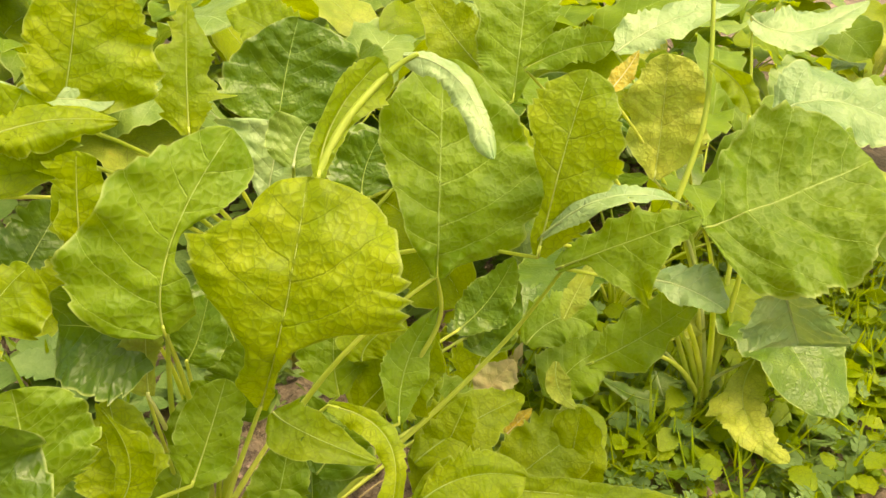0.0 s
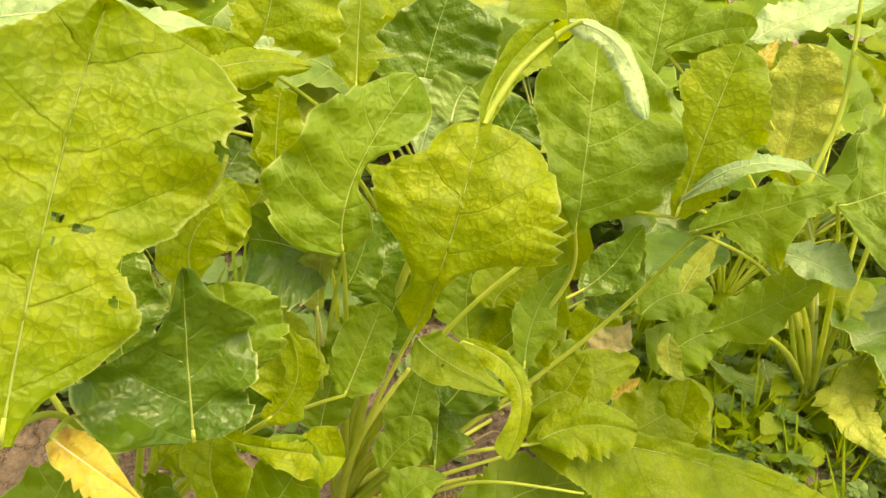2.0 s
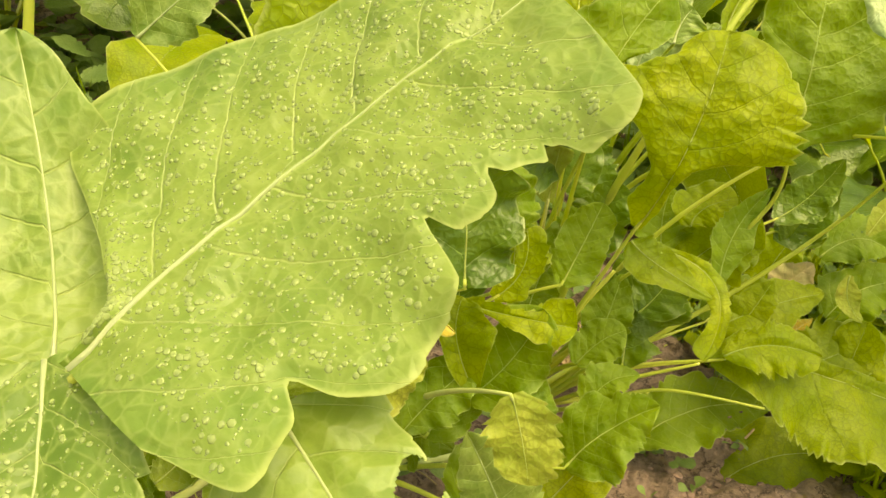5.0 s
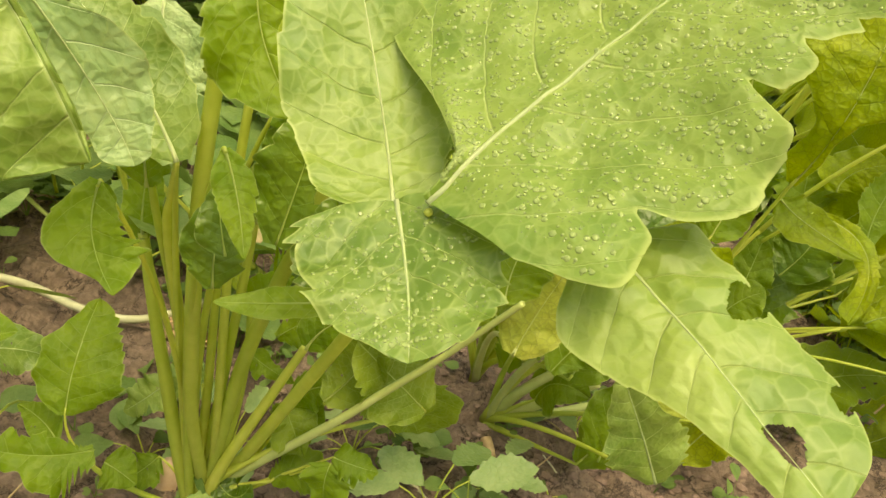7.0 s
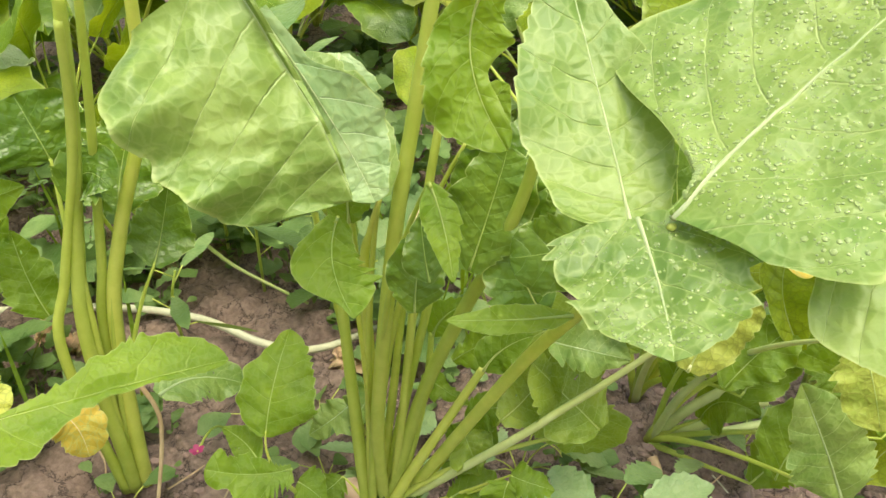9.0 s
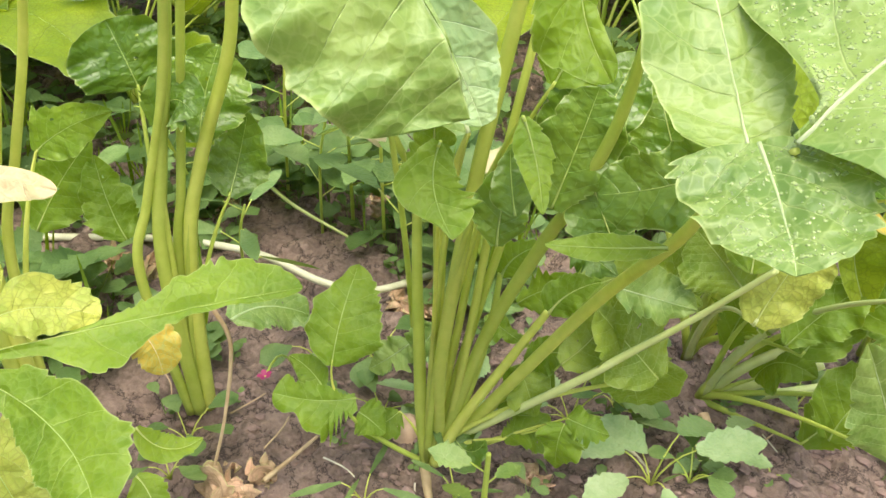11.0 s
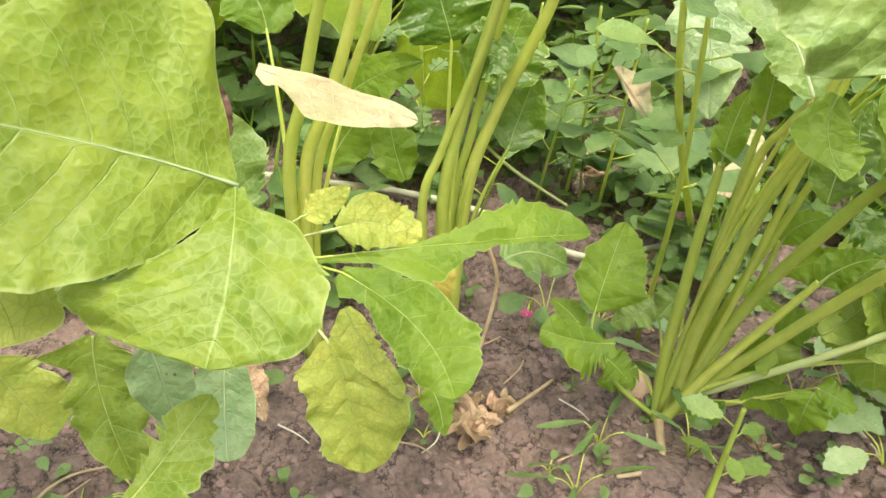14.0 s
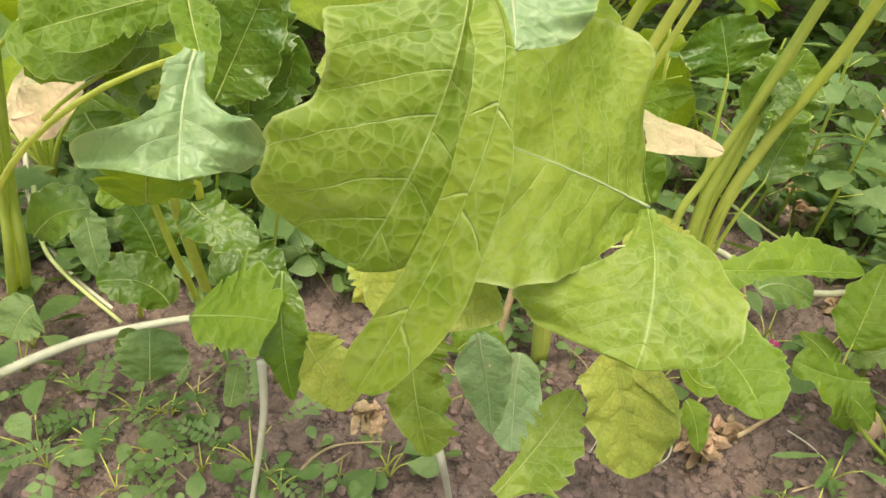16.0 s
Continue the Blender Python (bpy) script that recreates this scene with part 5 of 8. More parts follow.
blade(main_plant, (-0.3532, 0.0659, 0.4141), (-0.3397, 0.0539, 0.3983), (-0.3271, 0.0378, 0.3783), 0.0104, (0.39, -0.70, 0.59), "g", "ov", stalk=(-0.420, 0.116, 0.248))
blade(main_plant, (-0.2512, 0.0697, 0.4122), (-0.2774, 0.0698, 0.3932), (-0.3105, 0.0686, 0.3792), 0.0265, (-0.23, -0.87, 0.44), "d", edge=((0.16, 0.31, 0.48, 0.64, 0.80, 0.88, 0.87, 0.86, 0.84, 0.81, 0.78, 0.75, 0.65, 0.48, 0.20), (0.28, 1.00, 0.95, 0.89, 0.84, 0.79, 0.76, 0.74, 0.72, 0.69, 0.68, 0.68, 0.68, 0.51, 0.29)), wave=0.15, fold=0.15, veins=5)
blade(main_plant, (-0.2591, 0.0107, 0.3980), (-0.2812, -0.0078, 0.4016), (-0.3030, -0.0205, 0.4032), 0.0072, (-0.06, -0.46, 0.89), "g", "ov")
blade(main_plant, (-0.3418, 0.2198, 0.1755), (-0.3159, 0.2424, 0.1159), (-0.3025, 0.2789, 0.0310), 0.0509, (0.61, -0.78, -0.15), "m", edge=((0.08, 0.16, 0.25, 0.34, 0.42, 0.49, 0.56, 0.62, 0.68, 0.76, 1.00, 0.82, 0.65, 0.46, 0.21), (0.32, 0.45, 0.59, 0.74, 0.77, 0.73, 0.69, 0.65, 0.61, 0.54, 0.46, 0.39, 0.31, 0.22, 0.14)), stalk=(-0.379, 0.206, 0.099), teeth=0.039, wave=0.1, veins=5)
blade(main_plant, (-0.3707, 0.2370, 0.1639), (-0.3266, 0.2630, 0.1956), (-0.2700, 0.2803, 0.1730), 0.0283, (0.05, -0.66, 0.75), "m", "ov", teeth=0.1)
blade(main_plant, (-0.3631, 0.0630, 0.3321), (-0.3641, 0.0722, 0.3609), (-0.3617, 0.0871, 0.3938), 0.0161, (0.45, -0.71, 0.55), "d", "ov")
blade(main_plant, (-0.3264, 0.1455, 0.3325), (-0.3416, 0.1554, 0.3558), (-0.3580, 0.1670, 0.3819), 0.0251, (0.19, -0.85, 0.49), "d", "rd")
blade(main_plant, (-0.2944, 0.1813, 0.3504), (-0.3108, 0.1929, 0.3766), (-0.3242, 0.2065, 0.4028), 0.0286, (0.13, -0.89, 0.43), "d", "rd")
blade(main_plant, (-0.2378, 0.2074, 0.2520), (-0.2587, 0.2101, 0.2711), (-0.2782, 0.2110, 0.2870), 0.0276, (0.02, -0.82, 0.57), "m", "rd")
blade(main_plant, (-0.4114, 0.1880, 0.0681), (-0.3859, 0.1976, 0.0946), (-0.3735, 0.2106, 0.1176), 0.0225, (0.15, -0.60, 0.79), "g", "ov", stalk=(-0.442, 0.162, 0.041))
blade(main_plant, (-0.4376, 0.1531, 0.0468), (-0.4169, 0.1475, 0.0418), (-0.4049, 0.1540, 0.0575), 0.0203, (0.15, -0.45, 0.88), "d", "la")
blade(main_plant, (-0.3923, 0.1622, 0.0576), (-0.3688, 0.1810, 0.0619), (-0.3387, 0.1998, 0.0268), 0.0225, (0.00, -0.32, 0.95), "g", "la", stalk=(-0.435, 0.152, 0.035), teeth=0.12)

# small rosette and low leaves
blade(main_plant, (-0.5199, 0.0944, 0.1413), (-0.5251, 0.1192, 0.1733), (-0.5342, 0.1606, 0.1986), 0.0344, (0.33, -0.58, 0.75), "g", edge=((0.13, 0.35, 0.56, 0.67, 0.76, 0.75, 0.73, 0.71, 0.69, 0.62, 0.53, 0.44, 0.35, 0.25, 0.16), (0.15, 0.58, 0.70, 0.83, 0.95, 1.00, 0.96, 0.92, 0.88, 0.84, 0.75, 0.63, 0.51, 0.39, 0.17)), stalk=(-0.509, 0.103, 0.077), teeth=0.052, thick=0.0015, veins=5)
blade(main_plant, (-0.4941, 0.0892, 0.1210), (-0.5197, 0.0693, 0.1230), (-0.5510, 0.0549, 0.1285), 0.0240, (0.40, -0.51, 0.76), "g", edge=((0.43, 0.56, 0.70, 0.83, 0.97, 1.00, 0.98, 0.95, 0.93, 0.88, 0.80, 0.72, 0.64, 0.46, 0.27), (0.17, 0.20, 0.24, 0.28, 0.33, 0.40, 0.48, 0.55, 0.61, 0.64, 0.68, 0.71, 0.74, 0.66, 0.33)), stalk=(-0.504, 0.103, 0.073), teeth=0.130, thick=0.0015, wave=0.2, veins=4)
blade(main_plant, (-0.5238, 0.0858, 0.1192), (-0.5440, 0.0934, 0.1263), (-0.5672, 0.0960, 0.1297), 0.0127, (0.39, -0.49, 0.78), "g", "ov")
blade(main_plant, (-0.5069, 0.1082, 0.0810), (-0.4961, 0.1100, 0.0749), (-0.4815, 0.1108, 0.0648), 0.0190, (0.19, -0.31, 0.93), "g", "ov")
blade(low_plant, (-0.6568, -0.1066, 0.2443), (-0.5961, -0.0074, 0.2337), (-0.5294, 0.0816, 0.2263), 0.0335, (0.46, -0.23, 0.86), "g", edge=((0.04, 0.04, 0.04, 0.04, 0.09, 0.16, 0.23, 0.37, 0.60, 0.79, 0.96, 1.00, 0.99, 0.69, 0.27), (0.12, 0.18, 0.24, 0.31, 0.72, 0.99, 0.80, 0.50, 0.28, 0.20, 0.18, 0.18, 0.20, 0.21, 0.10)), stalk=(-0.776, -0.099, 0.162), thick=0.0016, teeth=0.065, wave=0.1, veins=5)
blade(low_plant, (-0.6195, -0.1142, 0.2534), (-0.5473, -0.1163, 0.2440), (-0.4955, -0.1398, 0.2299), 0.0338, (0.07, -0.46, 0.89), "g", edge=((0.13, 0.33, 0.55, 0.69, 0.73, 0.78, 0.84, 0.91, 0.96, 1.00, 0.99, 0.87, 0.72, 0.46, 0.30), (0.24, 0.52, 0.34, 0.31, 0.46, 0.57, 0.61, 0.66, 0.70, 0.66, 0.61, 0.56, 0.50, 0.36, 0.21)), stalk=(-0.776, -0.099, 0.162), thick=0.0016, teeth=0.046, wave=0.1, cup=-0.1, veins=4)
blade(low_plant, (-0.6268, -0.1272, 0.1947), (-0.6025, -0.1303, 0.1489), (-0.5786, -0.1428, 0.0973), 0.0408, (0.77, -0.45, 0.45), "y", edge=((0.10, 0.18, 0.26, 0.34, 0.43, 0.53, 0.67, 0.82, 0.97, 1.00, 0.99, 0.90, 0.80, 0.56, 0.34), (0.12, 0.44, 0.69, 0.77, 0.75, 0.73, 0.79, 0.87, 0.87, 0.81, 0.75, 0.68, 0.56, 0.38, 0.14)), stalk=(-0.776, -0.099, 0.162), thick=0.0016, teeth=0.065, wave=0.12, veins=5)
blade(low_plant, (-0.6670, -0.0735, 0.2493), (-0.6503, -0.0471, 0.2486), (-0.6223, -0.0249, 0.2352), 0.0224, (0.64, -0.39, 0.66), "y", edge=((0.19, 0.37, 0.56, 0.75, 0.84, 0.92, 1.00, 1.00, 0.98, 0.97, 0.95, 0.86, 0.76, 0.54, 0.31), (0.20, 0.59, 0.72, 0.79, 0.86, 0.92, 0.99, 0.95, 0.87, 0.79, 0.72, 0.64, 0.56, 0.39, 0.24)), stalk=(-0.776, -0.099, 0.162), thick=0.0016, teeth=0.065, wave=0.12, veins=4)
blade(low_plant, (-0.6925, -0.0829, 0.2552), (-0.6825, -0.0695, 0.2634), (-0.6718, -0.0516, 0.2764), 0.0150, (0.64, -0.26, 0.72), "y", "ov", stalk=(-0.776, -0.099, 0.162), thick=0.0016)
blade(low_plant, (-0.6826, -0.1393, 0.2673), (-0.6653, -0.1329, 0.2616), (-0.6462, -0.1279, 0.2530), 0.0161, (0.54, -0.08, 0.84), "g", "rd")
blade(low_plant, (-0.6777, 0.0268, 0.1666), (-0.6635, 0.0356, 0.1489), (-0.6521, 0.0320, 0.1187), 0.0204, (0.50, -0.34, 0.80), "o", "rd")
blade(low_plant, (-0.6111, 0.0799, 0.1614), (-0.6006, 0.1129, 0.1578), (-0.5778, 0.1400, 0.1380), 0.0241, (0.37, -0.39, 0.84), "w", "rd")
blade(low_plant, (-0.6994, -0.1052, 0.1823), (-0.6841, -0.0981, 0.1791), (-0.6702, -0.0891, 0.1792), 0.0125, (0.58, -0.19, 0.79), "g", "rd")
blade(low_plant, (-0.6121, -0.0305, 0.1352), (-0.5936, -0.0222, 0.1137), (-0.5787, 0.0009, 0.1124), 0.0135, (0.34, -0.18, 0.92), "g", "ov")
blade(low_plant, (-0.5885, -0.0563, 0.1212), (-0.5739, -0.0588, 0.1073), (-0.5602, -0.0676, 0.0864), 0.0150, (0.32, -0.14, 0.94), "g", "ov")
blade(back_left, (-0.7279, -0.0835, 0.3670), (-0.6812, -0.0508, 0.3487), (-0.6246, -0.0260, 0.3368), 0.0223, (0.51, -0.59, 0.62), "t", edge=((0.18, 0.23, 0.28, 0.33, 0.37, 0.41, 0.43, 0.39, 0.35, 0.34, 0.38, 0.41, 0.40, 0.29, 0.18), (0.20, 0.49, 0.30, 0.45, 0.74, 1.00, 0.98, 0.97, 0.95, 0.84, 0.71, 0.57, 0.45, 0.34, 0.23)), teeth=0.015, wave=0.1, fold=0.03, veins=5, label='dry straw-coloured leaf')

# broad leaves of the last stretch
blade(left_plant, (-0.5564, -0.2317, 0.4017), (-0.5784, -0.2795, 0.4332), (-0.6018, -0.3449, 0.4691), 0.0778, (0.89, -0.09, 0.45), "m", edge=((0.13, 0.24, 0.35, 0.47, 0.57, 0.62, 0.67, 0.73, 0.78, 0.82, 0.82, 0.81, 0.76, 0.66, 0.28), (0.06, 0.26, 0.45, 0.64, 0.90, 1.00, 0.99, 0.96, 0.92, 0.87, 0.74, 0.59, 0.45, 0.33, 0.12)), teeth=0.012, fold=0.08, thick=0.0026, veins=6, puff=0.6, wave=0.08, rib=RIB)
blade(left_plant, (-0.5548, -0.2342, 0.4028), (-0.5253, -0.2641, 0.3834), (-0.5085, -0.2935, 0.3599), 0.0683, (0.35, -0.35, 0.87), "m", edge=((0.06, 0.08, 0.13, 0.36, 0.45, 0.53, 0.59, 0.64, 0.67, 0.65, 0.63, 0.56, 0.48, 0.22, 0.09), (0.06, 0.10, 0.14, 0.18, 0.22, 0.35, 0.51, 0.65, 0.76, 0.88, 1.00, 0.99, 0.90, 0.81, 0.72)), teeth=0.033, thick=0.0007, puff=0.7, wave=0.08, cup=-0.08, veins=5, name="side_lobe")
blade(left_plant, (-0.5353, -0.3855, 0.5477), (-0.5265, -0.4069, 0.5115), (-0.5457, -0.4234, 0.4581), 0.0445, (0.74, -0.65, 0.19), "m", edge=((0.09, 0.10, 0.11, 0.14, 0.18, 0.22, 0.25, 0.29, 0.33, 0.34, 0.34, 0.33, 0.33, 0.30, 0.14), (0.11, 0.38, 0.68, 0.91, 0.88, 0.83, 0.78, 0.78, 0.79, 0.93, 1.00, 0.92, 0.92, 0.92, 0.44)), stalk=(-0.794, -0.309, 0.339), teeth=0.020, fold=0.05, thick=0.0009, puff=0.9, wave=0.06, veins=5)
blade(left_plant, (-0.5593, -0.3456, 0.5433), (-0.5477, -0.3531, 0.5308), (-0.5393, -0.3598, 0.5209), 0.0286, (0.59, -0.32, 0.74), "p", edge=((0.16, 0.48, 0.82, 1.00, 0.98, 0.97, 0.95, 0.94, 0.92, 0.89, 0.81, 0.73, 0.60, 0.35, 0.11), (0.16, 0.55, 0.88, 0.88, 0.87, 0.87, 0.86, 0.86, 0.86, 0.85, 0.82, 0.73, 0.65, 0.55, 0.27)), teeth=0.020, veins=5)
blade(left_plant, (-0.6186, -0.3199, 0.4020), (-0.6057, -0.3384, 0.3807), (-0.5981, -0.3678, 0.3636), 0.0430, (0.62, -0.31, 0.72), "y", edge=((0.10, 0.22, 0.34, 0.46, 0.59, 0.71, 0.84, 0.96, 1.00, 0.87, 0.68, 0.50, 0.40, 0.30, 0.21), (0.33, 0.41, 0.50, 0.58, 0.67, 0.75, 0.73, 0.71, 0.69, 0.67, 0.65, 0.63, 0.60, 0.52, 0.42)), teeth=0.020, wave=0.08, veins=4)
blade(left_plant, (-0.8134, -0.2968, 0.1822), (-0.7956, -0.2907, 0.1501), (-0.7724, -0.2821, 0.1166), 0.0303, (0.85, -0.18, 0.49), "y", edge=((0.14, 0.34, 0.54, 0.74, 0.82, 0.86, 0.89, 0.93, 0.96, 1.00, 0.98, 0.90, 0.82, 0.74, 0.33), (0.14, 0.28, 0.43, 0.54, 0.61, 0.67, 0.73, 0.77, 0.72, 0.66, 0.61, 0.55, 0.44, 0.33, 0.23)), teeth=0.052, wave=0.1, veins=4)
blade(left_plant, (-0.7203, -0.2526, 0.2290), (-0.7069, -0.2645, 0.1867), (-0.6815, -0.2697, 0.1287), 0.0266, (0.81, -0.44, 0.39), "m", edge=((0.18, 0.58, 1.00, 1.00, 0.96, 0.92, 0.88, 0.84, 0.80, 0.78, 0.75, 0.73, 0.70, 0.53, 0.36), (0.18, 0.59, 0.90, 0.92, 0.94, 0.96, 0.97, 0.95, 0.93, 0.91, 0.87, 0.71, 0.54, 0.37, 0.17)), teeth=0.143, wave=0.25, fold=0.2, veins=4)
blade(left_plant, (-0.5538, -0.3333, 0.2577), (-0.5527, -0.3009, 0.2767), (-0.5573, -0.2653, 0.2911), 0.0320, (0.43, -0.38, 0.82), "m", edge=((0.13, 0.14, 0.16, 0.18, 0.20, 0.27, 0.34, 0.41, 0.48, 0.51, 0.54, 0.46, 0.33, 0.21, 0.10), (0.13, 0.24, 0.35, 0.46, 0.60, 0.73, 0.87, 1.00, 0.99, 0.87, 0.76, 0.64, 0.49, 0.31, 0.11)), teeth=0.104, wave=0.15, veins=5)
blade(left_plant, (-0.6696, -0.1879, 0.1967), (-0.6578, -0.2027, 0.1626), (-0.6423, -0.2179, 0.1282), 0.0228, (0.76, -0.42, 0.49), "p", edge=((0.20, 0.52, 0.73, 0.80, 0.86, 0.93, 1.00, 0.99, 0.96, 0.94, 0.92, 0.90, 0.76, 0.62, 0.49), (0.21, 0.69, 0.81, 0.87, 0.94, 1.00, 1.00, 0.99, 0.98, 0.97, 0.87, 0.76, 0.64, 0.47, 0.25)), teeth=0.008, wave=0.05, veins=5)
blade(corner_plant, (-0.6818, -0.4069, 0.4889), (-0.6685, -0.4229, 0.4699), (-0.6507, -0.4364, 0.4488), 0.0353, (0.68, -0.23, 0.70), "p", edge=((0.12, 0.14, 0.17, 0.20, 0.24, 0.34, 0.44, 0.62, 0.81, 0.90, 0.95, 0.86, 0.70, 0.43, 0.20), (0.12, 0.20, 0.29, 0.29, 0.28, 0.27, 0.28, 0.33, 0.38, 0.43, 0.58, 1.00, 0.93, 0.84, 0.24)), stalk=(-0.959, -0.466, 0.295), wave=0.3, fold=0.2, teeth=0.065, veins=5)
blade(corner_plant, (-0.7211, -0.4281, 0.4026), (-0.7106, -0.4280, 0.4266), (-0.6965, -0.4275, 0.4471), 0.0245, (0.75, -0.21, 0.62), "g", "rd")
blade(corner_plant, (-0.7167, -0.3907, 0.5047), (-0.6958, -0.3994, 0.4913), (-0.6728, -0.4070, 0.4769), 0.0113, (0.92, -0.11, 0.37), "g", "ov")
blade(corner_plant, (-0.8631, -0.3890, 0.4169), (-0.8493, -0.3703, 0.4203), (-0.8343, -0.3502, 0.4238), 0.0197, (0.81, -0.25, 0.53), "g", "ov", stalk=(-1.031, -0.458, 0.250))
blade(corner_plant, (-0.8586, -0.4279, 0.4621), (-0.8395, -0.4145, 0.4546), (-0.8274, -0.3748, 0.4628), 0.0258, (0.81, -0.15, 0.57), "g", "rd", stalk=(-1.029, -0.472, 0.277))
blade(corner_plant, (-0.9418, -0.4335, 0.3699), (-0.9296, -0.4130, 0.3769), (-0.9217, -0.3837, 0.3969), 0.0197, (0.82, -0.14, 0.55), "t", "ov", teeth=0.015)
blade(corner_plant, (-0.7591, -0.4033, 0.2915), (-0.7327, -0.3851, 0.2985), (-0.7078, -0.3716, 0.3026), 0.0274, (0.49, -0.15, 0.86), "g", "rd", teeth=0.12)
blade(corner_plant, (-0.9157, -0.3951, 0.1155), (-0.9170, -0.3897, 0.1397), (-0.9278, -0.3808, 0.1600), 0.0296, (0.56, -0.09, 0.82), "h", "rd")
blade(corner_plant, (-0.7337, -0.3500, 0.3162), (-0.7149, -0.3656, 0.2809), (-0.7060, -0.3677, 0.2340), 0.0161, (0.56, -0.27, 0.78), "d", "ov")

# background stalks
cord("petiole", [(-0.792, -0.012, 0.000), (-0.790, -0.017, 0.217), (-0.772, -0.007, 0.306), (-0.744, -0.002, 0.400), (-0.700, -0.003, 0.485)], 0.0072, STALK, "", "", parent=back_left)
cord("petiole", [(-0.789, -0.006, 0.000), (-0.785, -0.003, 0.213), (-0.757, 0.013, 0.307), (-0.726, 0.021, 0.397), (-0.684, 0.018, 0.484)], 0.0072, STALK, "", "", parent=back_left)
cord("petiole", [(-0.792, 0.001, 0.000), (-0.790, 0.016, 0.204), (-0.762, 0.032, 0.298), (-0.725, 0.043, 0.392), (-0.684, 0.039, 0.481)], 0.0051, STALK, "", "", parent=back_left)
cord("petiole", [(-0.694, 0.092, 0.000), (-0.693, 0.089, 0.182), (-0.679, 0.097, 0.280), (-0.650, 0.101, 0.386), (-0.617, 0.090, 0.478)], 0.0072, STALK, "", "", parent=back_mid)
cord("petiole", [(-0.690, 0.101, 0.000), (-0.683, 0.112, 0.185), (-0.662, 0.125, 0.279), (-0.622, 0.137, 0.382), (-0.593, 0.124, 0.476)], 0.0072, STALK, "", "", parent=back_mid)
cord("petiole", [(-0.700, 0.086, 0.000), (-0.707, 0.074, 0.176), (-0.691, 0.086, 0.250), (-0.654, 0.098, 0.365), (-0.622, 0.089, 0.461)], 0.0051, STALK, "", "", parent=back_mid)
cord("petiole", [(-0.695, 0.100, 0.000), (-0.696, 0.109, 0.174), (-0.684, 0.117, 0.249), (-0.655, 0.120, 0.381), (-0.621, 0.108, 0.475)], 0.0051, STALK, "", "", parent=back_mid)
blade(back_left, (-0.8602, 0.0323, 0.3290), (-0.8781, 0.0347, 0.3628), (-0.8970, 0.0171, 0.3908), 0.0372, (0.81, -0.38, 0.45), "g", "rd", stalk=(-0.818, 0.007, 0.197))
blade(back_left, (-0.7888, 0.0651, 0.2789), (-0.7666, 0.0818, 0.2990), (-0.7314, 0.1033, 0.3149), 0.0240, (0.70, -0.47, 0.55), "g", "ov", stalk=(-0.791, 0.020, 0.167))
blade(back_mid, (-0.7103, 0.1186, 0.3341), (-0.7179, 0.1179, 0.3563), (-0.7317, 0.1188, 0.3852), 0.0412, (0.67, -0.56, 0.49), "d", "rd", stalk=(-0.700, 0.103, 0.200))
blade(back_mid, (-0.6630, 0.1284, 0.2925), (-0.6712, 0.1492, 0.3233), (-0.6663, 0.1699, 0.3612), 0.0331, (0.63, -0.64, 0.44), "d", "rd", stalk=(-0.682, 0.107, 0.175))
blade(back_mid, (-0.6627, 0.1489, 0.2303), (-0.6657, 0.1716, 0.2594), (-0.6578, 0.1822, 0.3004), 0.0280, (0.58, -0.63, 0.51), "d", "ov", stalk=(-0.682, 0.115, 0.138))
blade(back_mid, (-0.6738, 0.0973, 0.3157), (-0.6627, 0.1087, 0.3379), (-0.6436, 0.1120, 0.3272), 0.0222, (0.62, -0.57, 0.53), "d", "rd", stalk=(-0.687, 0.095, 0.189))

# bare stalks of the tall plant
cord("petiole", [(-0.453, 0.158, 0.012), (-0.438, 0.131, 0.149), (-0.402, 0.108, 0.335), (-0.382, 0.106, 0.432), (-0.365, 0.104, 0.511), (-0.354, 0.098, 0.552)], 0.0062, STALK, "", "", parent=main_plant, taper=0.5)
cord("petiole", [(-0.451, 0.160, 0.014), (-0.423, 0.144, 0.156), (-0.396, 0.136, 0.334), (-0.382, 0.147, 0.435), (-0.375, 0.156, 0.500), (-0.366, 0.150, 0.540)], 0.0038, STALK, "", "", parent=main_plant, taper=0.5)
cord("petiole", [(-0.445, 0.170, 0.021), (-0.330, 0.139, 0.241), (-0.263, 0.049, 0.377), (-0.240, 0.006, 0.440), (-0.218, -0.042, 0.479)], 0.0058, STALK, "", "", parent=main_plant, taper=0.2)
cord("petiole", [(-0.445, 0.162, 0.027), (-0.345, 0.169, 0.138), (-0.304, 0.178, 0.184), (-0.266, 0.181, 0.230), (-0.220, 0.177, 0.295)], 0.0040, STALK_PALE, "", "", parent=main_plant, taper=0.5)
cord("petiole", [(-0.460, 0.155, 0.014), (-0.441, 0.133, 0.199), (-0.424, 0.109, 0.318), (-0.408, 0.095, 0.358), (-0.3945, 0.0846, 0.387)], 0.0052, STALK, "", "", parent=main_plant, taper=0.3)
cord("petiole", [(-0.265, 0.362, -0.010), (-0.231, 0.353, 0.091), (-0.196, 0.351, 0.166)], 0.0065, STALK_PALE, "", "", parent=right_plant)
cord("petiole", [(-0.265, 0.362, -0.010), (-0.228, 0.349, 0.067), (-0.178, 0.356, 0.123)], 0.0065, STALK_PALE, "", "", parent=right_plant)
cord("petiole", [(-0.265, 0.362, -0.010), (-0.226, 0.362, 0.029), (-0.162, 0.383, 0.074)], 0.0065, STALK_PALE, "", "", parent=right_plant)
cord("petiole", [(-0.265, 0.362, -0.010), (-0.219, 0.369, 0.015), (-0.151, 0.410, 0.029)], 0.0065, STALK_PALE, "", "", parent=right_plant)
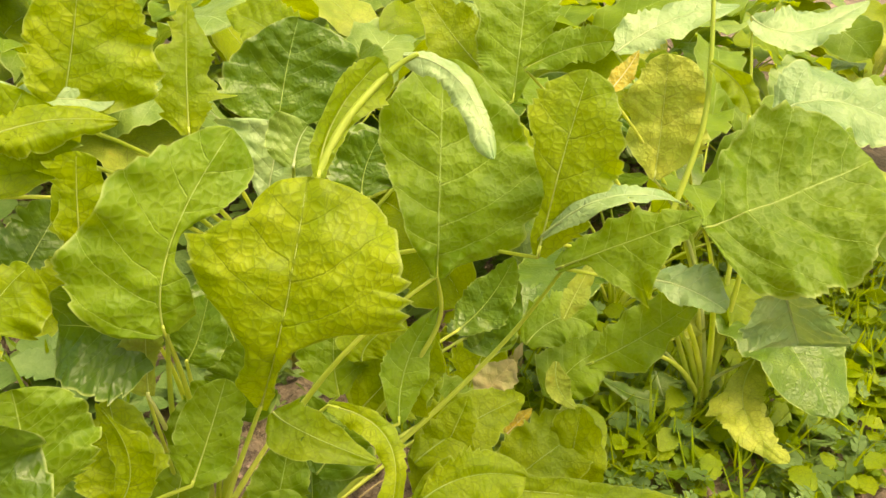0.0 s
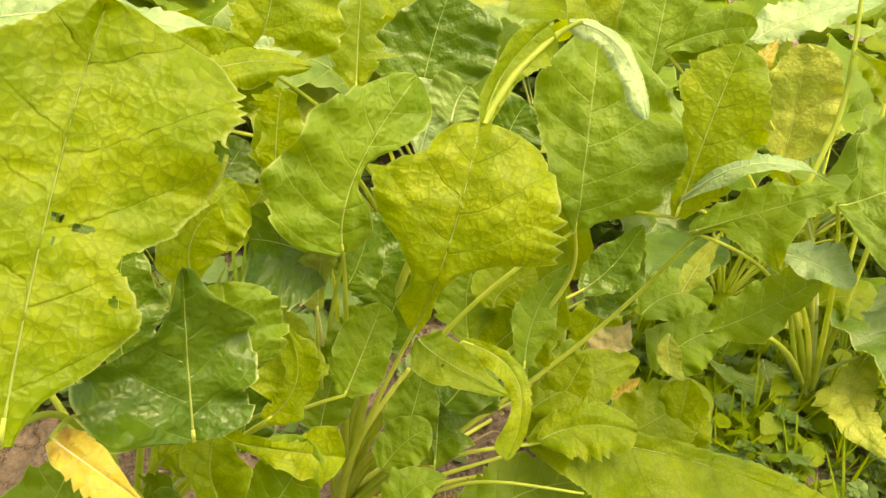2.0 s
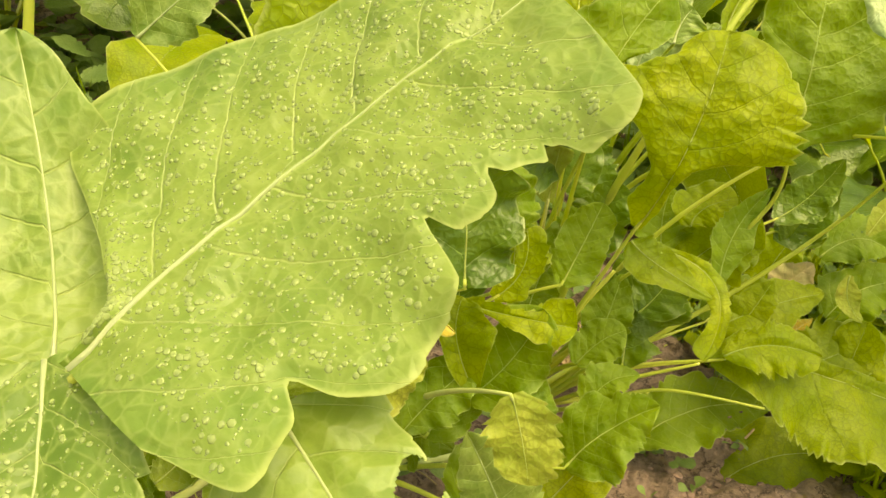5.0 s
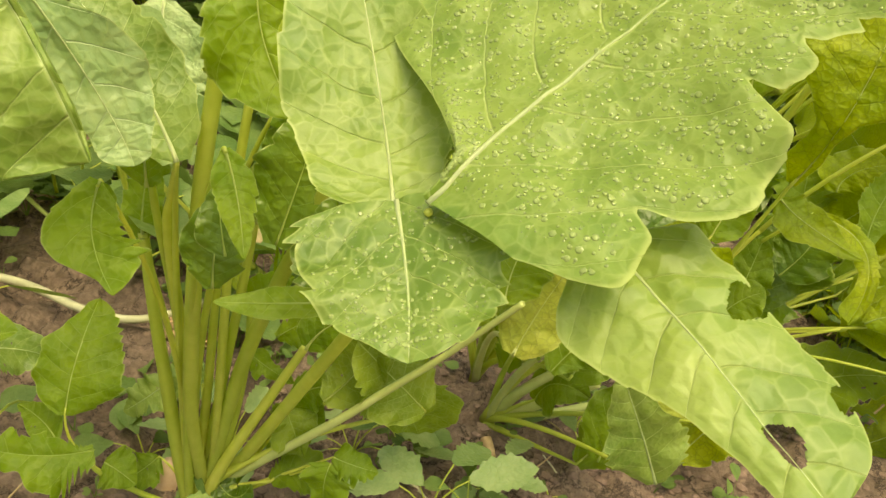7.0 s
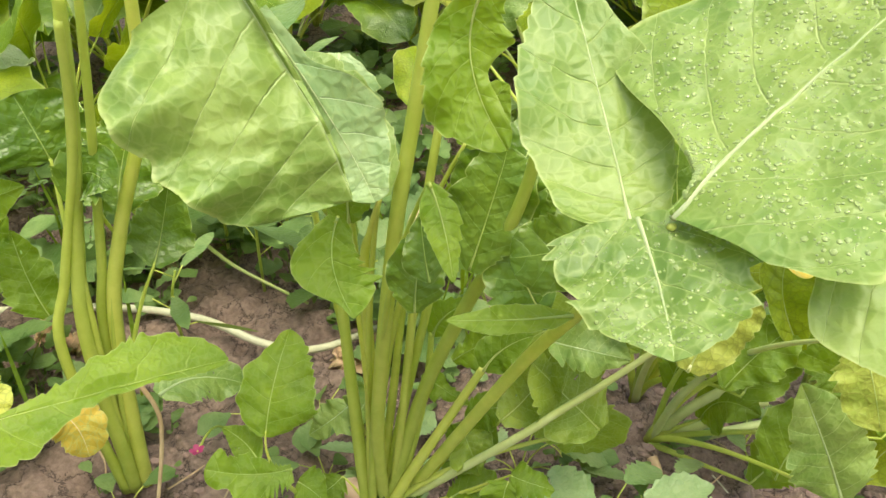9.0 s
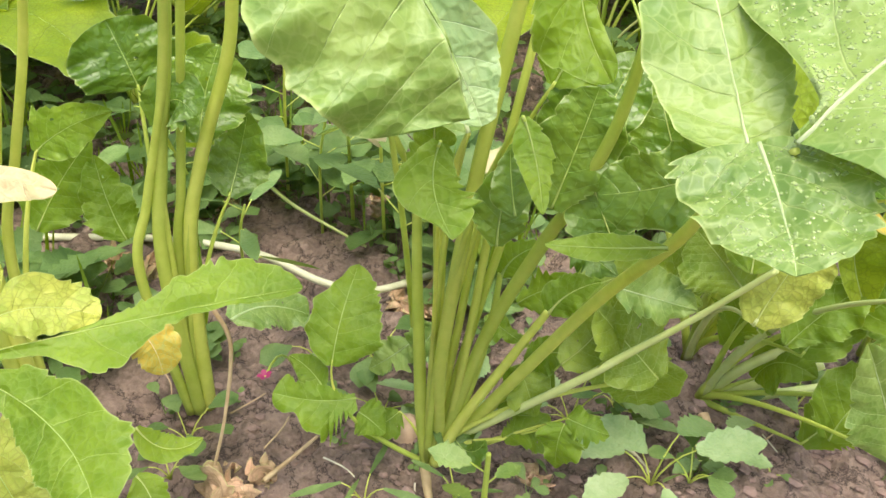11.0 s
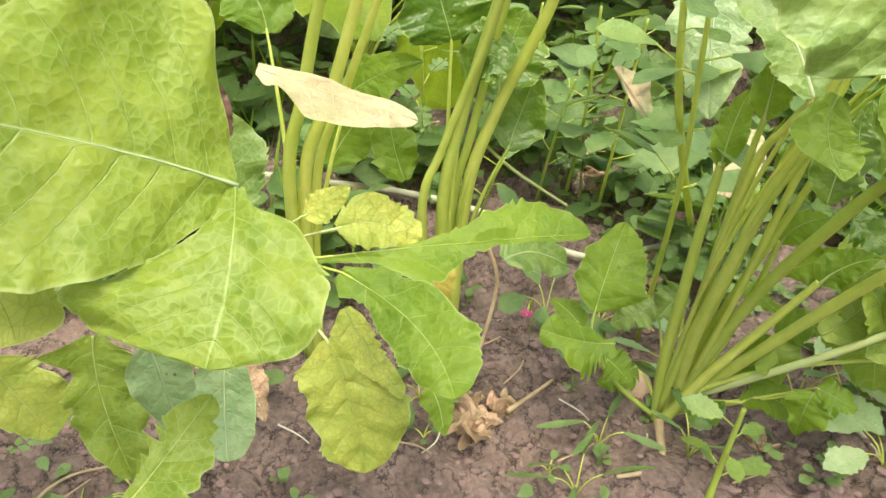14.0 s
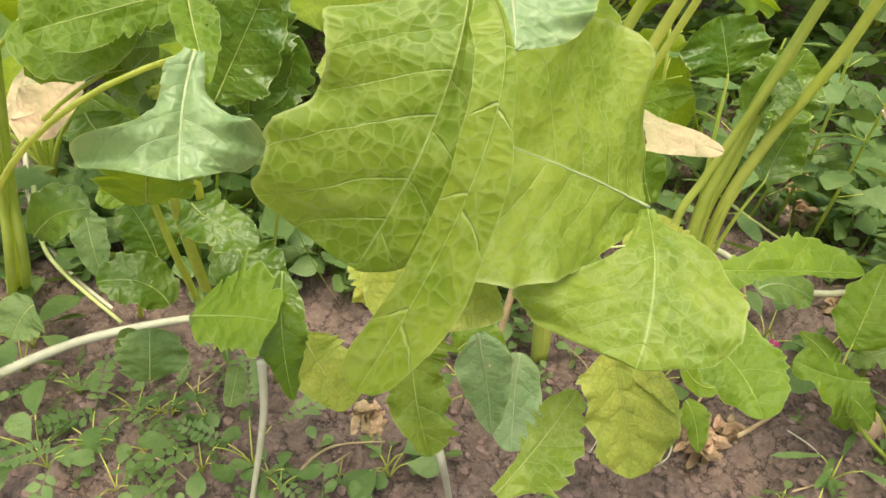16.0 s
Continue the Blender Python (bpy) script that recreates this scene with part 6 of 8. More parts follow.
blade(right_plant, (-0.2316, 0.3178, 0.1535), (-0.2186, 0.3139, 0.1735), (-0.1937, 0.2984, 0.1708), 0.0260, (-0.10, -0.67, 0.74), "g", "ov", stalk=(-0.248, 0.335, 0.092))
blade(right_plant, (-0.2158, 0.3583, 0.0514), (-0.1997, 0.3442, 0.0915), (-0.1662, 0.3377, 0.0928), 0.0283, (-0.12, -0.62, 0.77), "g", "ov", stalk=(-0.242, 0.350, 0.031))

# runners, dry stalks and other loose strands
cord("runner", [(-1.307, 0.126, 0.012), (-1.122, 0.192, 0.012), (-0.942, 0.287, 0.012), (-0.807, 0.313, 0.020), (-0.696, 0.307, 0.020), (-0.634, 0.336, 0.015), (-0.570, 0.450, 0.012)], 0.0055, CORD, "pale creeping runner lying across the soil", "runner", taper=0.8)
cord("runner", [(-0.888, 0.425, 0.050), (-0.811, 0.402, 0.040), (-0.697, 0.395, 0.020)], 0.003, STALK_PALE, "thin green runner leaning to the soil", "runner")
cord("runner", [(-1.115, -0.517, 0.030), (-1.102, -0.405, 0.040), (-1.071, -0.287, 0.030), (-1.057, -0.244, 0.010)], 0.006, CORD, "pale creeping runner lying on bare soil", "runner")
cord("runner", [(-1.355, -0.352, 0.100), (-1.273, -0.376, 0.050), (-1.129, -0.351, 0.020)], 0.0035, STALK_PALE, "thin pale runner drooping to the soil", "runner")
cord("dry_stalk", [(-0.830, -0.328, 0.158), (-0.821, -0.338, 0.105), (-0.820, -0.362, 0.012)], 0.0042, CORD, "pale bare stalk standing in the soil", "stalk")
cord("dry_stalk", [(-0.681, -0.262, 0.134), (-0.675, -0.260, 0.112), (-0.697, -0.228, 0.012)], 0.0042, CORD, "broken pale stalk standing in the soil", "stalk")
cord("dry_stalk", [(-0.628, 0.078, 0.168), (-0.617, 0.079, 0.131), (-0.617, 0.058, 0.066), (-0.622, 0.036, 0.011)], 0.0022, STRAW, "dry straw-coloured stalk standing in the soil", "stalk")
cord("dry_stalk", [(-0.761, -0.095, 0.172), (-0.761, -0.110, 0.120), (-0.764, -0.117, 0.088), (-0.811, -0.098, 0.012)], 0.004, STRAW, "dry hanging leaf stalk", "stalk")
cord("root", [(-0.452, 0.128, 0.020), (-0.442, 0.115, 0.012), (-0.432, 0.100, 0.006), (-0.437, 0.075, 0.006), (-0.454, 0.055, 0.004)], 0.005, STRAW, "bare pale root at the foot of the plant", "root", taper=0.35)
cord("root", [(-0.250, 0.319, 0.020), (-0.238, 0.300, 0.012), (-0.247, 0.277, 0.004)], 0.006, STRAW, "short pale root at the foot of the plant", "root", taper=0.4)
cord("root", [(-0.243, 0.317, 0.010), (-0.230, 0.272, 0.012), (-0.215, 0.227, 0.004)], 0.0032, CORD, "thin pale root on the soil", "root", taper=0.4)
cord("dry_stalk", [(-0.329, 0.245, 0.030), (-0.298, 0.244, 0.015), (-0.275, 0.232, 0.010)], 0.004, CORD, "pale fallen stalk lying on the soil", "stalk")
cord("dry_stalk", [(-0.574, 0.049, 0.012), (-0.568, 0.085, 0.012), (-0.564, 0.115, 0.012)], 0.0026, STRAW, "dry twig lying on the soil", "twig")
tall_weed([(-0.379, 0.087, 0.000), (-0.380, 0.101, 0.044), (-0.377, 0.100, 0.110)], 0.0035, 5, 0.04, "toothed", "pale green weed beside the radish", WAXY)
tall_weed([(-0.539, 0.259, 0.012), (-0.500, 0.179, 0.229), (-0.492, 0.145, 0.372), (-0.491, 0.136, 0.413)], 0.003, 14, 0.055, "round", "upright leafy weed between the stalks", None)
tall_weed([(-0.771, 0.470, 0.012), (-0.720, 0.404, 0.162), (-0.708, 0.386, 0.303)], 0.0028, 9, 0.06, "round", "slender upright weed with rounded leaves", None)
tall_weed([(-0.797, 0.433, 0.012), (-0.740, 0.372, 0.139), (-0.723, 0.374, 0.214)], 0.0022, 8, 0.06, "round", "slender upright weed with rounded leaves", None)
tall_weed([(-0.897, 0.484, 0.012), (-0.814, 0.405, 0.182), (-0.790, 0.393, 0.287)], 0.0025, 9, 0.06, "round", "slender upright weed with rounded leaves", None)
tall_weed([(-0.710, 0.456, 0.012), (-0.662, 0.387, 0.183), (-0.639, 0.363, 0.310)], 0.0025, 9, 0.06, "toothed", "slender upright weed with toothed leaves", None)
tall_weed([(-0.568, 0.456, 0.012), (-0.527, 0.215, 0.287), (-0.528, 0.173, 0.420)], 0.0045, 7, 0.05, "round", "stout pale weed with broad leaves", WAXY)
tall_weed([(-0.997, 0.415, 0.012), (-0.865, 0.258, 0.204), (-0.865, 0.253, 0.320)], 0.0028, 9, 0.05, "fern", "slender upright weed with feathery leaves", None)
tall_weed([(-1.037, 0.253, 0.012), (-0.941, 0.190, 0.129), (-0.930, 0.186, 0.184)], 0.0025, 7, 0.06, "round", "leafy weed behind the withered leaf", None)
tall_weed([(-0.808, 0.290, 0.012), (-0.731, 0.219, 0.124), (-0.719, 0.221, 0.168)], 0.002, 5, 0.06, "long", "narrow-leaved weed beside the stalks", None)
cord("straw", [(-0.601, 0.081, 0.008), (-0.599, 0.104, 0.012), (-0.606, 0.124, 0.008)], 0.0011, STRAW, "dry straw bit lying on the soil", "straw", group='straw bits on the soil')
cord("straw", [(-0.504, 0.032, 0.008), (-0.492, 0.054, 0.012), (-0.489, 0.072, 0.008)], 0.0011, STRAW, "dry straw bit lying on the soil", "straw", group='straw bits on the soil')
cord("straw", [(-0.635, -0.048, 0.008), (-0.612, -0.041, 0.012), (-0.598, -0.037, 0.008)], 0.0011, STRAW, "dry straw bit lying on the soil", "straw", group='straw bits on the soil')
cord("straw", [(-0.210, 0.289, 0.008), (-0.195, 0.315, 0.012), (-0.185, 0.340, 0.008)], 0.0011, STRAW, "dry straw bit lying on the soil", "straw", group='straw bits on the soil')
cord("straw", [(-0.773, 0.023, 0.008), (-0.743, 0.013, 0.012), (-0.723, -0.000, 0.008)], 0.0011, STRAW, "dry straw bit lying on the soil", "straw", group='straw bits on the soil')
cord("straw", [(-0.310, 0.191, 0.008), (-0.298, 0.210, 0.012), (-0.291, 0.227, 0.008)], 0.0011, STRAW, "dry straw bit lying on the soil", "straw", group='straw bits on the soil')
cord("straw", [(-0.768, 0.112, 0.008), (-0.737, 0.097, 0.012), (-0.719, 0.079, 0.008)], 0.0011, STRAW, "dry straw bit lying on the soil", "straw", group='straw bits on the soil')
cord("straw", [(-0.369, 0.114, 0.008), (-0.358, 0.128, 0.012), (-0.354, 0.139, 0.008)], 0.0011, STRAW, "dry straw bit lying on the soil", "straw", group='straw bits on the soil')
cord("straw", [(-0.224, 0.379, 0.008), (-0.199, 0.376, 0.012), (-0.180, 0.370, 0.008)], 0.0011, STRAW, "dry straw bit lying on the soil", "straw", group='straw bits on the soil')
cord("straw", [(-0.659, 0.099, 0.008), (-0.648, 0.120, 0.012), (-0.647, 0.138, 0.008)], 0.0011, STRAW, "dry straw bit lying on the soil", "straw", group='straw bits on the soil')
cord("straw", [(-0.945, -0.412, 0.008), (-0.910, -0.400, 0.012), (-0.885, -0.394, 0.008)], 0.0011, STRAW, "dry straw bit lying on the soil", "straw", group='straw bits on the soil')
cord("straw", [(-0.813, -0.310, 0.008), (-0.809, -0.281, 0.012), (-0.813, -0.257, 0.008)], 0.0011, STRAW, "dry straw bit lying on the soil", "straw", group='straw bits on the soil')
cord("straw", [(-1.055, -0.498, 0.008), (-1.056, -0.476, 0.012), (-1.065, -0.462, 0.008)], 0.0011, STRAW, "dry straw bit lying on the soil", "straw", group='straw bits on the soil')
cord("straw", [(-0.991, -0.335, 0.008), (-0.994, -0.308, 0.012), (-1.007, -0.286, 0.008)], 0.0011, STRAW, "dry straw bit lying on the soil", "straw", group='straw bits on the soil')
cord("straw", [(-0.973, -0.467, 0.008), (-0.970, -0.444, 0.012), (-0.976, -0.427, 0.008)], 0.0011, STRAW, "dry straw bit lying on the soil", "straw", group='straw bits on the soil')

# withered leaves, bulb and small flower
crumpled((-0.598, 0.028, 0.000), 0.027, "heap of crumpled withered leaf on the soil")
crumpled((-0.587, 0.060, 0.000), 0.017, "crumpled withered leaf on the soil")
blade(low_plant, (-0.7657, -0.1165, 0.0902), (-0.7434, -0.1220, 0.0666), (-0.7238, -0.1268, 0.0376), 0.0159, (0.69, -0.05, 0.72), "b", "ov", teeth=0.02, fold=0.3, wave=0.3, label='withered hanging leaf tip')
crumpled((-0.368, 0.180, 0.000), 0.018, "yellow withered leaf scrap on the soil")
crumpled((-0.932, 0.205, 0.000), 0.02, "withered leaf scrap beside the stalks")
crumpled((-0.575, 0.352, 0.000), 0.026, "withered leaf scrap behind the stalks")
crumpled((-0.823, 0.584, 0.000), 0.03, "withered leaf scrap among weeds")
crumpled((-0.778, 0.555, 0.000), 0.034, "tan withered leaf among weeds")
crumpled((-0.735, 0.502, 0.000), 0.030, "tan withered leaf scrap among weeds")
crumpled((-0.612, 0.335, 0.000), 0.022, "orange withered leaf scrap behind the stalks")
crumpled((-0.906, 0.225, 0.000), 0.022, "pinkish withered leaf scrap beside the stalks")
crumpled((-0.950, 0.411, 0.000), 0.024, "tan withered leaf scrap among weeds")
crumpled((-0.839, -0.214, 0.000), 0.026, "withered leaf scrap on the soil")
bulb((-0.505, 0.184, 0.000), 0.013, "small tan bulb at the foot of the plant")
flower((-0.579, 0.076, 0.115), (-0.628, 0.171, 0.000), "tiny pink weed flower")

# weeds that stand singly
weed(-0.677, 0.058, 6, 0.03, "round", "small weed with rounded green leaves in the soil")
weed(-0.659, 0.016, 5, 0.028, "round", "small weed with rounded green leaves in the soil")
weed(-0.535, 0.182, 5, 0.03, "round", "small weed with rounded green leaves in the soil")
weed(-0.239, 0.223, 5, 0.026, "round", "small weed with rounded green leaves in the soil")
weed(-0.173, 0.393, 4, 0.03, "round", "small weed with rounded green leaves in the soil")
weed(-0.161, 0.348, 3, 0.02, "round", "small weed with rounded green leaves in the soil")
weed(-0.177, 0.287, 3, 0.014, "round", "small weed with rounded green leaves in the soil")
weed(-0.635, 0.211, 5, 0.03, "round", "small weed with rounded green leaves in the soil")
weed(-0.803, -0.113, 4, 0.04, "round", "small weed with rounded green leaves in the soil")
weed(-0.749, 0.135, 4, 0.02, "round", "small weed with rounded green leaves in the soil")
weed(-0.583, 0.246, 7, 0.03, "round", "small weed with rounded green leaves in the soil")
weed(-0.325, 0.283, 6, 0.03, "round", "small weed with rounded green leaves in the soil")
weed(-0.269, 0.211, 6, 0.05, "toothed", "low weed with toothed pale green leaves")
weed(-0.227, 0.262, 5, 0.035, "toothed", "low weed with toothed pale green leaves")
weed(-0.476, 0.231, 6, 0.045, "toothed", "low weed with toothed pale green leaves")
weed(-0.363, 0.258, 6, 0.045, "toothed", "low weed with toothed pale green leaves")
weed(-0.488, 0.081, 4, 0.028, "long", "low weed with long narrow leaves")
weed(-0.413, 0.115, 4, 0.026, "long", "low weed with long narrow leaves")
weed(-0.478, 0.025, 5, 0.03, "long", "low weed with long narrow leaves")
weed(-0.987, -0.364, 6, 0.026, "fern", "feathery low weed with divided leaves")
weed(-1.076, -0.424, 6, 0.03, "fern", "feathery low weed with divided leaves")
weed(-0.990, -0.487, 4, 0.035, "round", "small weed with rounded green leaves in the soil")
weed(-0.937, -0.445, 4, 0.03, "round", "small weed with rounded green leaves in the soil")
weed(-0.834, -0.335, 5, 0.02, "round", "small weed with rounded green leaves in the soil")
weed(-0.809, -0.274, 4, 0.015, "round", "small weed with rounded green leaves in the soil")
weed(-0.777, -0.237, 5, 0.03, "round", "small weed with rounded green leaves in the soil")
weed(-1.151, -0.458, 5, 0.05, "round", "small weed with rounded green leaves in the soil")
weed(-1.331, -0.313, 4, 0.05, "round", "small weed with rounded green leaves in the soil")
weed(-1.246, -0.434, 5, 0.04, "round", "small weed with rounded green leaves in the soil")
weed(-0.816, -0.334, 4, 0.02, "round", "small weed with rounded green leaves in the soil")

# leaves that close the crowd
blade(main_plant, (-0.3543, 0.0979, 0.5519), (-0.3598, 0.0987, 0.5759), (-0.3590, 0.0873, 0.5967), 0.0219, (0.41, -0.84, 0.34), "g", "rd")
blade(main_plant, (-0.3632, 0.1303, 0.4057), (-0.3542, 0.1373, 0.4254), (-0.3419, 0.1436, 0.4419), 0.0193, (0.23, -0.77, 0.60), "g", "ov", stalk=(-0.424, 0.140, 0.243))
blade(main_plant, (-0.3356, 0.1288, 0.3842), (-0.3299, 0.1451, 0.4005), (-0.3261, 0.1647, 0.4221), 0.0198, (0.23, -0.85, 0.47), "d", "rd")
blade(main_plant, (-0.3540, 0.1211, 0.3530), (-0.3530, 0.1293, 0.3798), (-0.3527, 0.1385, 0.4084), 0.0185, (0.28, -0.82, 0.51), "d", "rd")
blade(main_plant, (-0.3431, 0.0928, 0.3477), (-0.3366, 0.1089, 0.3851), (-0.3317, 0.1196, 0.4159), 0.0220, (0.31, -0.77, 0.56), "d", "rd")
blade(main_plant, (-0.3022, 0.1063, 0.3191), (-0.3170, 0.1054, 0.3472), (-0.3282, 0.1055, 0.3743), 0.0225, (0.23, -0.67, 0.70), "d", "ov")
blade(main_plant, (-0.3506, 0.0579, 0.3594), (-0.3573, 0.0653, 0.3748), (-0.3626, 0.0734, 0.3901), 0.0120, (0.35, -0.64, 0.68), "d", "ov")
blade(main_plant, (-0.2816, 0.2067, 0.1467), (-0.3095, 0.2006, 0.1766), (-0.3364, 0.1945, 0.2057), 0.0306, (0.11, -0.52, 0.84), "m", "rd", stalk=(-0.393, 0.169, 0.088))
blade(right_plant, (-0.1595, 0.2948, 0.1956), (-0.1341, 0.3023, 0.2341), (-0.1177, 0.3129, 0.2806), 0.0301, (-0.08, -0.69, 0.72), "g", "rd", stalk=(-0.220, 0.326, 0.117))
blade(right_plant, (-0.0703, 0.3479, 0.0968), (-0.0441, 0.3588, 0.1401), (-0.0081, 0.3664, 0.1751), 0.0389, (-0.21, -0.57, 0.79), "g", "ov", stalk=(-0.186, 0.346, 0.058))
blade(right_plant, (-0.1009, 0.2436, 0.1152), (-0.1247, 0.2410, 0.1668), (-0.1515, 0.2375, 0.2193), 0.0311, (-0.16, -0.55, 0.82), "w", "ov", stalk=(-0.198, 0.307, 0.069))
blade(right_plant, (-0.1264, 0.2138, 0.2812), (-0.1135, 0.2035, 0.2568), (-0.1038, 0.1915, 0.2324), 0.0251, (-0.18, -0.67, 0.72), "y", "rd", stalk=(-0.208, 0.295, 0.169))
blade(star_plant, (0.0613, 0.6240, 0.0971), (0.0928, 0.6301, 0.1285), (0.1231, 0.6153, 0.1227), 0.0361, (-0.18, -0.52, 0.83), "g", "rd", stalk=(-0.052, 0.549, 0.058))
blade(star_plant, (0.0754, 0.5693, 0.2653), (0.1026, 0.5838, 0.2912), (0.1190, 0.5849, 0.3342), 0.0232, (-0.21, -0.74, 0.64), "d", "ov", stalk=(-0.047, 0.528, 0.159))
blade(star_plant, (-0.0656, 0.4444, 0.1644), (-0.0601, 0.4587, 0.1900), (-0.0558, 0.4777, 0.2238), 0.0260, (0.03, -0.68, 0.73), "g", "ov", stalk=(-0.100, 0.481, 0.099))
blade(star_plant, (0.0860, 0.5924, 0.2424), (0.1107, 0.5985, 0.2585), (0.1196, 0.6027, 0.3104), 0.0258, (-0.16, -0.77, 0.62), "d", "rd", stalk=(-0.043, 0.537, 0.145))
blade(star_plant, (-0.0214, 0.5253, 0.2247), (-0.0286, 0.5435, 0.2574), (-0.0257, 0.5568, 0.2827), 0.0283, (0.03, -0.68, 0.73), "g", "rd", stalk=(-0.084, 0.512, 0.135))
blade(star_plant, (0.0270, 0.5343, 0.2081), (0.0434, 0.5416, 0.2459), (0.0547, 0.5486, 0.2824), 0.0240, (-0.07, -0.67, 0.74), "l", "ov", stalk=(-0.065, 0.515, 0.125))
blade(star_plant, (0.1403, 0.5802, 0.0598), (0.1832, 0.5972, 0.0995), (0.2493, 0.6287, 0.1281), 0.0401, (-0.22, -0.51, 0.83), "l", "rd", stalk=(-0.022, 0.532, 0.036))
blade(star_plant, (0.0529, 0.5109, 0.1268), (0.0749, 0.5313, 0.1688), (0.0919, 0.5518, 0.2103), 0.0301, (-0.11, -0.60, 0.79), "l", "ov", stalk=(-0.055, 0.506, 0.076))
blade(front_plant, (-0.1094, 0.3900, 0.2534), (-0.1005, 0.4055, 0.2838), (-0.0918, 0.4227, 0.3176), 0.0223, (0.16, -0.60, 0.79), "g", "rd", stalk=(-0.221, 0.399, 0.152))
blade(front_plant, (-0.1865, 0.2905, 0.1479), (-0.1764, 0.3099, 0.1795), (-0.1748, 0.3279, 0.2100), 0.0301, (0.13, -0.53, 0.84), "g", "rd", stalk=(-0.250, 0.361, 0.089))
blade(front_plant, (-0.2252, 0.2138, 0.2210), (-0.2147, 0.2340, 0.2540), (-0.2028, 0.2508, 0.2808), 0.0286, (0.20, -0.45, 0.87), "y", "rd", stalk=(-0.265, 0.332, 0.133))
blade(star_plant, (-0.1252, 0.4540, 0.3060), (-0.1184, 0.4611, 0.3206), (-0.1127, 0.4757, 0.3490), 0.0197, (0.18, -0.67, 0.72), "d", "rd", stalk=(-0.123, 0.485, 0.184))
blade(front_plant, (-0.4972, 0.4203, 0.3749), (-0.4652, 0.4439, 0.4105), (-0.4331, 0.4676, 0.4461), 0.0333, (0.48, -0.58, 0.66), "w", "ov", stalk=(-0.368, 0.411, 0.225))
blade(front_plant, (-0.4900, 0.5784, 0.3857), (-0.5204, 0.5844, 0.4005), (-0.5582, 0.5948, 0.4236), 0.0322, (0.49, -0.68, 0.55), "g", "ov", stalk=(-0.365, 0.471, 0.231))
blade(left_plant, (-0.6985, -0.2277, 0.2023), (-0.6896, -0.2124, 0.2095), (-0.6690, -0.2026, 0.1991), 0.0193, (0.45, -0.30, 0.84), "g", "ov")
blade(low_plant, (-0.7434, -0.1099, 0.2547), (-0.7549, -0.1002, 0.2930), (-0.7691, -0.1032, 0.3295), 0.0279, (0.84, -0.43, 0.33), "w", edge=((0.16, 0.41, 0.66, 0.67, 0.68, 0.68, 0.68, 0.69, 0.70, 0.72, 0.74, 0.75, 0.77, 0.78, 0.35), (0.18, 0.67, 0.77, 0.86, 0.95, 1.00, 0.96, 0.92, 0.88, 0.84, 0.74, 0.62, 0.50, 0.36, 0.19)), teeth=0.052, wave=0.12, veins=4)
blade(left_plant, (-0.5834, -0.2179, 0.4427), (-0.5797, -0.2185, 0.4299), (-0.5745, -0.2191, 0.4160), 0.0045, (0.69, -0.43, 0.58), "r", "rd", wave=0.4, fold=0.4, thick=0.0006, label='small withered reddish-brown leaf tip')
blade(back_mid, (-0.6129, 0.2493, 0.2973), (-0.5961, 0.2557, 0.2773), (-0.5772, 0.2649, 0.2505), 0.0194, (0.67, -0.68, 0.29), "t", edge=((0.21, 0.31, 0.41, 0.52, 0.62, 0.72, 0.83, 0.93, 1.00, 0.90, 0.80, 0.70, 0.61, 0.51, 0.41), (0.08, 0.08, 0.08, 0.08, 0.08, 0.12, 0.17, 0.21, 0.26, 0.30, 0.34, 0.34, 0.27, 0.21, 0.15)), teeth=0.039, wave=0.2, veins=4)
blade(back_mid, (-0.5065, 0.3311, 0.1578), (-0.5058, 0.3650, 0.1933), (-0.4940, 0.3859, 0.2035), 0.0243, (0.11, -0.80, 0.59), "t", "rd", teeth=0.015)
blade(back_mid, (-0.5382, 0.2733, 0.3954), (-0.5236, 0.2444, 0.3497), (-0.4995, 0.2129, 0.2917), 0.0376, (0.26, -0.81, 0.52), "p", "ov")

# more leaves low in the crowd
blade(star_plant, (-0.0023, 0.4594, 0.0405), (0.0551, 0.4939, 0.0782), (0.1264, 0.5129, 0.0880), 0.0429, (-0.27, -0.50, 0.82), "g", "ov")
blade(star_plant, (0.0964, 0.4890, -0.0344), (0.1558, 0.5286, 0.0107), (0.2506, 0.5505, 0.0184), 0.0487, (-0.35, -0.40, 0.85), "l", "ov", stalk=(-0.039, 0.498, -0.014))
blade(star_plant, (0.0473, 0.5200, 0.1585), (0.0953, 0.5453, 0.1845), (0.1460, 0.5651, 0.2012), 0.0335, (-0.32, -0.65, 0.69), "l", "ov")
blade(right_plant, (-0.1617, 0.3089, 0.0377), (-0.1330, 0.3243, 0.0911), (-0.1151, 0.3357, 0.1412), 0.0292, (-0.06, -0.50, 0.87), "g", "ov", stalk=(-0.221, 0.331, 0.023))
blade(star_plant, (0.2091, 0.7010, 0.0922), (0.2429, 0.7227, 0.1310), (0.2934, 0.7324, 0.1486), 0.0395, (-0.30, -0.61, 0.73), "g", "ov")
blade(star_plant, (0.1047, 0.6448, 0.1344), (0.1205, 0.6615, 0.1847), (0.1354, 0.6633, 0.2288), 0.0301, (-0.20, -0.70, 0.68), "l", "ov", stalk=(-0.036, 0.557, 0.081))
blade(star_plant, (0.1645, 0.6726, 0.1843), (0.1974, 0.6868, 0.2097), (0.2352, 0.6832, 0.2035), 0.0292, (-0.28, -0.65, 0.71), "g", "rd")
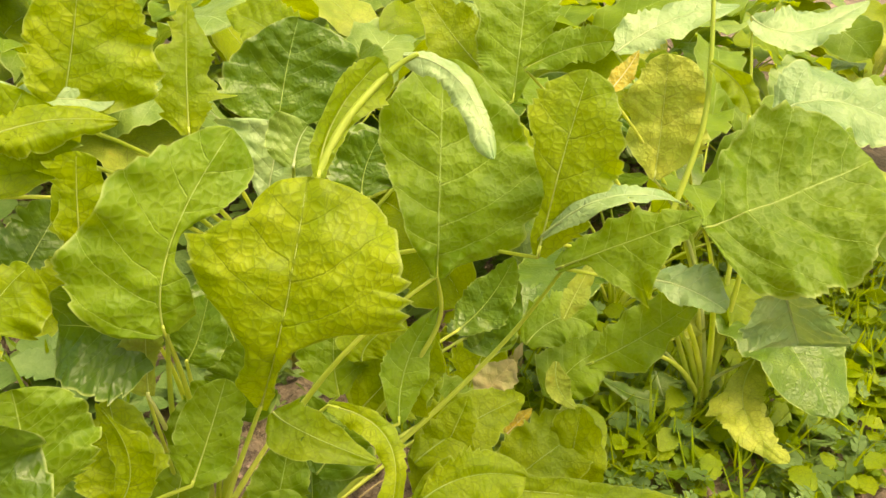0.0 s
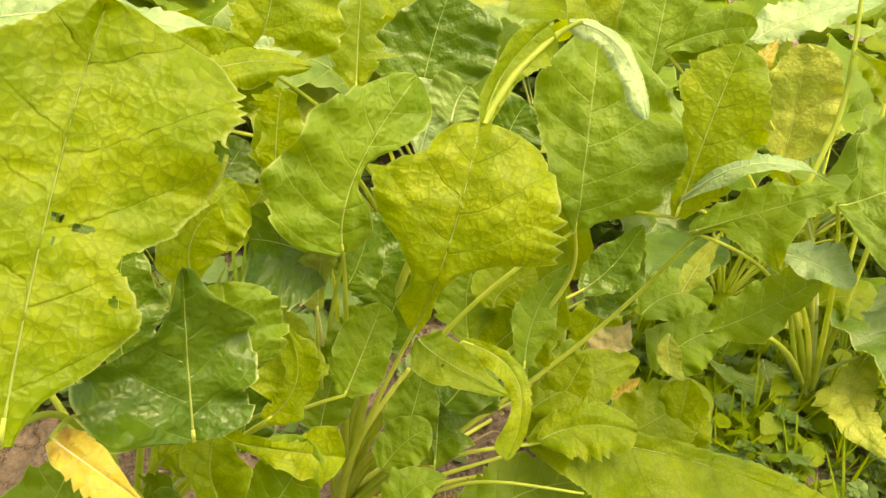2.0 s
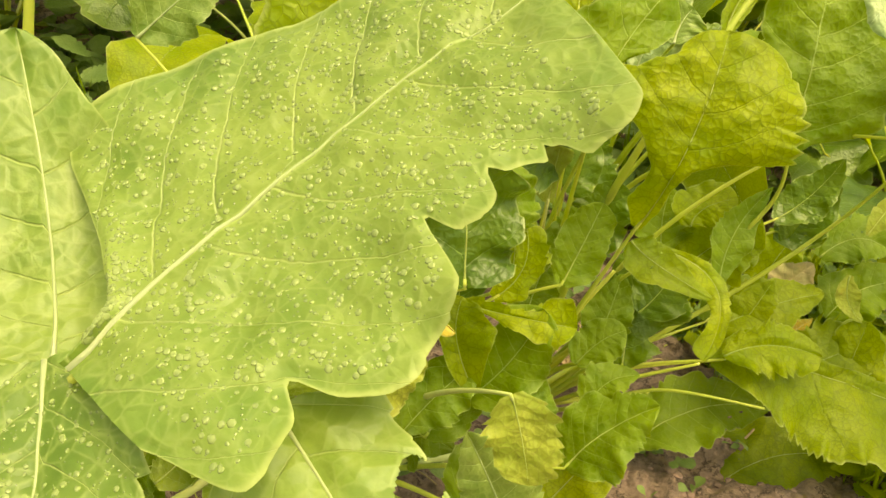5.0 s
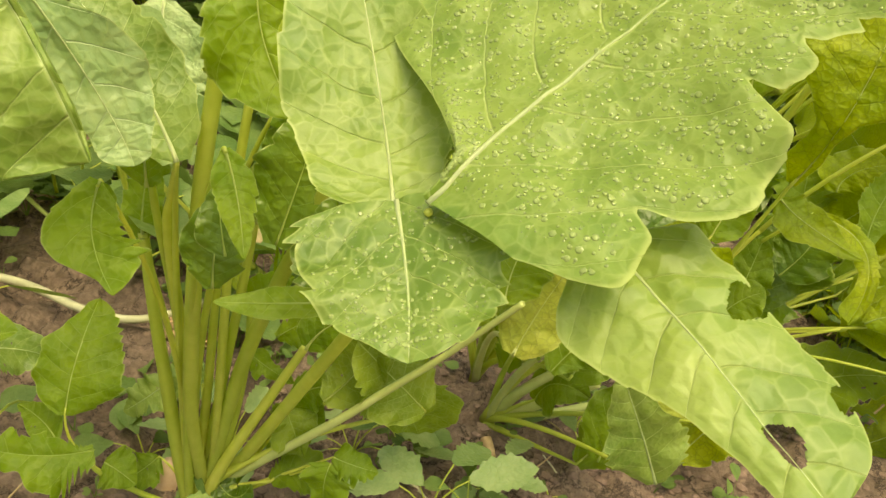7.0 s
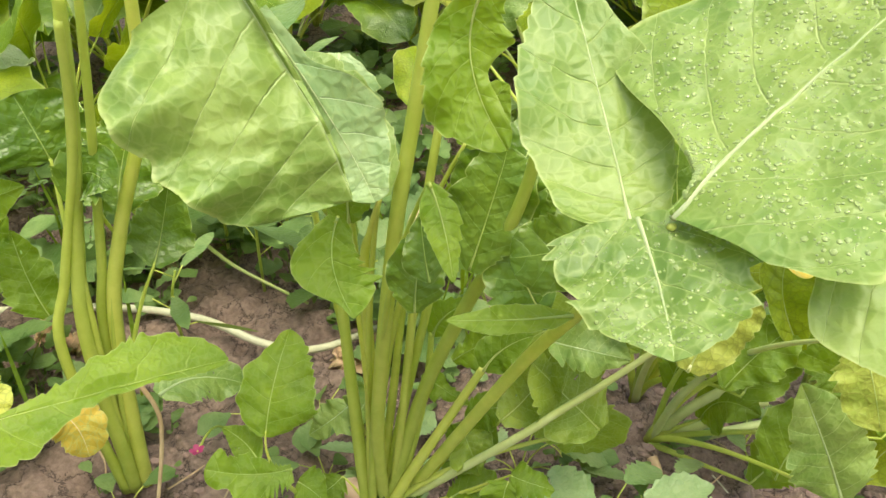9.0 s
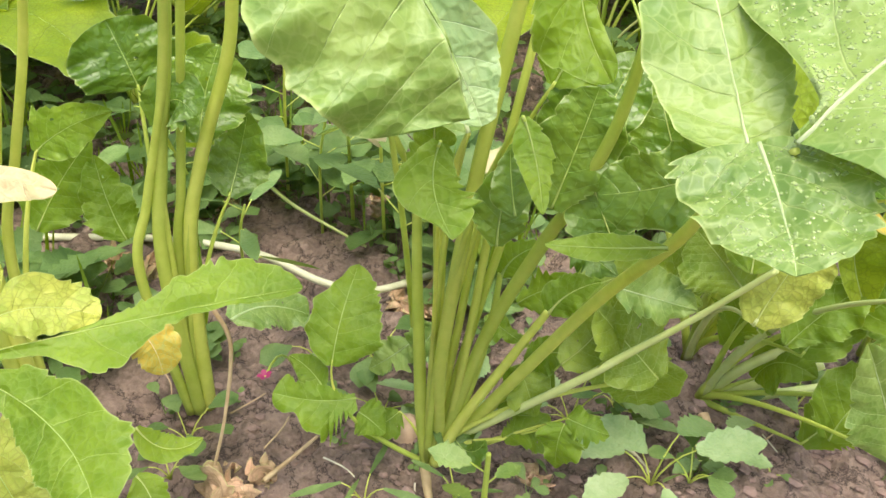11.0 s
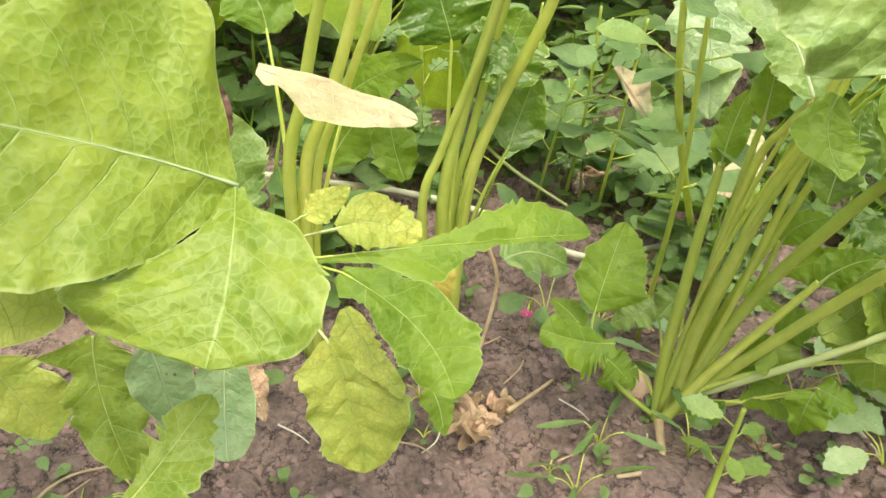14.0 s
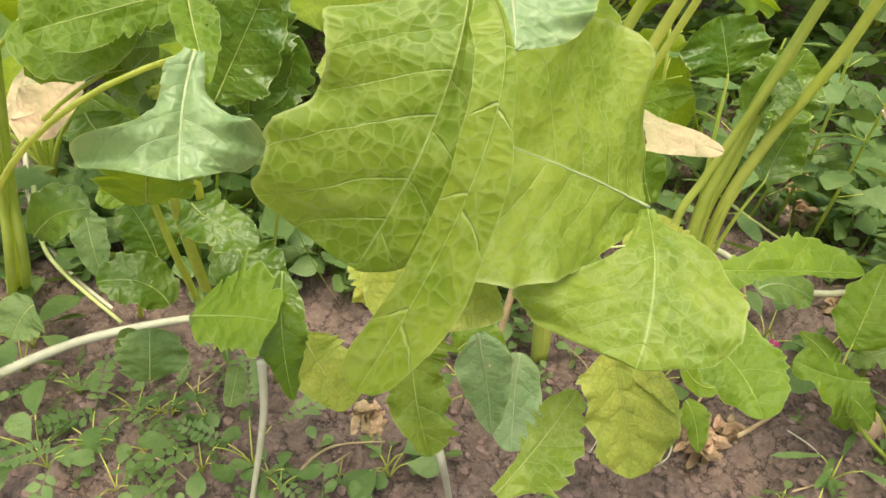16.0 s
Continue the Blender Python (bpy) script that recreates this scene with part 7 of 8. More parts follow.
blade(outer_plant, (0.3441, 0.7980, 0.0002), (0.3867, 0.8081, 0.0185), (0.4354, 0.7964, -0.0021), 0.0413, (-0.37, -0.49, 0.79), "g", "ov", stalk=(0.398, 0.783, 0.000))
blade(outer_plant, (0.3224, 0.7656, 0.1467), (0.3610, 0.7748, 0.1633), (0.3974, 0.7671, 0.1497), 0.0306, (-0.40, -0.61, 0.68), "y", "rd", stalk=(0.389, 0.771, 0.088))
blade(front_plant, (-0.1716, 0.4162, 0.4071), (-0.1730, 0.4235, 0.4379), (-0.1722, 0.4294, 0.4685), 0.0153, (0.21, -0.96, 0.21), "l", edge=((0.30, 0.71, 0.74, 0.77, 0.81, 0.84, 0.87, 0.90, 0.92, 0.95, 0.98, 0.98, 0.83, 0.65, 0.30), (0.27, 0.41, 0.56, 0.71, 0.85, 0.96, 0.98, 1.00, 1.00, 0.98, 0.96, 0.93, 0.86, 0.78, 0.72)), teeth=0.156, wave=0.2, veins=4)
blade(front_plant, (-0.1840, 0.2997, 0.3962), (-0.1860, 0.3013, 0.4194), (-0.1742, 0.3122, 0.4389), 0.0176, (0.49, -0.67, 0.56), "l", "rd", stalk=(-0.249, 0.365, 0.238))
blade(behind_plant, (-0.0132, 0.6062, 0.3713), (-0.0116, 0.6187, 0.3935), (-0.0001, 0.6318, 0.4169), 0.0301, (-0.06, -0.85, 0.53), "d", "rd", stalk=(-0.065, 0.757, 0.223))
blade(behind_plant, (-0.0629, 0.5419, 0.4199), (-0.0609, 0.5508, 0.4357), (-0.0539, 0.5578, 0.4483), 0.0244, (0.01, -0.81, 0.59), "w", "rd", stalk=(-0.084, 0.733, 0.252))
blade(star_plant, (0.1145, 0.6058, 0.1547), (0.1254, 0.6169, 0.1750), (0.1432, 0.6179, 0.2029), 0.0255, (-0.37, -0.83, 0.43), "t", edge=((0.16, 0.27, 0.38, 0.49, 0.60, 0.71, 0.81, 0.91, 1.00, 0.86, 0.66, 0.46, 0.36, 0.27, 0.18), (0.17, 0.36, 0.55, 0.72, 0.71, 0.71, 0.70, 0.69, 0.69, 0.68, 0.67, 0.67, 0.63, 0.45, 0.28)), wave=0.3, fold=0.3, teeth=0.039, veins=4, label='dry orange-tan leaf scrap')
blade(star_plant, (0.1520, 0.6403, 0.0891), (0.1632, 0.6455, 0.1008), (0.1783, 0.6527, 0.1172), 0.0132, (-0.19, -0.61, 0.77), "o", "la", label='dry orange-tan leaf scrap')
blade(star_plant, (0.1911, 0.6429, 0.1863), (0.1958, 0.6291, 0.1614), (0.2171, 0.6186, 0.1458), 0.0126, (-0.24, -0.64, 0.73), "y", "la")
blade(star_plant, (0.3621, 0.7346, 0.0705), (0.3211, 0.7397, 0.0724), (0.2790, 0.7529, 0.0892), 0.0122, (-0.30, -0.42, 0.85), "d", "la")

# stalks and leaves behind the last broad leaves
cord("petiole", [(-1.295, -0.425, 0.000), (-1.020, -0.455, 0.204), (-0.974, -0.449, 0.302), (-0.871, -0.451, 0.454)], 0.005, STALK, "", "", parent=corner_plant)
cord("petiole", [(-1.296, -0.408, 0.000), (-1.014, -0.444, 0.208), (-0.973, -0.441, 0.309), (-0.865, -0.444, 0.454)], 0.005, STALK, "", "", parent=corner_plant)
blade(corner_plant, (-0.8911, -0.4239, 0.4130), (-0.8595, -0.3930, 0.4444), (-0.8006, -0.3585, 0.4499), 0.0241, (0.80, -0.18, 0.58), "g", "ov")
blade(corner_plant, (-0.8532, -0.3230, 0.3826), (-0.8494, -0.3028, 0.4157), (-0.8372, -0.2829, 0.4571), 0.0290, (0.77, -0.36, 0.52), "d", "rd")
blade(corner_plant, (-0.8822, -0.2930, 0.3548), (-0.8746, -0.2659, 0.3730), (-0.8631, -0.2492, 0.4121), 0.0258, (0.74, -0.38, 0.56), "d", "rd")
blade(corner_plant, (-0.8727, -0.3840, 0.3969), (-0.8525, -0.3769, 0.4172), (-0.8293, -0.3645, 0.4396), 0.0161, (0.76, -0.20, 0.61), "w", "rd")
blade(corner_plant, (-0.8604, -0.4075, 0.3960), (-0.8471, -0.4047, 0.3845), (-0.8120, -0.4011, 0.3855), 0.0197, (0.74, -0.15, 0.66), "d", "rd")
blade(corner_plant, (-0.8409, -0.3273, 0.2771), (-0.8258, -0.3287, 0.2596), (-0.7993, -0.3172, 0.2425), 0.0258, (0.58, -0.23, 0.78), "d", "rd")
blade(corner_plant, (-0.9392, -0.3944, 0.1062), (-0.9391, -0.3966, 0.1215), (-0.9542, -0.4006, 0.1337), 0.0142, (0.50, -0.04, 0.86), "h", "rd")
blade(corner_plant, (-0.9758, -0.4537, 0.1932), (-0.9779, -0.4642, 0.1853), (-0.9759, -0.4781, 0.1695), 0.0213, (0.58, 0.03, 0.82), "h", "rd")
blade(corner_plant, (-1.0201, -0.3834, 0.2387), (-1.0058, -0.3887, 0.2182), (-0.9838, -0.3939, 0.1896), 0.0150, (0.73, -0.13, 0.67), "h", "rd")
blade(left_plant, (-0.6615, -0.2444, 0.2536), (-0.6488, -0.2460, 0.2208), (-0.6379, -0.2473, 0.1727), 0.0208, (0.33, -0.38, 0.86), "p", "ov", teeth=0.01)
blade(low_plant, (-0.6368, -0.0977, 0.2017), (-0.6082, -0.1029, 0.1784), (-0.5711, -0.1057, 0.1532), 0.0190, (0.52, -0.39, 0.76), "y", edge=((0.22, 0.36, 0.52, 0.66, 0.67, 0.66, 0.64, 0.63, 0.62, 0.58, 0.55, 0.51, 0.48, 0.44, 0.19), (0.23, 0.52, 0.83, 0.90, 0.92, 0.95, 0.98, 1.00, 0.85, 0.67, 0.50, 0.35, 0.28, 0.21, 0.15)), teeth=0.065, wave=0.15, veins=4)

# more stalks of the tall plant
cord("petiole", [(-0.454, 0.156, 0.011), (-0.409, 0.148, 0.175), (-0.360, 0.122, 0.295), (-0.335, 0.109, 0.348), (-0.316, 0.108, 0.401), (-0.305, 0.100, 0.453)], 0.006, STALK, "", "", parent=main_plant, taper=0.5)
cord("petiole", [(-0.461, 0.146, 0.005), (-0.453, 0.148, 0.105), (-0.439, 0.127, 0.241), (-0.428, 0.106, 0.328), (-0.422, 0.097, 0.365)], 0.004, STALK, "", "", parent=main_plant, taper=0.5)
cord("petiole", [(-0.455, 0.152, 0.007), (-0.427, 0.158, 0.097), (-0.411, 0.163, 0.176), (-0.403, 0.160, 0.236)], 0.0045, STALK, "", "", parent=main_plant, taper=0.5)
cord("petiole", [(-0.451, 0.160, 0.014), (-0.413, 0.178, 0.075), (-0.388, 0.192, 0.124)], 0.0035, STALK_PALE, "", "", parent=main_plant, taper=0.5)

# leaves that fill the crowd's gaps
blade(front_plant, (-0.2462, 0.4857, 0.3426), (-0.2366, 0.5071, 0.3632), (-0.2264, 0.5290, 0.3847), 0.0281, (0.35, -0.70, 0.62), "d", "rd")
blade(star_plant, (-0.0938, 0.4932, 0.2789), (-0.1089, 0.5102, 0.3077), (-0.1197, 0.5270, 0.3370), 0.0258, (0.16, -0.76, 0.63), "d", "rd")
blade(star_plant, (-0.0044, 0.5216, 0.2636), (0.0035, 0.5299, 0.2805), (0.0299, 0.5352, 0.2953), 0.0275, (-0.02, -0.63, 0.78), "l", "rd")
blade(star_plant, (-0.1245, 0.4204, 0.2434), (-0.1109, 0.4347, 0.2726), (-0.1007, 0.4454, 0.2945), 0.0236, (0.16, -0.61, 0.78), "g", "rd")
blade(star_plant, (-0.0338, 0.4647, 0.1943), (-0.0179, 0.4766, 0.2194), (-0.0108, 0.4888, 0.2437), 0.0266, (0.01, -0.61, 0.80), "d", "rd")
blade(star_plant, (0.0743, 0.5295, 0.1229), (0.0825, 0.5437, 0.1510), (0.1010, 0.5575, 0.1801), 0.0258, (-0.12, -0.53, 0.84), "l", "rd")
blade(star_plant, (0.2086, 0.5770, 0.0666), (0.2121, 0.5931, 0.0973), (0.2197, 0.6199, 0.1486), 0.0344, (-0.25, -0.51, 0.83), "l", "rd")
blade(star_plant, (-0.1056, 0.3225, 0.1511), (-0.1186, 0.3318, 0.1688), (-0.1404, 0.3397, 0.1854), 0.0266, (0.03, -0.48, 0.88), "g", "rd")
blade(right_plant, (-0.0763, 0.3513, 0.0426), (-0.0543, 0.3745, 0.0725), (-0.0274, 0.3989, 0.1030), 0.0309, (-0.17, -0.45, 0.88), "l", "rd")
blade(right_plant, (-0.1453, 0.2817, 0.0771), (-0.1327, 0.3008, 0.1170), (-0.1058, 0.3200, 0.1485), 0.0326, (-0.14, -0.48, 0.87), "g", "rd")
blade(main_plant, (-0.3523, 0.1744, 0.1550), (-0.3343, 0.1967, 0.1775), (-0.3213, 0.2048, 0.2198), 0.0215, (0.17, -0.51, 0.85), "m", "rd")
blade(main_plant, (-0.2924, 0.2115, 0.2122), (-0.2886, 0.2289, 0.2298), (-0.2744, 0.2299, 0.2548), 0.0258, (0.00, -0.68, 0.74), "m", "rd")
blade(right_plant, (-0.2485, 0.3413, 0.0907), (-0.2366, 0.3438, 0.1535), (-0.2198, 0.3328, 0.1967), 0.0276, (-0.08, -0.67, 0.74), "g", "ov", teeth=0.1)
blade(right_plant, (-0.2529, 0.2357, -0.0307), (-0.2855, 0.2193, -0.0080), (-0.3157, 0.1952, 0.0038), 0.0188, (-0.07, -0.36, 0.93), "p", "ov", teeth=0.12)
blade(right_plant, (-0.2476, 0.2354, -0.0349), (-0.2470, 0.2462, -0.0054), (-0.2502, 0.2576, 0.0277), 0.0146, (-0.09, -0.44, 0.89), "p", "ov", teeth=0.1)
blade(right_plant, (-0.2503, 0.2300, -0.0393), (-0.2343, 0.2441, -0.0348), (-0.2111, 0.2666, -0.0259), 0.0138, (-0.12, -0.36, 0.93), "g", "ov", teeth=0.1)
blade(right_plant, (-0.2565, 0.2296, -0.0350), (-0.2527, 0.2172, -0.0354), (-0.2343, 0.2108, -0.0396), 0.0178, (-0.10, -0.34, 0.93), "l", "rd")
blade(back_mid, (-0.7562, 0.1044, 0.1798), (-0.7744, 0.1079, 0.2151), (-0.7892, 0.1165, 0.2538), 0.0265, (0.64, -0.45, 0.62), "g", "ov")
blade(back_left, (-0.8270, 0.0655, 0.1879), (-0.8150, 0.0924, 0.2276), (-0.7865, 0.1180, 0.2707), 0.0291, (0.68, -0.42, 0.60), "g", "ov")
blade(front_plant, (-0.1845, 0.3126, 0.2674), (-0.1382, 0.3077, 0.2710), (-0.0928, 0.3055, 0.2755), 0.0222, (-0.12, -0.74, 0.67), "l", edge=((0.18, 0.23, 0.28, 0.32, 0.35, 0.32, 0.28, 0.25, 0.32, 0.47, 0.79, 1.00, 1.00, 0.94, 0.43), (0.07, 0.07, 0.07, 0.08, 0.15, 0.22, 0.31, 0.41, 0.50, 0.60, 0.65, 0.68, 0.71, 0.52, 0.30)), wave=0.3, fold=0.2, teeth=0.104, veins=4)
blade(front_plant, (-0.1541, 0.2863, 0.2119), (-0.1744, 0.2912, 0.2496), (-0.1775, 0.3092, 0.2764), 0.0324, (-0.02, -0.94, 0.33), "l", edge=((0.13, 0.18, 0.24, 0.27, 0.29, 0.31, 0.33, 0.35, 0.40, 0.45, 0.50, 0.50, 0.43, 0.36, 0.15), (0.13, 0.24, 0.36, 0.48, 0.60, 0.70, 0.79, 0.87, 0.96, 1.00, 0.87, 0.75, 0.62, 0.49, 0.37)), wave=0.15, cup=0.35, teeth=0.020, veins=5)
blade(star_plant, (-0.0621, 0.4273, 0.2872), (-0.0384, 0.4209, 0.2750), (0.0122, 0.4128, 0.2583), 0.0193, (-0.03, -0.67, 0.74), "l", "ov")
blade(star_plant, (0.0536, 0.4727, 0.1643), (0.0917, 0.4841, 0.1803), (0.1389, 0.4880, 0.1779), 0.0295, (-0.01, -0.63, 0.77), "l", edge=((0.14, 0.27, 0.41, 0.54, 0.66, 0.67, 0.67, 0.68, 0.69, 0.68, 0.62, 0.56, 0.50, 0.36, 0.21), (0.15, 0.37, 0.60, 0.81, 0.85, 0.88, 0.91, 0.94, 0.97, 1.00, 0.95, 0.85, 0.74, 0.64, 0.56)), wave=0.2, teeth=0.078, veins=5)
blade(left_plant, (-0.5206, -0.3937, 0.5507), (-0.5013, -0.4097, 0.5162), (-0.5212, -0.4423, 0.4315), 0.0139, (0.58, -0.76, 0.30), "m", edge=((0.11, 0.11, 0.11, 0.15, 0.22, 0.28, 0.36, 0.59, 0.74, 0.82, 0.91, 1.00, 0.90, 0.71, 0.56), (0.30, 0.56, 0.61, 0.60, 0.58, 0.57, 0.55, 0.53, 0.50, 0.49, 0.49, 0.51, 0.57, 0.70, 0.67)), teeth=0.015, thick=0.0006, wave=0.05, puff=0.8, veins=4, name="folded_margin")
blade(left_plant, (-0.7297, -0.2948, 0.4649), (-0.7021, -0.2899, 0.4422), (-0.6678, -0.2808, 0.4170), 0.0292, (0.76, -0.35, 0.54), "y", "rd")
blade(left_plant, (-0.6741, -0.3181, 0.3836), (-0.6444, -0.3224, 0.3667), (-0.6203, -0.3297, 0.3345), 0.0361, (0.65, -0.29, 0.71), "y", "rd")
blade(left_plant, (-0.8086, -0.3707, 0.3397), (-0.7941, -0.3650, 0.3309), (-0.7652, -0.3484, 0.3194), 0.0179, (0.69, -0.09, 0.72), "d", "rd")
weed(-1.003, -0.370, 6, 0.022, "fern", "feathery low weed with divided leaves")
weed(-0.991, -0.331, 6, 0.02, "fern", "feathery low weed with divided leaves")
weed(-0.958, -0.405, 5, 0.02, "fern", "feathery low weed with divided leaves")
weed(-0.945, -0.344, 4, 0.014, "round", "small weed with rounded green leaves in the soil")
weed(-0.784, -0.235, 4, 0.02, "round", "small weed with rounded green leaves in the soil")
weed(-0.792, -0.152, 4, 0.02, "round", "small weed with rounded green leaves in the soil")
weed(-0.508, 0.025, 4, 0.012, "round", "small weed with rounded green leaves in the soil")
weed(-0.624, -0.019, 4, 0.012, "round", "small weed with rounded green leaves in the soil")
weed(-0.764, -0.196, 4, 0.02, "round", "small weed with rounded green leaves in the soil")
cord("petiole", [(-0.460, 0.145, 0.003), (-0.465, 0.144, 0.074), (-0.460, 0.134, 0.162), (-0.456, 0.126, 0.235), (-0.450, 0.118, 0.308)], 0.0068, STALK, "", "", parent=main_plant, taper=0.5)
cord("petiole", [(-0.456, 0.149, 0.004), (-0.442, 0.157, 0.090), (-0.420, 0.154, 0.189), (-0.399, 0.147, 0.269), (-0.386, 0.144, 0.324)], 0.0052, STALK, "", "", parent=main_plant, taper=0.5)
cord("petiole", [(-0.458, 0.146, 0.003), (-0.451, 0.154, 0.075), (-0.435, 0.150, 0.162), (-0.423, 0.147, 0.235), (-0.413, 0.147, 0.297)], 0.0048, STALK, "", "", parent=main_plant, taper=0.5)
cord("petiole", [(-0.451, 0.144, 0.011), (-0.428, 0.153, 0.074), (-0.394, 0.164, 0.147), (-0.367, 0.173, 0.205)], 0.006, STALK, "", "", parent=main_plant, taper=0.5)
cord("rootlet", [(-0.456, 0.117, 0.008), (-0.447, 0.098, 0.006), (-0.445, 0.074, 0.005)], 0.0009, CORD, "thin dry rootlet lying on the soil", "rootlet", group='rootlets on the soil')
cord("rootlet", [(-0.416, 0.129, 0.008), (-0.396, 0.124, 0.006), (-0.385, 0.114, 0.005)], 0.0009, CORD, "thin dry rootlet lying on the soil", "rootlet", group='rootlets on the soil')
cord("rootlet", [(-0.333, 0.317, 0.008), (-0.313, 0.303, 0.010), (-0.303, 0.292, 0.005)], 0.0009, CORD, "thin dry rootlet lying on the soil", "rootlet", group='rootlets on the soil')
cord("rootlet", [(-0.296, 0.293, 0.008), (-0.295, 0.264, 0.006), (-0.303, 0.231, 0.005)], 0.0009, CORD, "thin dry rootlet lying on the soil", "rootlet", group='rootlets on the soil')
cord("rootlet", [(-0.234, 0.325, 0.008), (-0.211, 0.307, 0.006), (-0.198, 0.284, 0.005)], 0.0009, CORD, "thin dry rootlet lying on the soil", "rootlet", group='rootlets on the soil')
cord("rootlet", [(-0.546, 0.100, 0.008), (-0.522, 0.101, 0.006), (-0.505, 0.096, 0.005)], 0.0009, CORD, "thin dry rootlet lying on the soil", "rootlet", group='rootlets on the soil')
cord("rootlet", [(-0.611, -0.009, 0.008), (-0.606, -0.023, 0.006), (-0.608, -0.041, 0.005)], 0.0009, CORD, "thin dry rootlet lying on the soil", "rootlet", group='rootlets on the soil')
cord("rootlet", [(-0.194, 0.334, 0.008), (-0.176, 0.318, 0.006), (-0.166, 0.297, 0.005)], 0.0009, CORD, "thin dry rootlet lying on the soil", "rootlet", group='rootlets on the soil')
cord("rootlet", [(-0.735, -0.106, 0.008), (-0.713, -0.101, 0.006), (-0.697, -0.101, 0.005)], 0.0009, CORD, "thin dry rootlet lying on the soil", "rootlet", group='rootlets on the soil')
cord("rootlet", [(-0.680, -0.039, 0.008), (-0.667, -0.056, 0.006), (-0.661, -0.076, 0.005)], 0.0009, CORD, "thin dry rootlet lying on the soil", "rootlet", group='rootlets on the soil')

# leaves at the ends of the stalks
blade(main_plant, (-0.4490, 0.1158, 0.3045), (-0.4504, 0.1231, 0.3314), (-0.4481, 0.1347, 0.3606), 0.0147, (0.35, -0.72, 0.60), "g", "ov", thick=0.0035)
blade(main_plant, (-0.3845, 0.1420, 0.3209), (-0.3825, 0.1482, 0.3438), (-0.3767, 0.1612, 0.3721), 0.0156, (0.23, -0.78, 0.59), "g", "ov", thick=0.0035)
blade(main_plant, (-0.4119, 0.1451, 0.2936), (-0.4050, 0.1527, 0.3146), (-0.3893, 0.1603, 0.3289), 0.0157, (0.26, -0.74, 0.62), "d", "ov", thick=0.0035)
blade(main_plant, (-0.3659, 0.1715, 0.2037), (-0.3541, 0.1801, 0.2220), (-0.3335, 0.1897, 0.2349), 0.0172, (0.14, -0.69, 0.71), "g", "ov", thick=0.0035)
blade(main_plant, (-0.4021, 0.1591, 0.2338), (-0.3933, 0.1652, 0.2516), (-0.3758, 0.1724, 0.2639), 0.0152, (0.21, -0.70, 0.68), "g", "ov", thick=0.0035)
blade(main_plant, (-0.3868, 0.1911, 0.1220), (-0.3722, 0.1998, 0.1385), (-0.3487, 0.2027, 0.1412), 0.0173, (0.14, -0.63, 0.76), "g", "ov", thick=0.0035)
blade(main_plant, (-0.4221, 0.0930, 0.3606), (-0.4227, 0.0947, 0.3802), (-0.4248, 0.0983, 0.4033), 0.0137, (0.34, -0.76, 0.56), "g", "ov", thick=0.0035)
blade(behind_plant, (-0.3712, 0.4156, 0.4838), (-0.3236, 0.4746, 0.4847), (-0.2402, 0.5236, 0.4665), 0.0165, (0.35, -0.56, 0.75), "p", "rd")
blade(behind_plant, (-0.2487, 0.5229, 0.4655), (-0.2183, 0.5235, 0.4654), (-0.1840, 0.5345, 0.4631), 0.0112, (0.20, -0.68, 0.71), "p", "rd")
blade(behind_plant, (-0.2284, 0.5273, 0.4316), (-0.2354, 0.5354, 0.4464), (-0.2299, 0.5469, 0.4666), 0.0266, (0.27, -0.83, 0.48), "l", "rd")
blade(star_plant, (-0.1940, 0.4726, 0.3736), (-0.2078, 0.4607, 0.3530), (-0.2343, 0.4477, 0.3309), 0.0193, (0.24, -0.74, 0.63), "l", "rd")
blade(star_plant, (-0.1327, 0.4232, 0.1806), (-0.1310, 0.4374, 0.2062), (-0.1257, 0.4517, 0.2322), 0.0204, (0.14, -0.59, 0.80), "g", "rd")
blade(star_plant, (-0.0785, 0.4264, 0.1486), (-0.0631, 0.4381, 0.1707), (-0.0420, 0.4455, 0.1854), 0.0211, (0.02, -0.50, 0.86), "g", "rd")
blade(front_plant, (-0.2212, 0.3172, 0.2312), (-0.2083, 0.3229, 0.2422), (-0.1875, 0.3253, 0.2479), 0.0165, (0.24, -0.37, 0.90), "l", "rd")
blade(star_plant, (-0.1482, 0.3492, 0.1583), (-0.1397, 0.3638, 0.1828), (-0.1224, 0.3795, 0.2084), 0.0195, (0.09, -0.56, 0.82), "d", "rd")
blade(star_plant, (-0.0606, 0.3868, 0.1350), (-0.0507, 0.4001, 0.1570), (-0.0244, 0.4082, 0.1686), 0.0217, (-0.05, -0.51, 0.86), "g", "ov")
blade(outer_plant, (0.3045, 0.7686, 0.0906), (0.3261, 0.7742, 0.1415), (0.3587, 0.7597, 0.1567), 0.0344, (-0.36, -0.42, 0.83), "g", "rd")
blade(outer_plant, (0.3947, 0.7770, 0.1673), (0.4217, 0.7770, 0.1879), (0.4601, 0.7578, 0.1744), 0.0336, (-0.42, -0.36, 0.83), "l", "rd")
# weeds and dark leaves added to darken this corner's too bright soil
weed(-1.171, -0.439, 6, 0.04, "round", "small weed with rounded green leaves in the soil")
weed(-1.016, -0.486, 5, 0.034, "round", "small weed with rounded green leaves in the soil")
weed(-1.363, -0.331, 6, 0.045, "round", "small weed with rounded green leaves in the soil")
weed(-1.365, -0.267, 6, 0.04, "round", "small weed with rounded green leaves in the soil")
blade(corner_plant, (-0.8847, -0.3740, 0.2083), (-0.8994, -0.3870, 0.2290), (-0.9144, -0.4162, 0.2344), 0.0225, (0.56, -0.08, 0.82), "d", "rd")
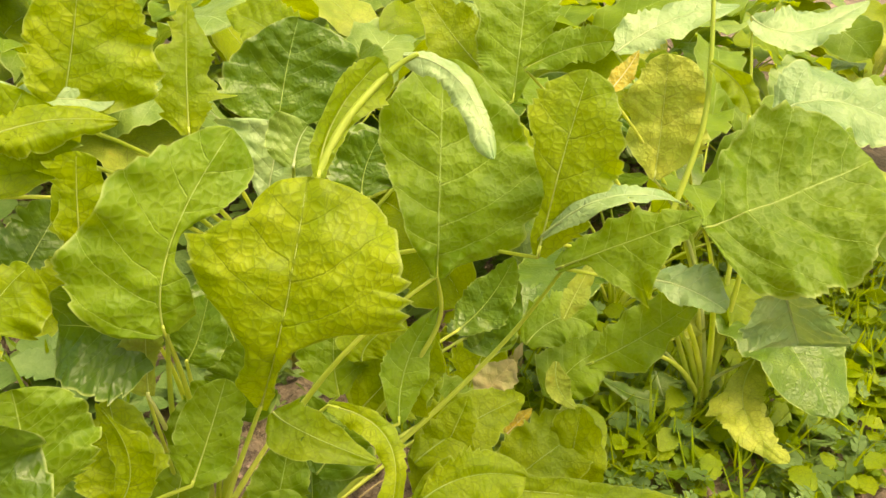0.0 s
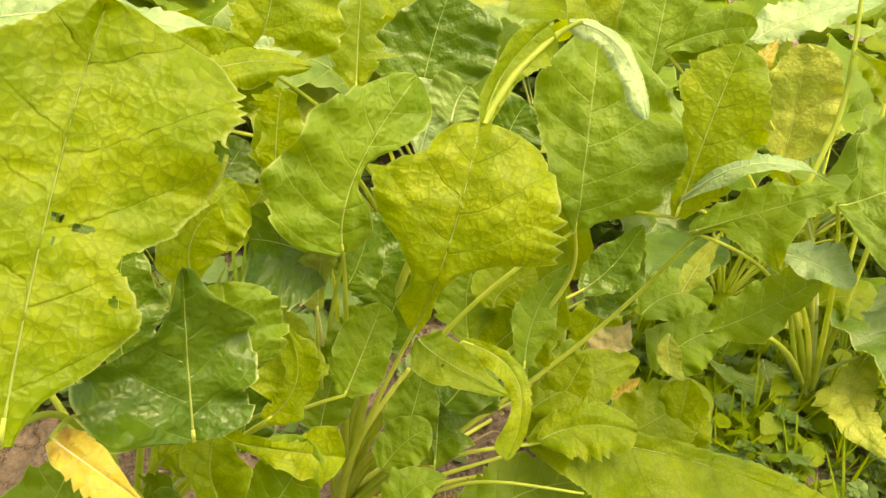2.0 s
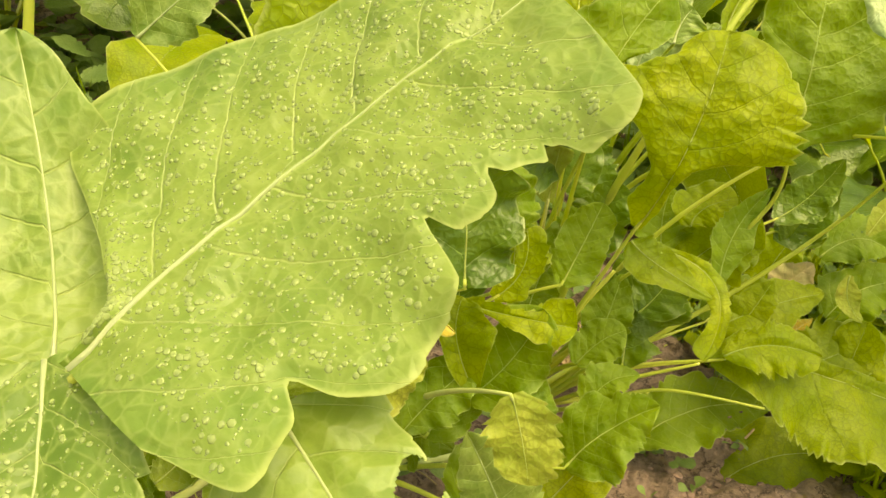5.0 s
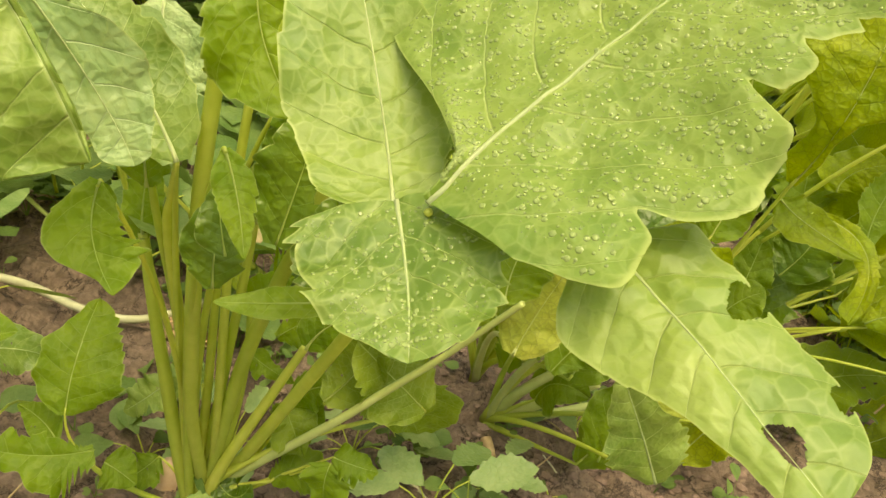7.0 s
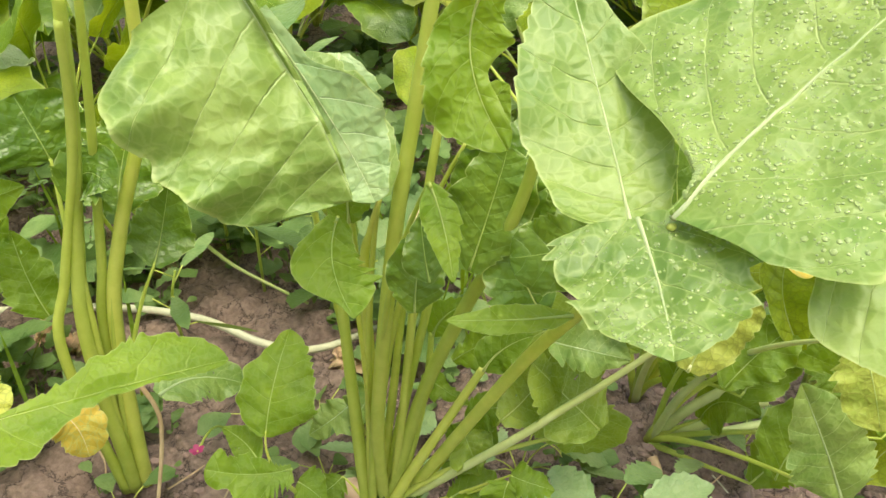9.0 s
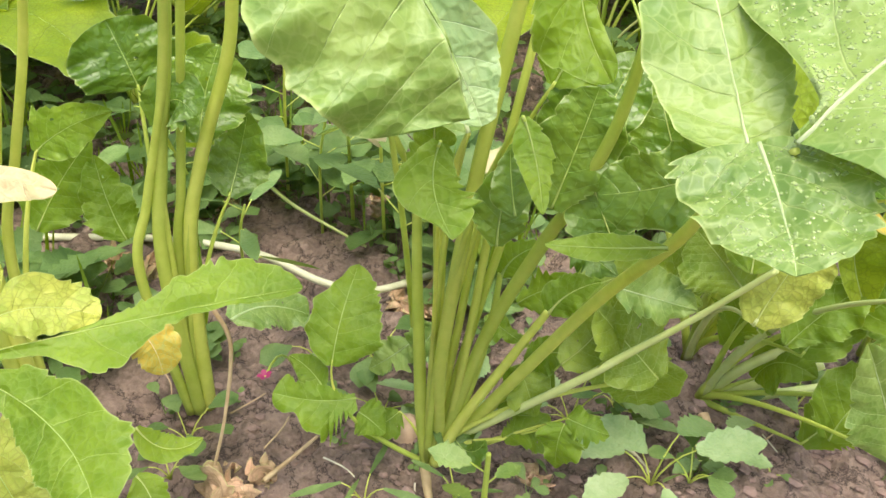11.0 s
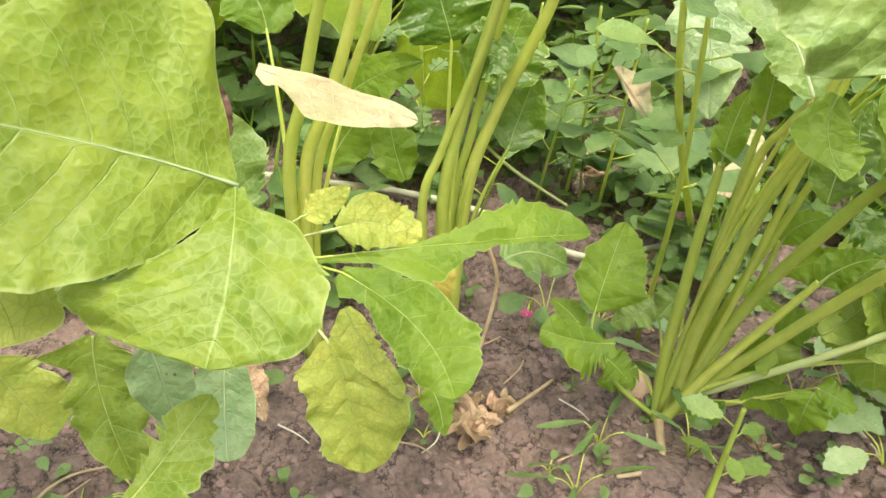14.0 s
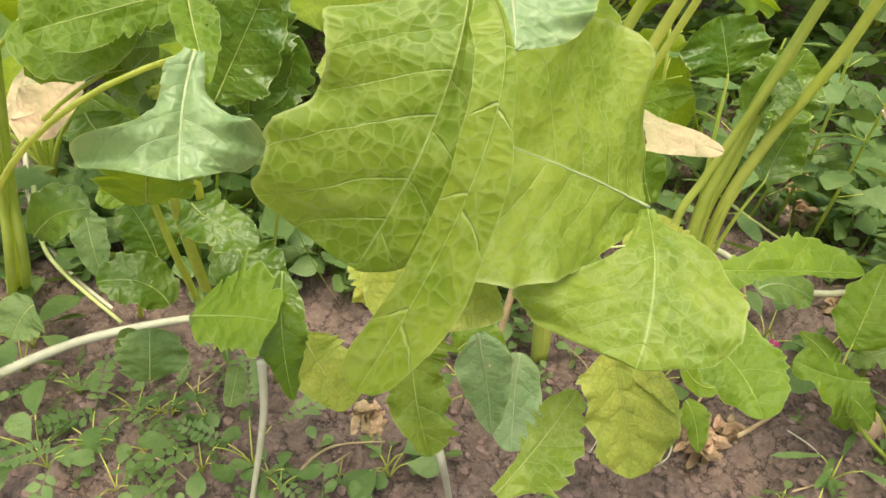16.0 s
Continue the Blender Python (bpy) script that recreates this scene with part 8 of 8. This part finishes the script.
blade(corner_plant, (-0.9623, -0.4399, 0.2625), (-0.9393, -0.4241, 0.2884), (-0.9241, -0.4033, 0.2924), 0.0215, (0.70, -0.07, 0.71), "d", "rd")
blade(corner_plant, (-0.9236, -0.3620, 0.2265), (-0.9315, -0.3633, 0.2513), (-0.9470, -0.3699, 0.2791), 0.0233, (0.71, -0.19, 0.68), "d", "rd")

blade(main_plant, (-0.3985, 0.1865, 0.1905), (-0.3736, 0.1948, 0.2099), (-0.3450, 0.2009, 0.2179), 0.0160, (0.18, -0.66, 0.73), "g", "ov", teeth=0.12, wave=0.3, thick=0.0012)
blade(main_plant, (-0.3643, 0.2048, 0.2505), (-0.3464, 0.2005, 0.2464), (-0.3237, 0.1951, 0.2401), 0.0136, (0.15, -0.69, 0.71), "d", "ov", teeth=0.12, wave=0.3, thick=0.0012)
blade(main_plant, (-0.3202, 0.1870, 0.2358), (-0.2915, 0.1863, 0.2377), (-0.2625, 0.1965, 0.2312), 0.0204, (0.08, -0.69, 0.72), "w", "ov", teeth=0.12, wave=0.3, thick=0.0012)
blade(main_plant, (-0.3891, 0.1830, 0.1243), (-0.3771, 0.1746, 0.1107), (-0.3693, 0.1752, 0.0865), 0.0170, (0.16, -0.58, 0.80), "m", "ov", stalk=(-0.412, 0.180, 0.068), teeth=0.12, wave=0.3, thick=0.0012)
blade(main_plant, (-0.4789, 0.1976, 0.1258), (-0.4839, 0.1849, 0.1138), (-0.4934, 0.1758, 0.0931), 0.0179, (0.27, -0.57, 0.78), "w", "ov", stalk=(-0.467, 0.179, 0.067), teeth=0.12, wave=0.3, thick=0.0012)
blade(main_plant, (-0.5023, 0.1924, 0.1004), (-0.5159, 0.1745, 0.0888), (-0.5341, 0.1639, 0.0732), 0.0162, (0.30, -0.54, 0.79), "w", "ov", stalk=(-0.478, 0.173, 0.052), teeth=0.12, wave=0.3, thick=0.0012)
blade(main_plant, (-0.4958, 0.1560, 0.0443), (-0.5054, 0.1413, 0.0357), (-0.5223, 0.1312, 0.0215), 0.0164, (0.28, -0.49, 0.82), "g", "ov", stalk=(-0.474, 0.154, 0.025), teeth=0.12, wave=0.3, thick=0.0012)
blade(main_plant, (-0.3396, 0.1638, 0.1037), (-0.3406, 0.1549, 0.0874), (-0.3407, 0.1572, 0.0542), 0.0199, (0.12, -0.56, 0.82), "g", "ov", stalk=(-0.394, 0.169, 0.051), teeth=0.12, wave=0.3, thick=0.0012)
blade(main_plant, (-0.3392, 0.1674, 0.1075), (-0.3222, 0.1685, 0.1051), (-0.3042, 0.1772, 0.0965), 0.0148, (0.10, -0.58, 0.81), "g", "ov", stalk=(-0.385, 0.169, 0.063), teeth=0.12, wave=0.3, thick=0.0012)
blade(main_plant, (-0.4271, 0.1897, 0.1646), (-0.4059, 0.1856, 0.1583), (-0.3852, 0.1895, 0.1468), 0.0118, (0.20, -0.61, 0.76), "g", "ov", teeth=0.12, wave=0.3, thick=0.0012)
blade(main_plant, (-0.4506, 0.1940, 0.2494), (-0.4382, 0.1923, 0.2386), (-0.4319, 0.1894, 0.2206), 0.0103, (0.26, -0.66, 0.70), "m", "ov", teeth=0.12, wave=0.3, thick=0.0012)
bulb((-0.494, 0.164, 0.000), 0.017, "pale swollen root beside the stalks")

# litter and weeds on the bare soil
crumpled((-0.076, 0.606, 0.000), 0.022, "withered brown leaf scrap at the foot of the plant")
crumpled((-0.043, 0.578, 0.000), 0.018, "withered brown leaf scrap at the foot of the plant")
crumpled((-0.099, 0.512, 0.000), 0.02, "withered brown leaf scrap at the foot of the plant")
crumpled((-0.009, 0.526, 0.000), 0.024, "withered brown leaf scrap at the foot of the plant")
crumpled((0.070, 0.567, 0.000), 0.018, "withered brown leaf scrap at the foot of the plant")
crumpled((0.180, 0.738, 0.000), 0.016, "withered brown leaf scrap at the foot of the plant")
crumpled((-0.098, 0.661, 0.000), 0.016, "withered brown leaf scrap at the foot of the plant")
cord("straw", [(-0.070, 0.655, 0.012), (-0.070, 0.667, 0.022), (-0.082, 0.677, 0.010)], 0.0012, STRAW, "dry straw bit lying on the soil", "straw", group="straw bits on the soil")
cord("straw", [(-0.106, 0.577, 0.012), (-0.084, 0.574, 0.022), (-0.072, 0.567, 0.010)], 0.0012, STRAW, "dry straw bit lying on the soil", "straw", group="straw bits on the soil")
cord("straw", [(0.084, 0.668, 0.012), (0.092, 0.678, 0.022), (0.088, 0.685, 0.010)], 0.0012, STRAW, "dry straw bit lying on the soil", "straw", group="straw bits on the soil")
cord("straw", [(-0.087, 0.649, 0.012), (-0.091, 0.633, 0.022), (-0.105, 0.614, 0.010)], 0.0012, STRAW, "dry straw bit lying on the soil", "straw", group="straw bits on the soil")
cord("straw", [(0.100, 0.549, 0.012), (0.117, 0.562, 0.022), (0.123, 0.572, 0.010)], 0.0012, STRAW, "dry straw bit lying on the soil", "straw", group="straw bits on the soil")
cord("straw", [(-0.036, 0.549, 0.012), (-0.022, 0.543, 0.022), (-0.017, 0.533, 0.010)], 0.0012, STRAW, "dry straw bit lying on the soil", "straw", group="straw bits on the soil")
cord("straw", [(0.119, 0.711, 0.012), (0.130, 0.707, 0.022), (0.128, 0.700, 0.010)], 0.0012, STRAW, "dry straw bit lying on the soil", "straw", group="straw bits on the soil")
cord("straw", [(0.009, 0.658, 0.012), (0.012, 0.674, 0.022), (0.005, 0.688, 0.010)], 0.0012, STRAW, "dry straw bit lying on the soil", "straw", group="straw bits on the soil")
cord("straw", [(0.127, 0.545, 0.012), (0.134, 0.552, 0.022), (0.131, 0.557, 0.010)], 0.0012, STRAW, "dry straw bit lying on the soil", "straw", group="straw bits on the soil")
cord("straw", [(0.123, 0.601, 0.012), (0.143, 0.595, 0.022), (0.152, 0.587, 0.010)], 0.0012, STRAW, "dry straw bit lying on the soil", "straw", group="straw bits on the soil")
cord("straw", [(0.013, 0.606, 0.012), (0.022, 0.610, 0.022), (0.020, 0.612, 0.010)], 0.0012, STRAW, "dry straw bit lying on the soil", "straw", group="straw bits on the soil")
cord("straw", [(-0.084, 0.604, 0.012), (-0.069, 0.624, 0.022), (-0.064, 0.641, 0.010)], 0.0012, STRAW, "dry straw bit lying on the soil", "straw", group="straw bits on the soil")
cord("straw", [(-0.103, 0.533, 0.012), (-0.106, 0.531, 0.022), (-0.119, 0.527, 0.010)], 0.0012, STRAW, "dry straw bit lying on the soil", "straw", group="straw bits on the soil")
cord("straw", [(0.001, 0.618, 0.012), (0.026, 0.635, 0.022), (0.040, 0.650, 0.010)], 0.0012, STRAW, "dry straw bit lying on the soil", "straw", group="straw bits on the soil")
cord("straw", [(-0.017, 0.645, 0.012), (-0.007, 0.656, 0.022), (-0.008, 0.664, 0.010)], 0.0012, STRAW, "dry straw bit lying on the soil", "straw", group="straw bits on the soil")
cord("straw", [(-0.022, 0.530, 0.012), (-0.024, 0.528, 0.022), (-0.035, 0.523, 0.010)], 0.0012, STRAW, "dry straw bit lying on the soil", "straw", group="straw bits on the soil")
weed(-1.016, -0.388, 6, 0.045, "fern", "feathery weed rosette spread on bare soil")
weed(-0.862, -0.337, 6, 0.045, "fern", "feathery weed rosette spread on bare soil")
weed(-0.983, -0.444, 6, 0.045, "fern", "feathery weed rosette spread on bare soil")
weed(-0.897, -0.374, 5, 0.03, "round", "small weed with pale oval leaves in the soil")
cord("root", [(-0.819, -0.323, 0.008), (-0.827, -0.291, 0.012), (-0.826, -0.262, 0.010), (-0.801, -0.223, 0.008)], 0.0022, STRAW, "thin dry root lying on the soil", "root", taper=0.4)
cord("runner", [(-1.539, -0.305, 0.100), (-1.369, -0.359, 0.060), (-1.258, -0.363, 0.030), (-1.156, -0.344, 0.012)], 0.004, CORD, "pale creeping runner curving over the soil", "runner")

# ---- ground: one sheet, finely broken near the plants ----
def spread(low, high, step):
    near = np.arange(low, high + step / 2, step)
    out = step * 1.35 ** np.arange(1, 40)
    grow = np.cumsum(out)
    grow = grow[grow < 400]
    return np.concatenate([low - grow[::-1], near, high + grow])


gx, gy = spread(-1.5, 0.6, 0.0065), spread(-0.7, 1.1, 0.0065)
mx, my = np.meshgrid(gx, gy, indexing="ij")
mz = ground_z(mx, my)
nx_, ny_ = len(gx), len(gy)
soil = mesh_object("ground", np.stack([mx, my, mz], -1).reshape(-1, 3),
                   [(i * ny_ + j, (i + 1) * ny_ + j, (i + 1) * ny_ + j + 1, i * ny_ + j + 1) for i in range(nx_ - 1) for j in range(ny_ - 1)], SOIL)
tagged(soil, "moist reddish-brown garden soil with crumbs", "ground", kind="structure")


# ---- water drops on the nearest leaf ----
def drops(leaf, sheet, count, seed, low, high):
    rnd = np.random.RandomState(seed)
    verts, faces = [], []
    for _ in range(count):
        s, v = 0.04 + 0.86 * rnd.rand(), (rnd.rand() * 2 - 1) * 0.9
        e = 0.004
        p, ps, pv = sheet.at(np.array([s, s + e, s]), np.array([v, v, v + e]))
        n = unit(np.cross(ps - p, pv - p))
        if n @ sheet.normal < 0:
            n = -n
        a = unit(ps - p)
        b = np.cross(n, a)
        r = low + (high - low) * rnd.rand() ** 3
        start = len(verts)
        for ring in range(4):
            w = ring / 3 * math.pi / 2
            for k in range(6):
                q = 2 * math.pi * k / 6
                verts.append(p + n * (r * 0.30 * math.sin(w)) + r * max(math.cos(w), 0.04) * (math.cos(q) * a + math.sin(q) * b))
        for ring in range(3):
            for k in range(6):
                faces.append((start + ring * 6 + k, start + ring * 6 + (k + 1) % 6, start + ring * 6 + 6 + (k + 1) % 6, start + ring * 6 + 6 + k))
        faces.append(tuple(start + 18 + k for k in range(6)))
        faces.append(tuple(start + 5 - k for k in range(6)))
    ob = mesh_object("water_beading", verts, faces, DROP, leaf, "beaded water drops tinted leaf green")
    tagged(ob, kind="stuff")


drops(wet_leaf, wet_leaf_sheet, 3800, 3, 0.00022, 0.0011)
drops(wet_lobe, wet_lobe_sheet, 650, 4, 0.0002, 0.0009)


# ---- further radish plants behind ----
def wild_plant(seed, x, y):
    rnd = np.random.RandomState(seed)
    ob = plant(x, y, "full-grown radish plant crowded among its neighbours", group="radish plants further back")
    o = np.array(ob.location)
    n = 11
    for i in range(n):
        turn = 2 * math.pi * (i * 0.381 + 0.05 * rnd.rand())
        lean = 0.25 + 0.75 * i / n
        out = np.array([math.cos(turn), math.sin(turn), 0.0])
        reach = 0.12 + 0.20 * lean
        high = 0.40 - 0.20 * lean + 0.05 * rnd.rand()
        base = o + out * reach * 0.55 + np.array([0, 0, high * 0.72])
        tip = o + out * (reach + 0.13) + np.array([0, 0, high + 0.06 - 0.17 * lean])
        mid = (base + tip) / 2 + np.array([0, 0, 0.035 + 0.02 * rnd.rand()])
        look_as = "gggllwwdy"[rnd.randint(9)] if lean < 0.85 else "gyld"[rnd.randint(4)]
        blade(ob, base, mid, tip, 0.055 + 0.03 * rnd.rand(), np.array([0, 0, 1.0]) - 0.5 * out + 0.35 * rnd.randn(3), look_as, ("ob", "rd", "ov", "fn")[rnd.randint(4)],
              stalk=o + out * reach * 0.2 + np.array([0, 0, high * 0.42]), thick=0.0024, fine=1, wave=0.16, teeth=0.05, fold=0.12)
    return ob


along, across = np.array([0.70, 0.714]), np.array([-0.714, 0.70])
start = np.array([-0.461, 0.146])
spots = []
srnd = np.random.RandomState(11)
for row in range(1, 5):
    for k in range(-4, 10):
        p = start + across * (0.46 + 0.36 * (row - 1)) + along * (0.29 * k + 0.13 * (row % 2)) + 0.05 * (srnd.rand(2) - 0.5)
        spots.append((row, k, p))
for k in range(4, 10):
    spots.append((0, k, start + along * (0.29 * k + 0.03) + across * 0.06 * (srnd.rand() - 0.2)))
kept = [(row, k, p) for row, k, p in spots if not (row == 1 and -3 <= k <= 1) and not (row in (1, 2) and 0 <= k <= 1) and not (row == 0 and k < 3) and not (row == 1 and k == 2)]
models = []
for i, (row, k, p) in enumerate(kept):
    if i < 5:
        models.append(wild_plant(40 + i, float(p[0]), float(p[1])))
    else:
        ob = copy_thing(models[i % 5], pose(float(p[0]), float(p[1]), float(ground_z(p[0], p[1])), 0, 0, 67 * i + 20 * srnd.rand()))
        ob.scale = ((0.72 if row == 0 else 0.9) + 0.25 * srnd.rand(),) * 3


# ---- low weeds, grass and crumbs that nobody could count ----
def carpet(name, count, place, kind, size, material, label, category, seed):
    rnd = np.random.RandomState(seed)
    verts, faces, uvs = [], [], []
    for _ in range(count):
        x, y = place(rnd)
        z = float(ground_z(x, y))
        many = rnd.randint(3, 7) if kind != "grass" else rnd.randint(2, 5)
        for i in range(many):
            turn = 6.283 * rnd.rand()
            out = np.array([math.cos(turn), math.sin(turn), 0.0])
            k = size * (0.5 + rnd.rand())
            if kind == "grass":
                lv, lf, uv = small_leaf(np.array([x, y, z]), out * 0.5 + np.array([0, 0, 1.0]), out, k, k * 0.018, "long", rnd)
            else:
                high = k * (0.3 + 1.3 * rnd.rand())
                root = np.array([x, y, z]) + out * k * 0.3 + np.array([0, 0, high])
                lv, lf, uv = small_leaf(root, out + np.array([0, 0, 0.5 * rnd.rand()]), np.array([0, 0, 1.0]) + 0.4 * rnd.randn(3), k, k * 0.38, kind, rnd)
                st = len(verts)
                a = np.array([x, y, z - 0.002])
                e = np.array([0.0007, 0.0007, 0])
                verts += [a - e, a + e, root]
                uvs += [(0, 0)] * 3
                faces.append((st, st + 1, st + 2))
            st = len(verts)
            verts += lv
            uvs += uv
            faces += [tuple(q + st for q in f) for f in lf]
    ob = mesh_object(name, verts, faces, material, uv=uvs)
    tagged(ob, label, category, kind="stuff")
    return ob


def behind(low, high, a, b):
    """Places between the rows: in clumps, cleared over the runners and on their camera side to keep them in view."""
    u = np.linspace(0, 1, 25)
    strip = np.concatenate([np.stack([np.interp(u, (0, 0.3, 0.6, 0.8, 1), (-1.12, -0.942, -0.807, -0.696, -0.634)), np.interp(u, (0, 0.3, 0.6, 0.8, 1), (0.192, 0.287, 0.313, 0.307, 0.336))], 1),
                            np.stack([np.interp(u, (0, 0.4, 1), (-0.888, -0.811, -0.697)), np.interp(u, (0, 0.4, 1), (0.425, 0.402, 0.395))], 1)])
    # shifted copies reach towards the camera, so no weed hides the runners
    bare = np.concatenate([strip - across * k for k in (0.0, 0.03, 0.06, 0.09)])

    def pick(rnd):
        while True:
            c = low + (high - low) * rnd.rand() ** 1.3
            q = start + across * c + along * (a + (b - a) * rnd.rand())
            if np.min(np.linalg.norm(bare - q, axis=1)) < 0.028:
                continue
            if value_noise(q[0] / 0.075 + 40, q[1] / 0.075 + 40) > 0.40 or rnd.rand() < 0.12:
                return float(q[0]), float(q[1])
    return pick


def fringe(rnd):
    q = start + along * (0.75 + 1.1 * rnd.rand()) + across * (-0.40 + 0.5 * rnd.rand())
    return float(q[0]), float(q[1])


def sparse(rnd):
    q = start + along * (-1.0 + 1.7 * rnd.rand()) + across * (-0.35 + 0.5 * rnd.rand())
    return float(q[0]), float(q[1])


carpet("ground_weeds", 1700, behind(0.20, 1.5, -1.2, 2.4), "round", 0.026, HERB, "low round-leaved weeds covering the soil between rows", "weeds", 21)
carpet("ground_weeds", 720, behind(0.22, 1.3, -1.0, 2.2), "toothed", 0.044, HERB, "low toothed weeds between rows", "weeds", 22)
carpet("ground_weeds", 800, fringe, "round", 0.017, GREEN, "small round-leaved weeds at the end of the row", "weeds", 27)
carpet("ground_weeds", 600, fringe, "fern", 0.024, HERB, "feathery weeds at the end of the row", "weeds", 23)
carpet("ground_weeds", 150, sparse, "round", 0.012, HERB, "tiny seedlings scattered on the soil", "weeds", 24)
carpet("ground_weeds", 420, fringe, "toothed", 0.026, LIGHT, "pale toothed weeds at the end of the row", "weeds", 28)
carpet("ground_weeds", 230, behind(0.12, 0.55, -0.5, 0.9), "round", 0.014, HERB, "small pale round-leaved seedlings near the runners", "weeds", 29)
carpet("grass", 520, fringe, "grass", 0.075, LIGHT, "thin pale grass among weeds", "grass", 25)
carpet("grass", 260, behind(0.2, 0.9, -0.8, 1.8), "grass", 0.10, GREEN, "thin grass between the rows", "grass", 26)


def crumbs(count, seed):
    rnd = np.random.RandomState(seed)
    verts, faces = [], []
    ico = bmesh.new()
    bmesh.ops.create_icosphere(ico, subdivisions=1, radius=1.0)
    base = np.array([v.co for v in ico.verts])
    tri = [tuple(v.index for v in f.verts) for f in ico.faces]
    ico.free()
    for _ in range(count):
        x, y = sparse(rnd)
        r = 0.0009 + 0.0065 * rnd.rand() ** 5
        k = base * r * (1, 0.8, 0.5) * (0.75 + 0.5 * rnd.rand(len(base), 1))
        st = len(verts)
        verts += list(k + np.array([x, y, float(ground_z(x, y)) + 0.2 * r]))
        faces += [tuple(q + st for q in f) for f in tri]
    tagged(mesh_object("soil_crumbs", verts, faces, CLOD, smooth=False), "loose crumbs of reddish-brown soil", "soil crumbs", kind="stuff")


crumbs(11000, 31)
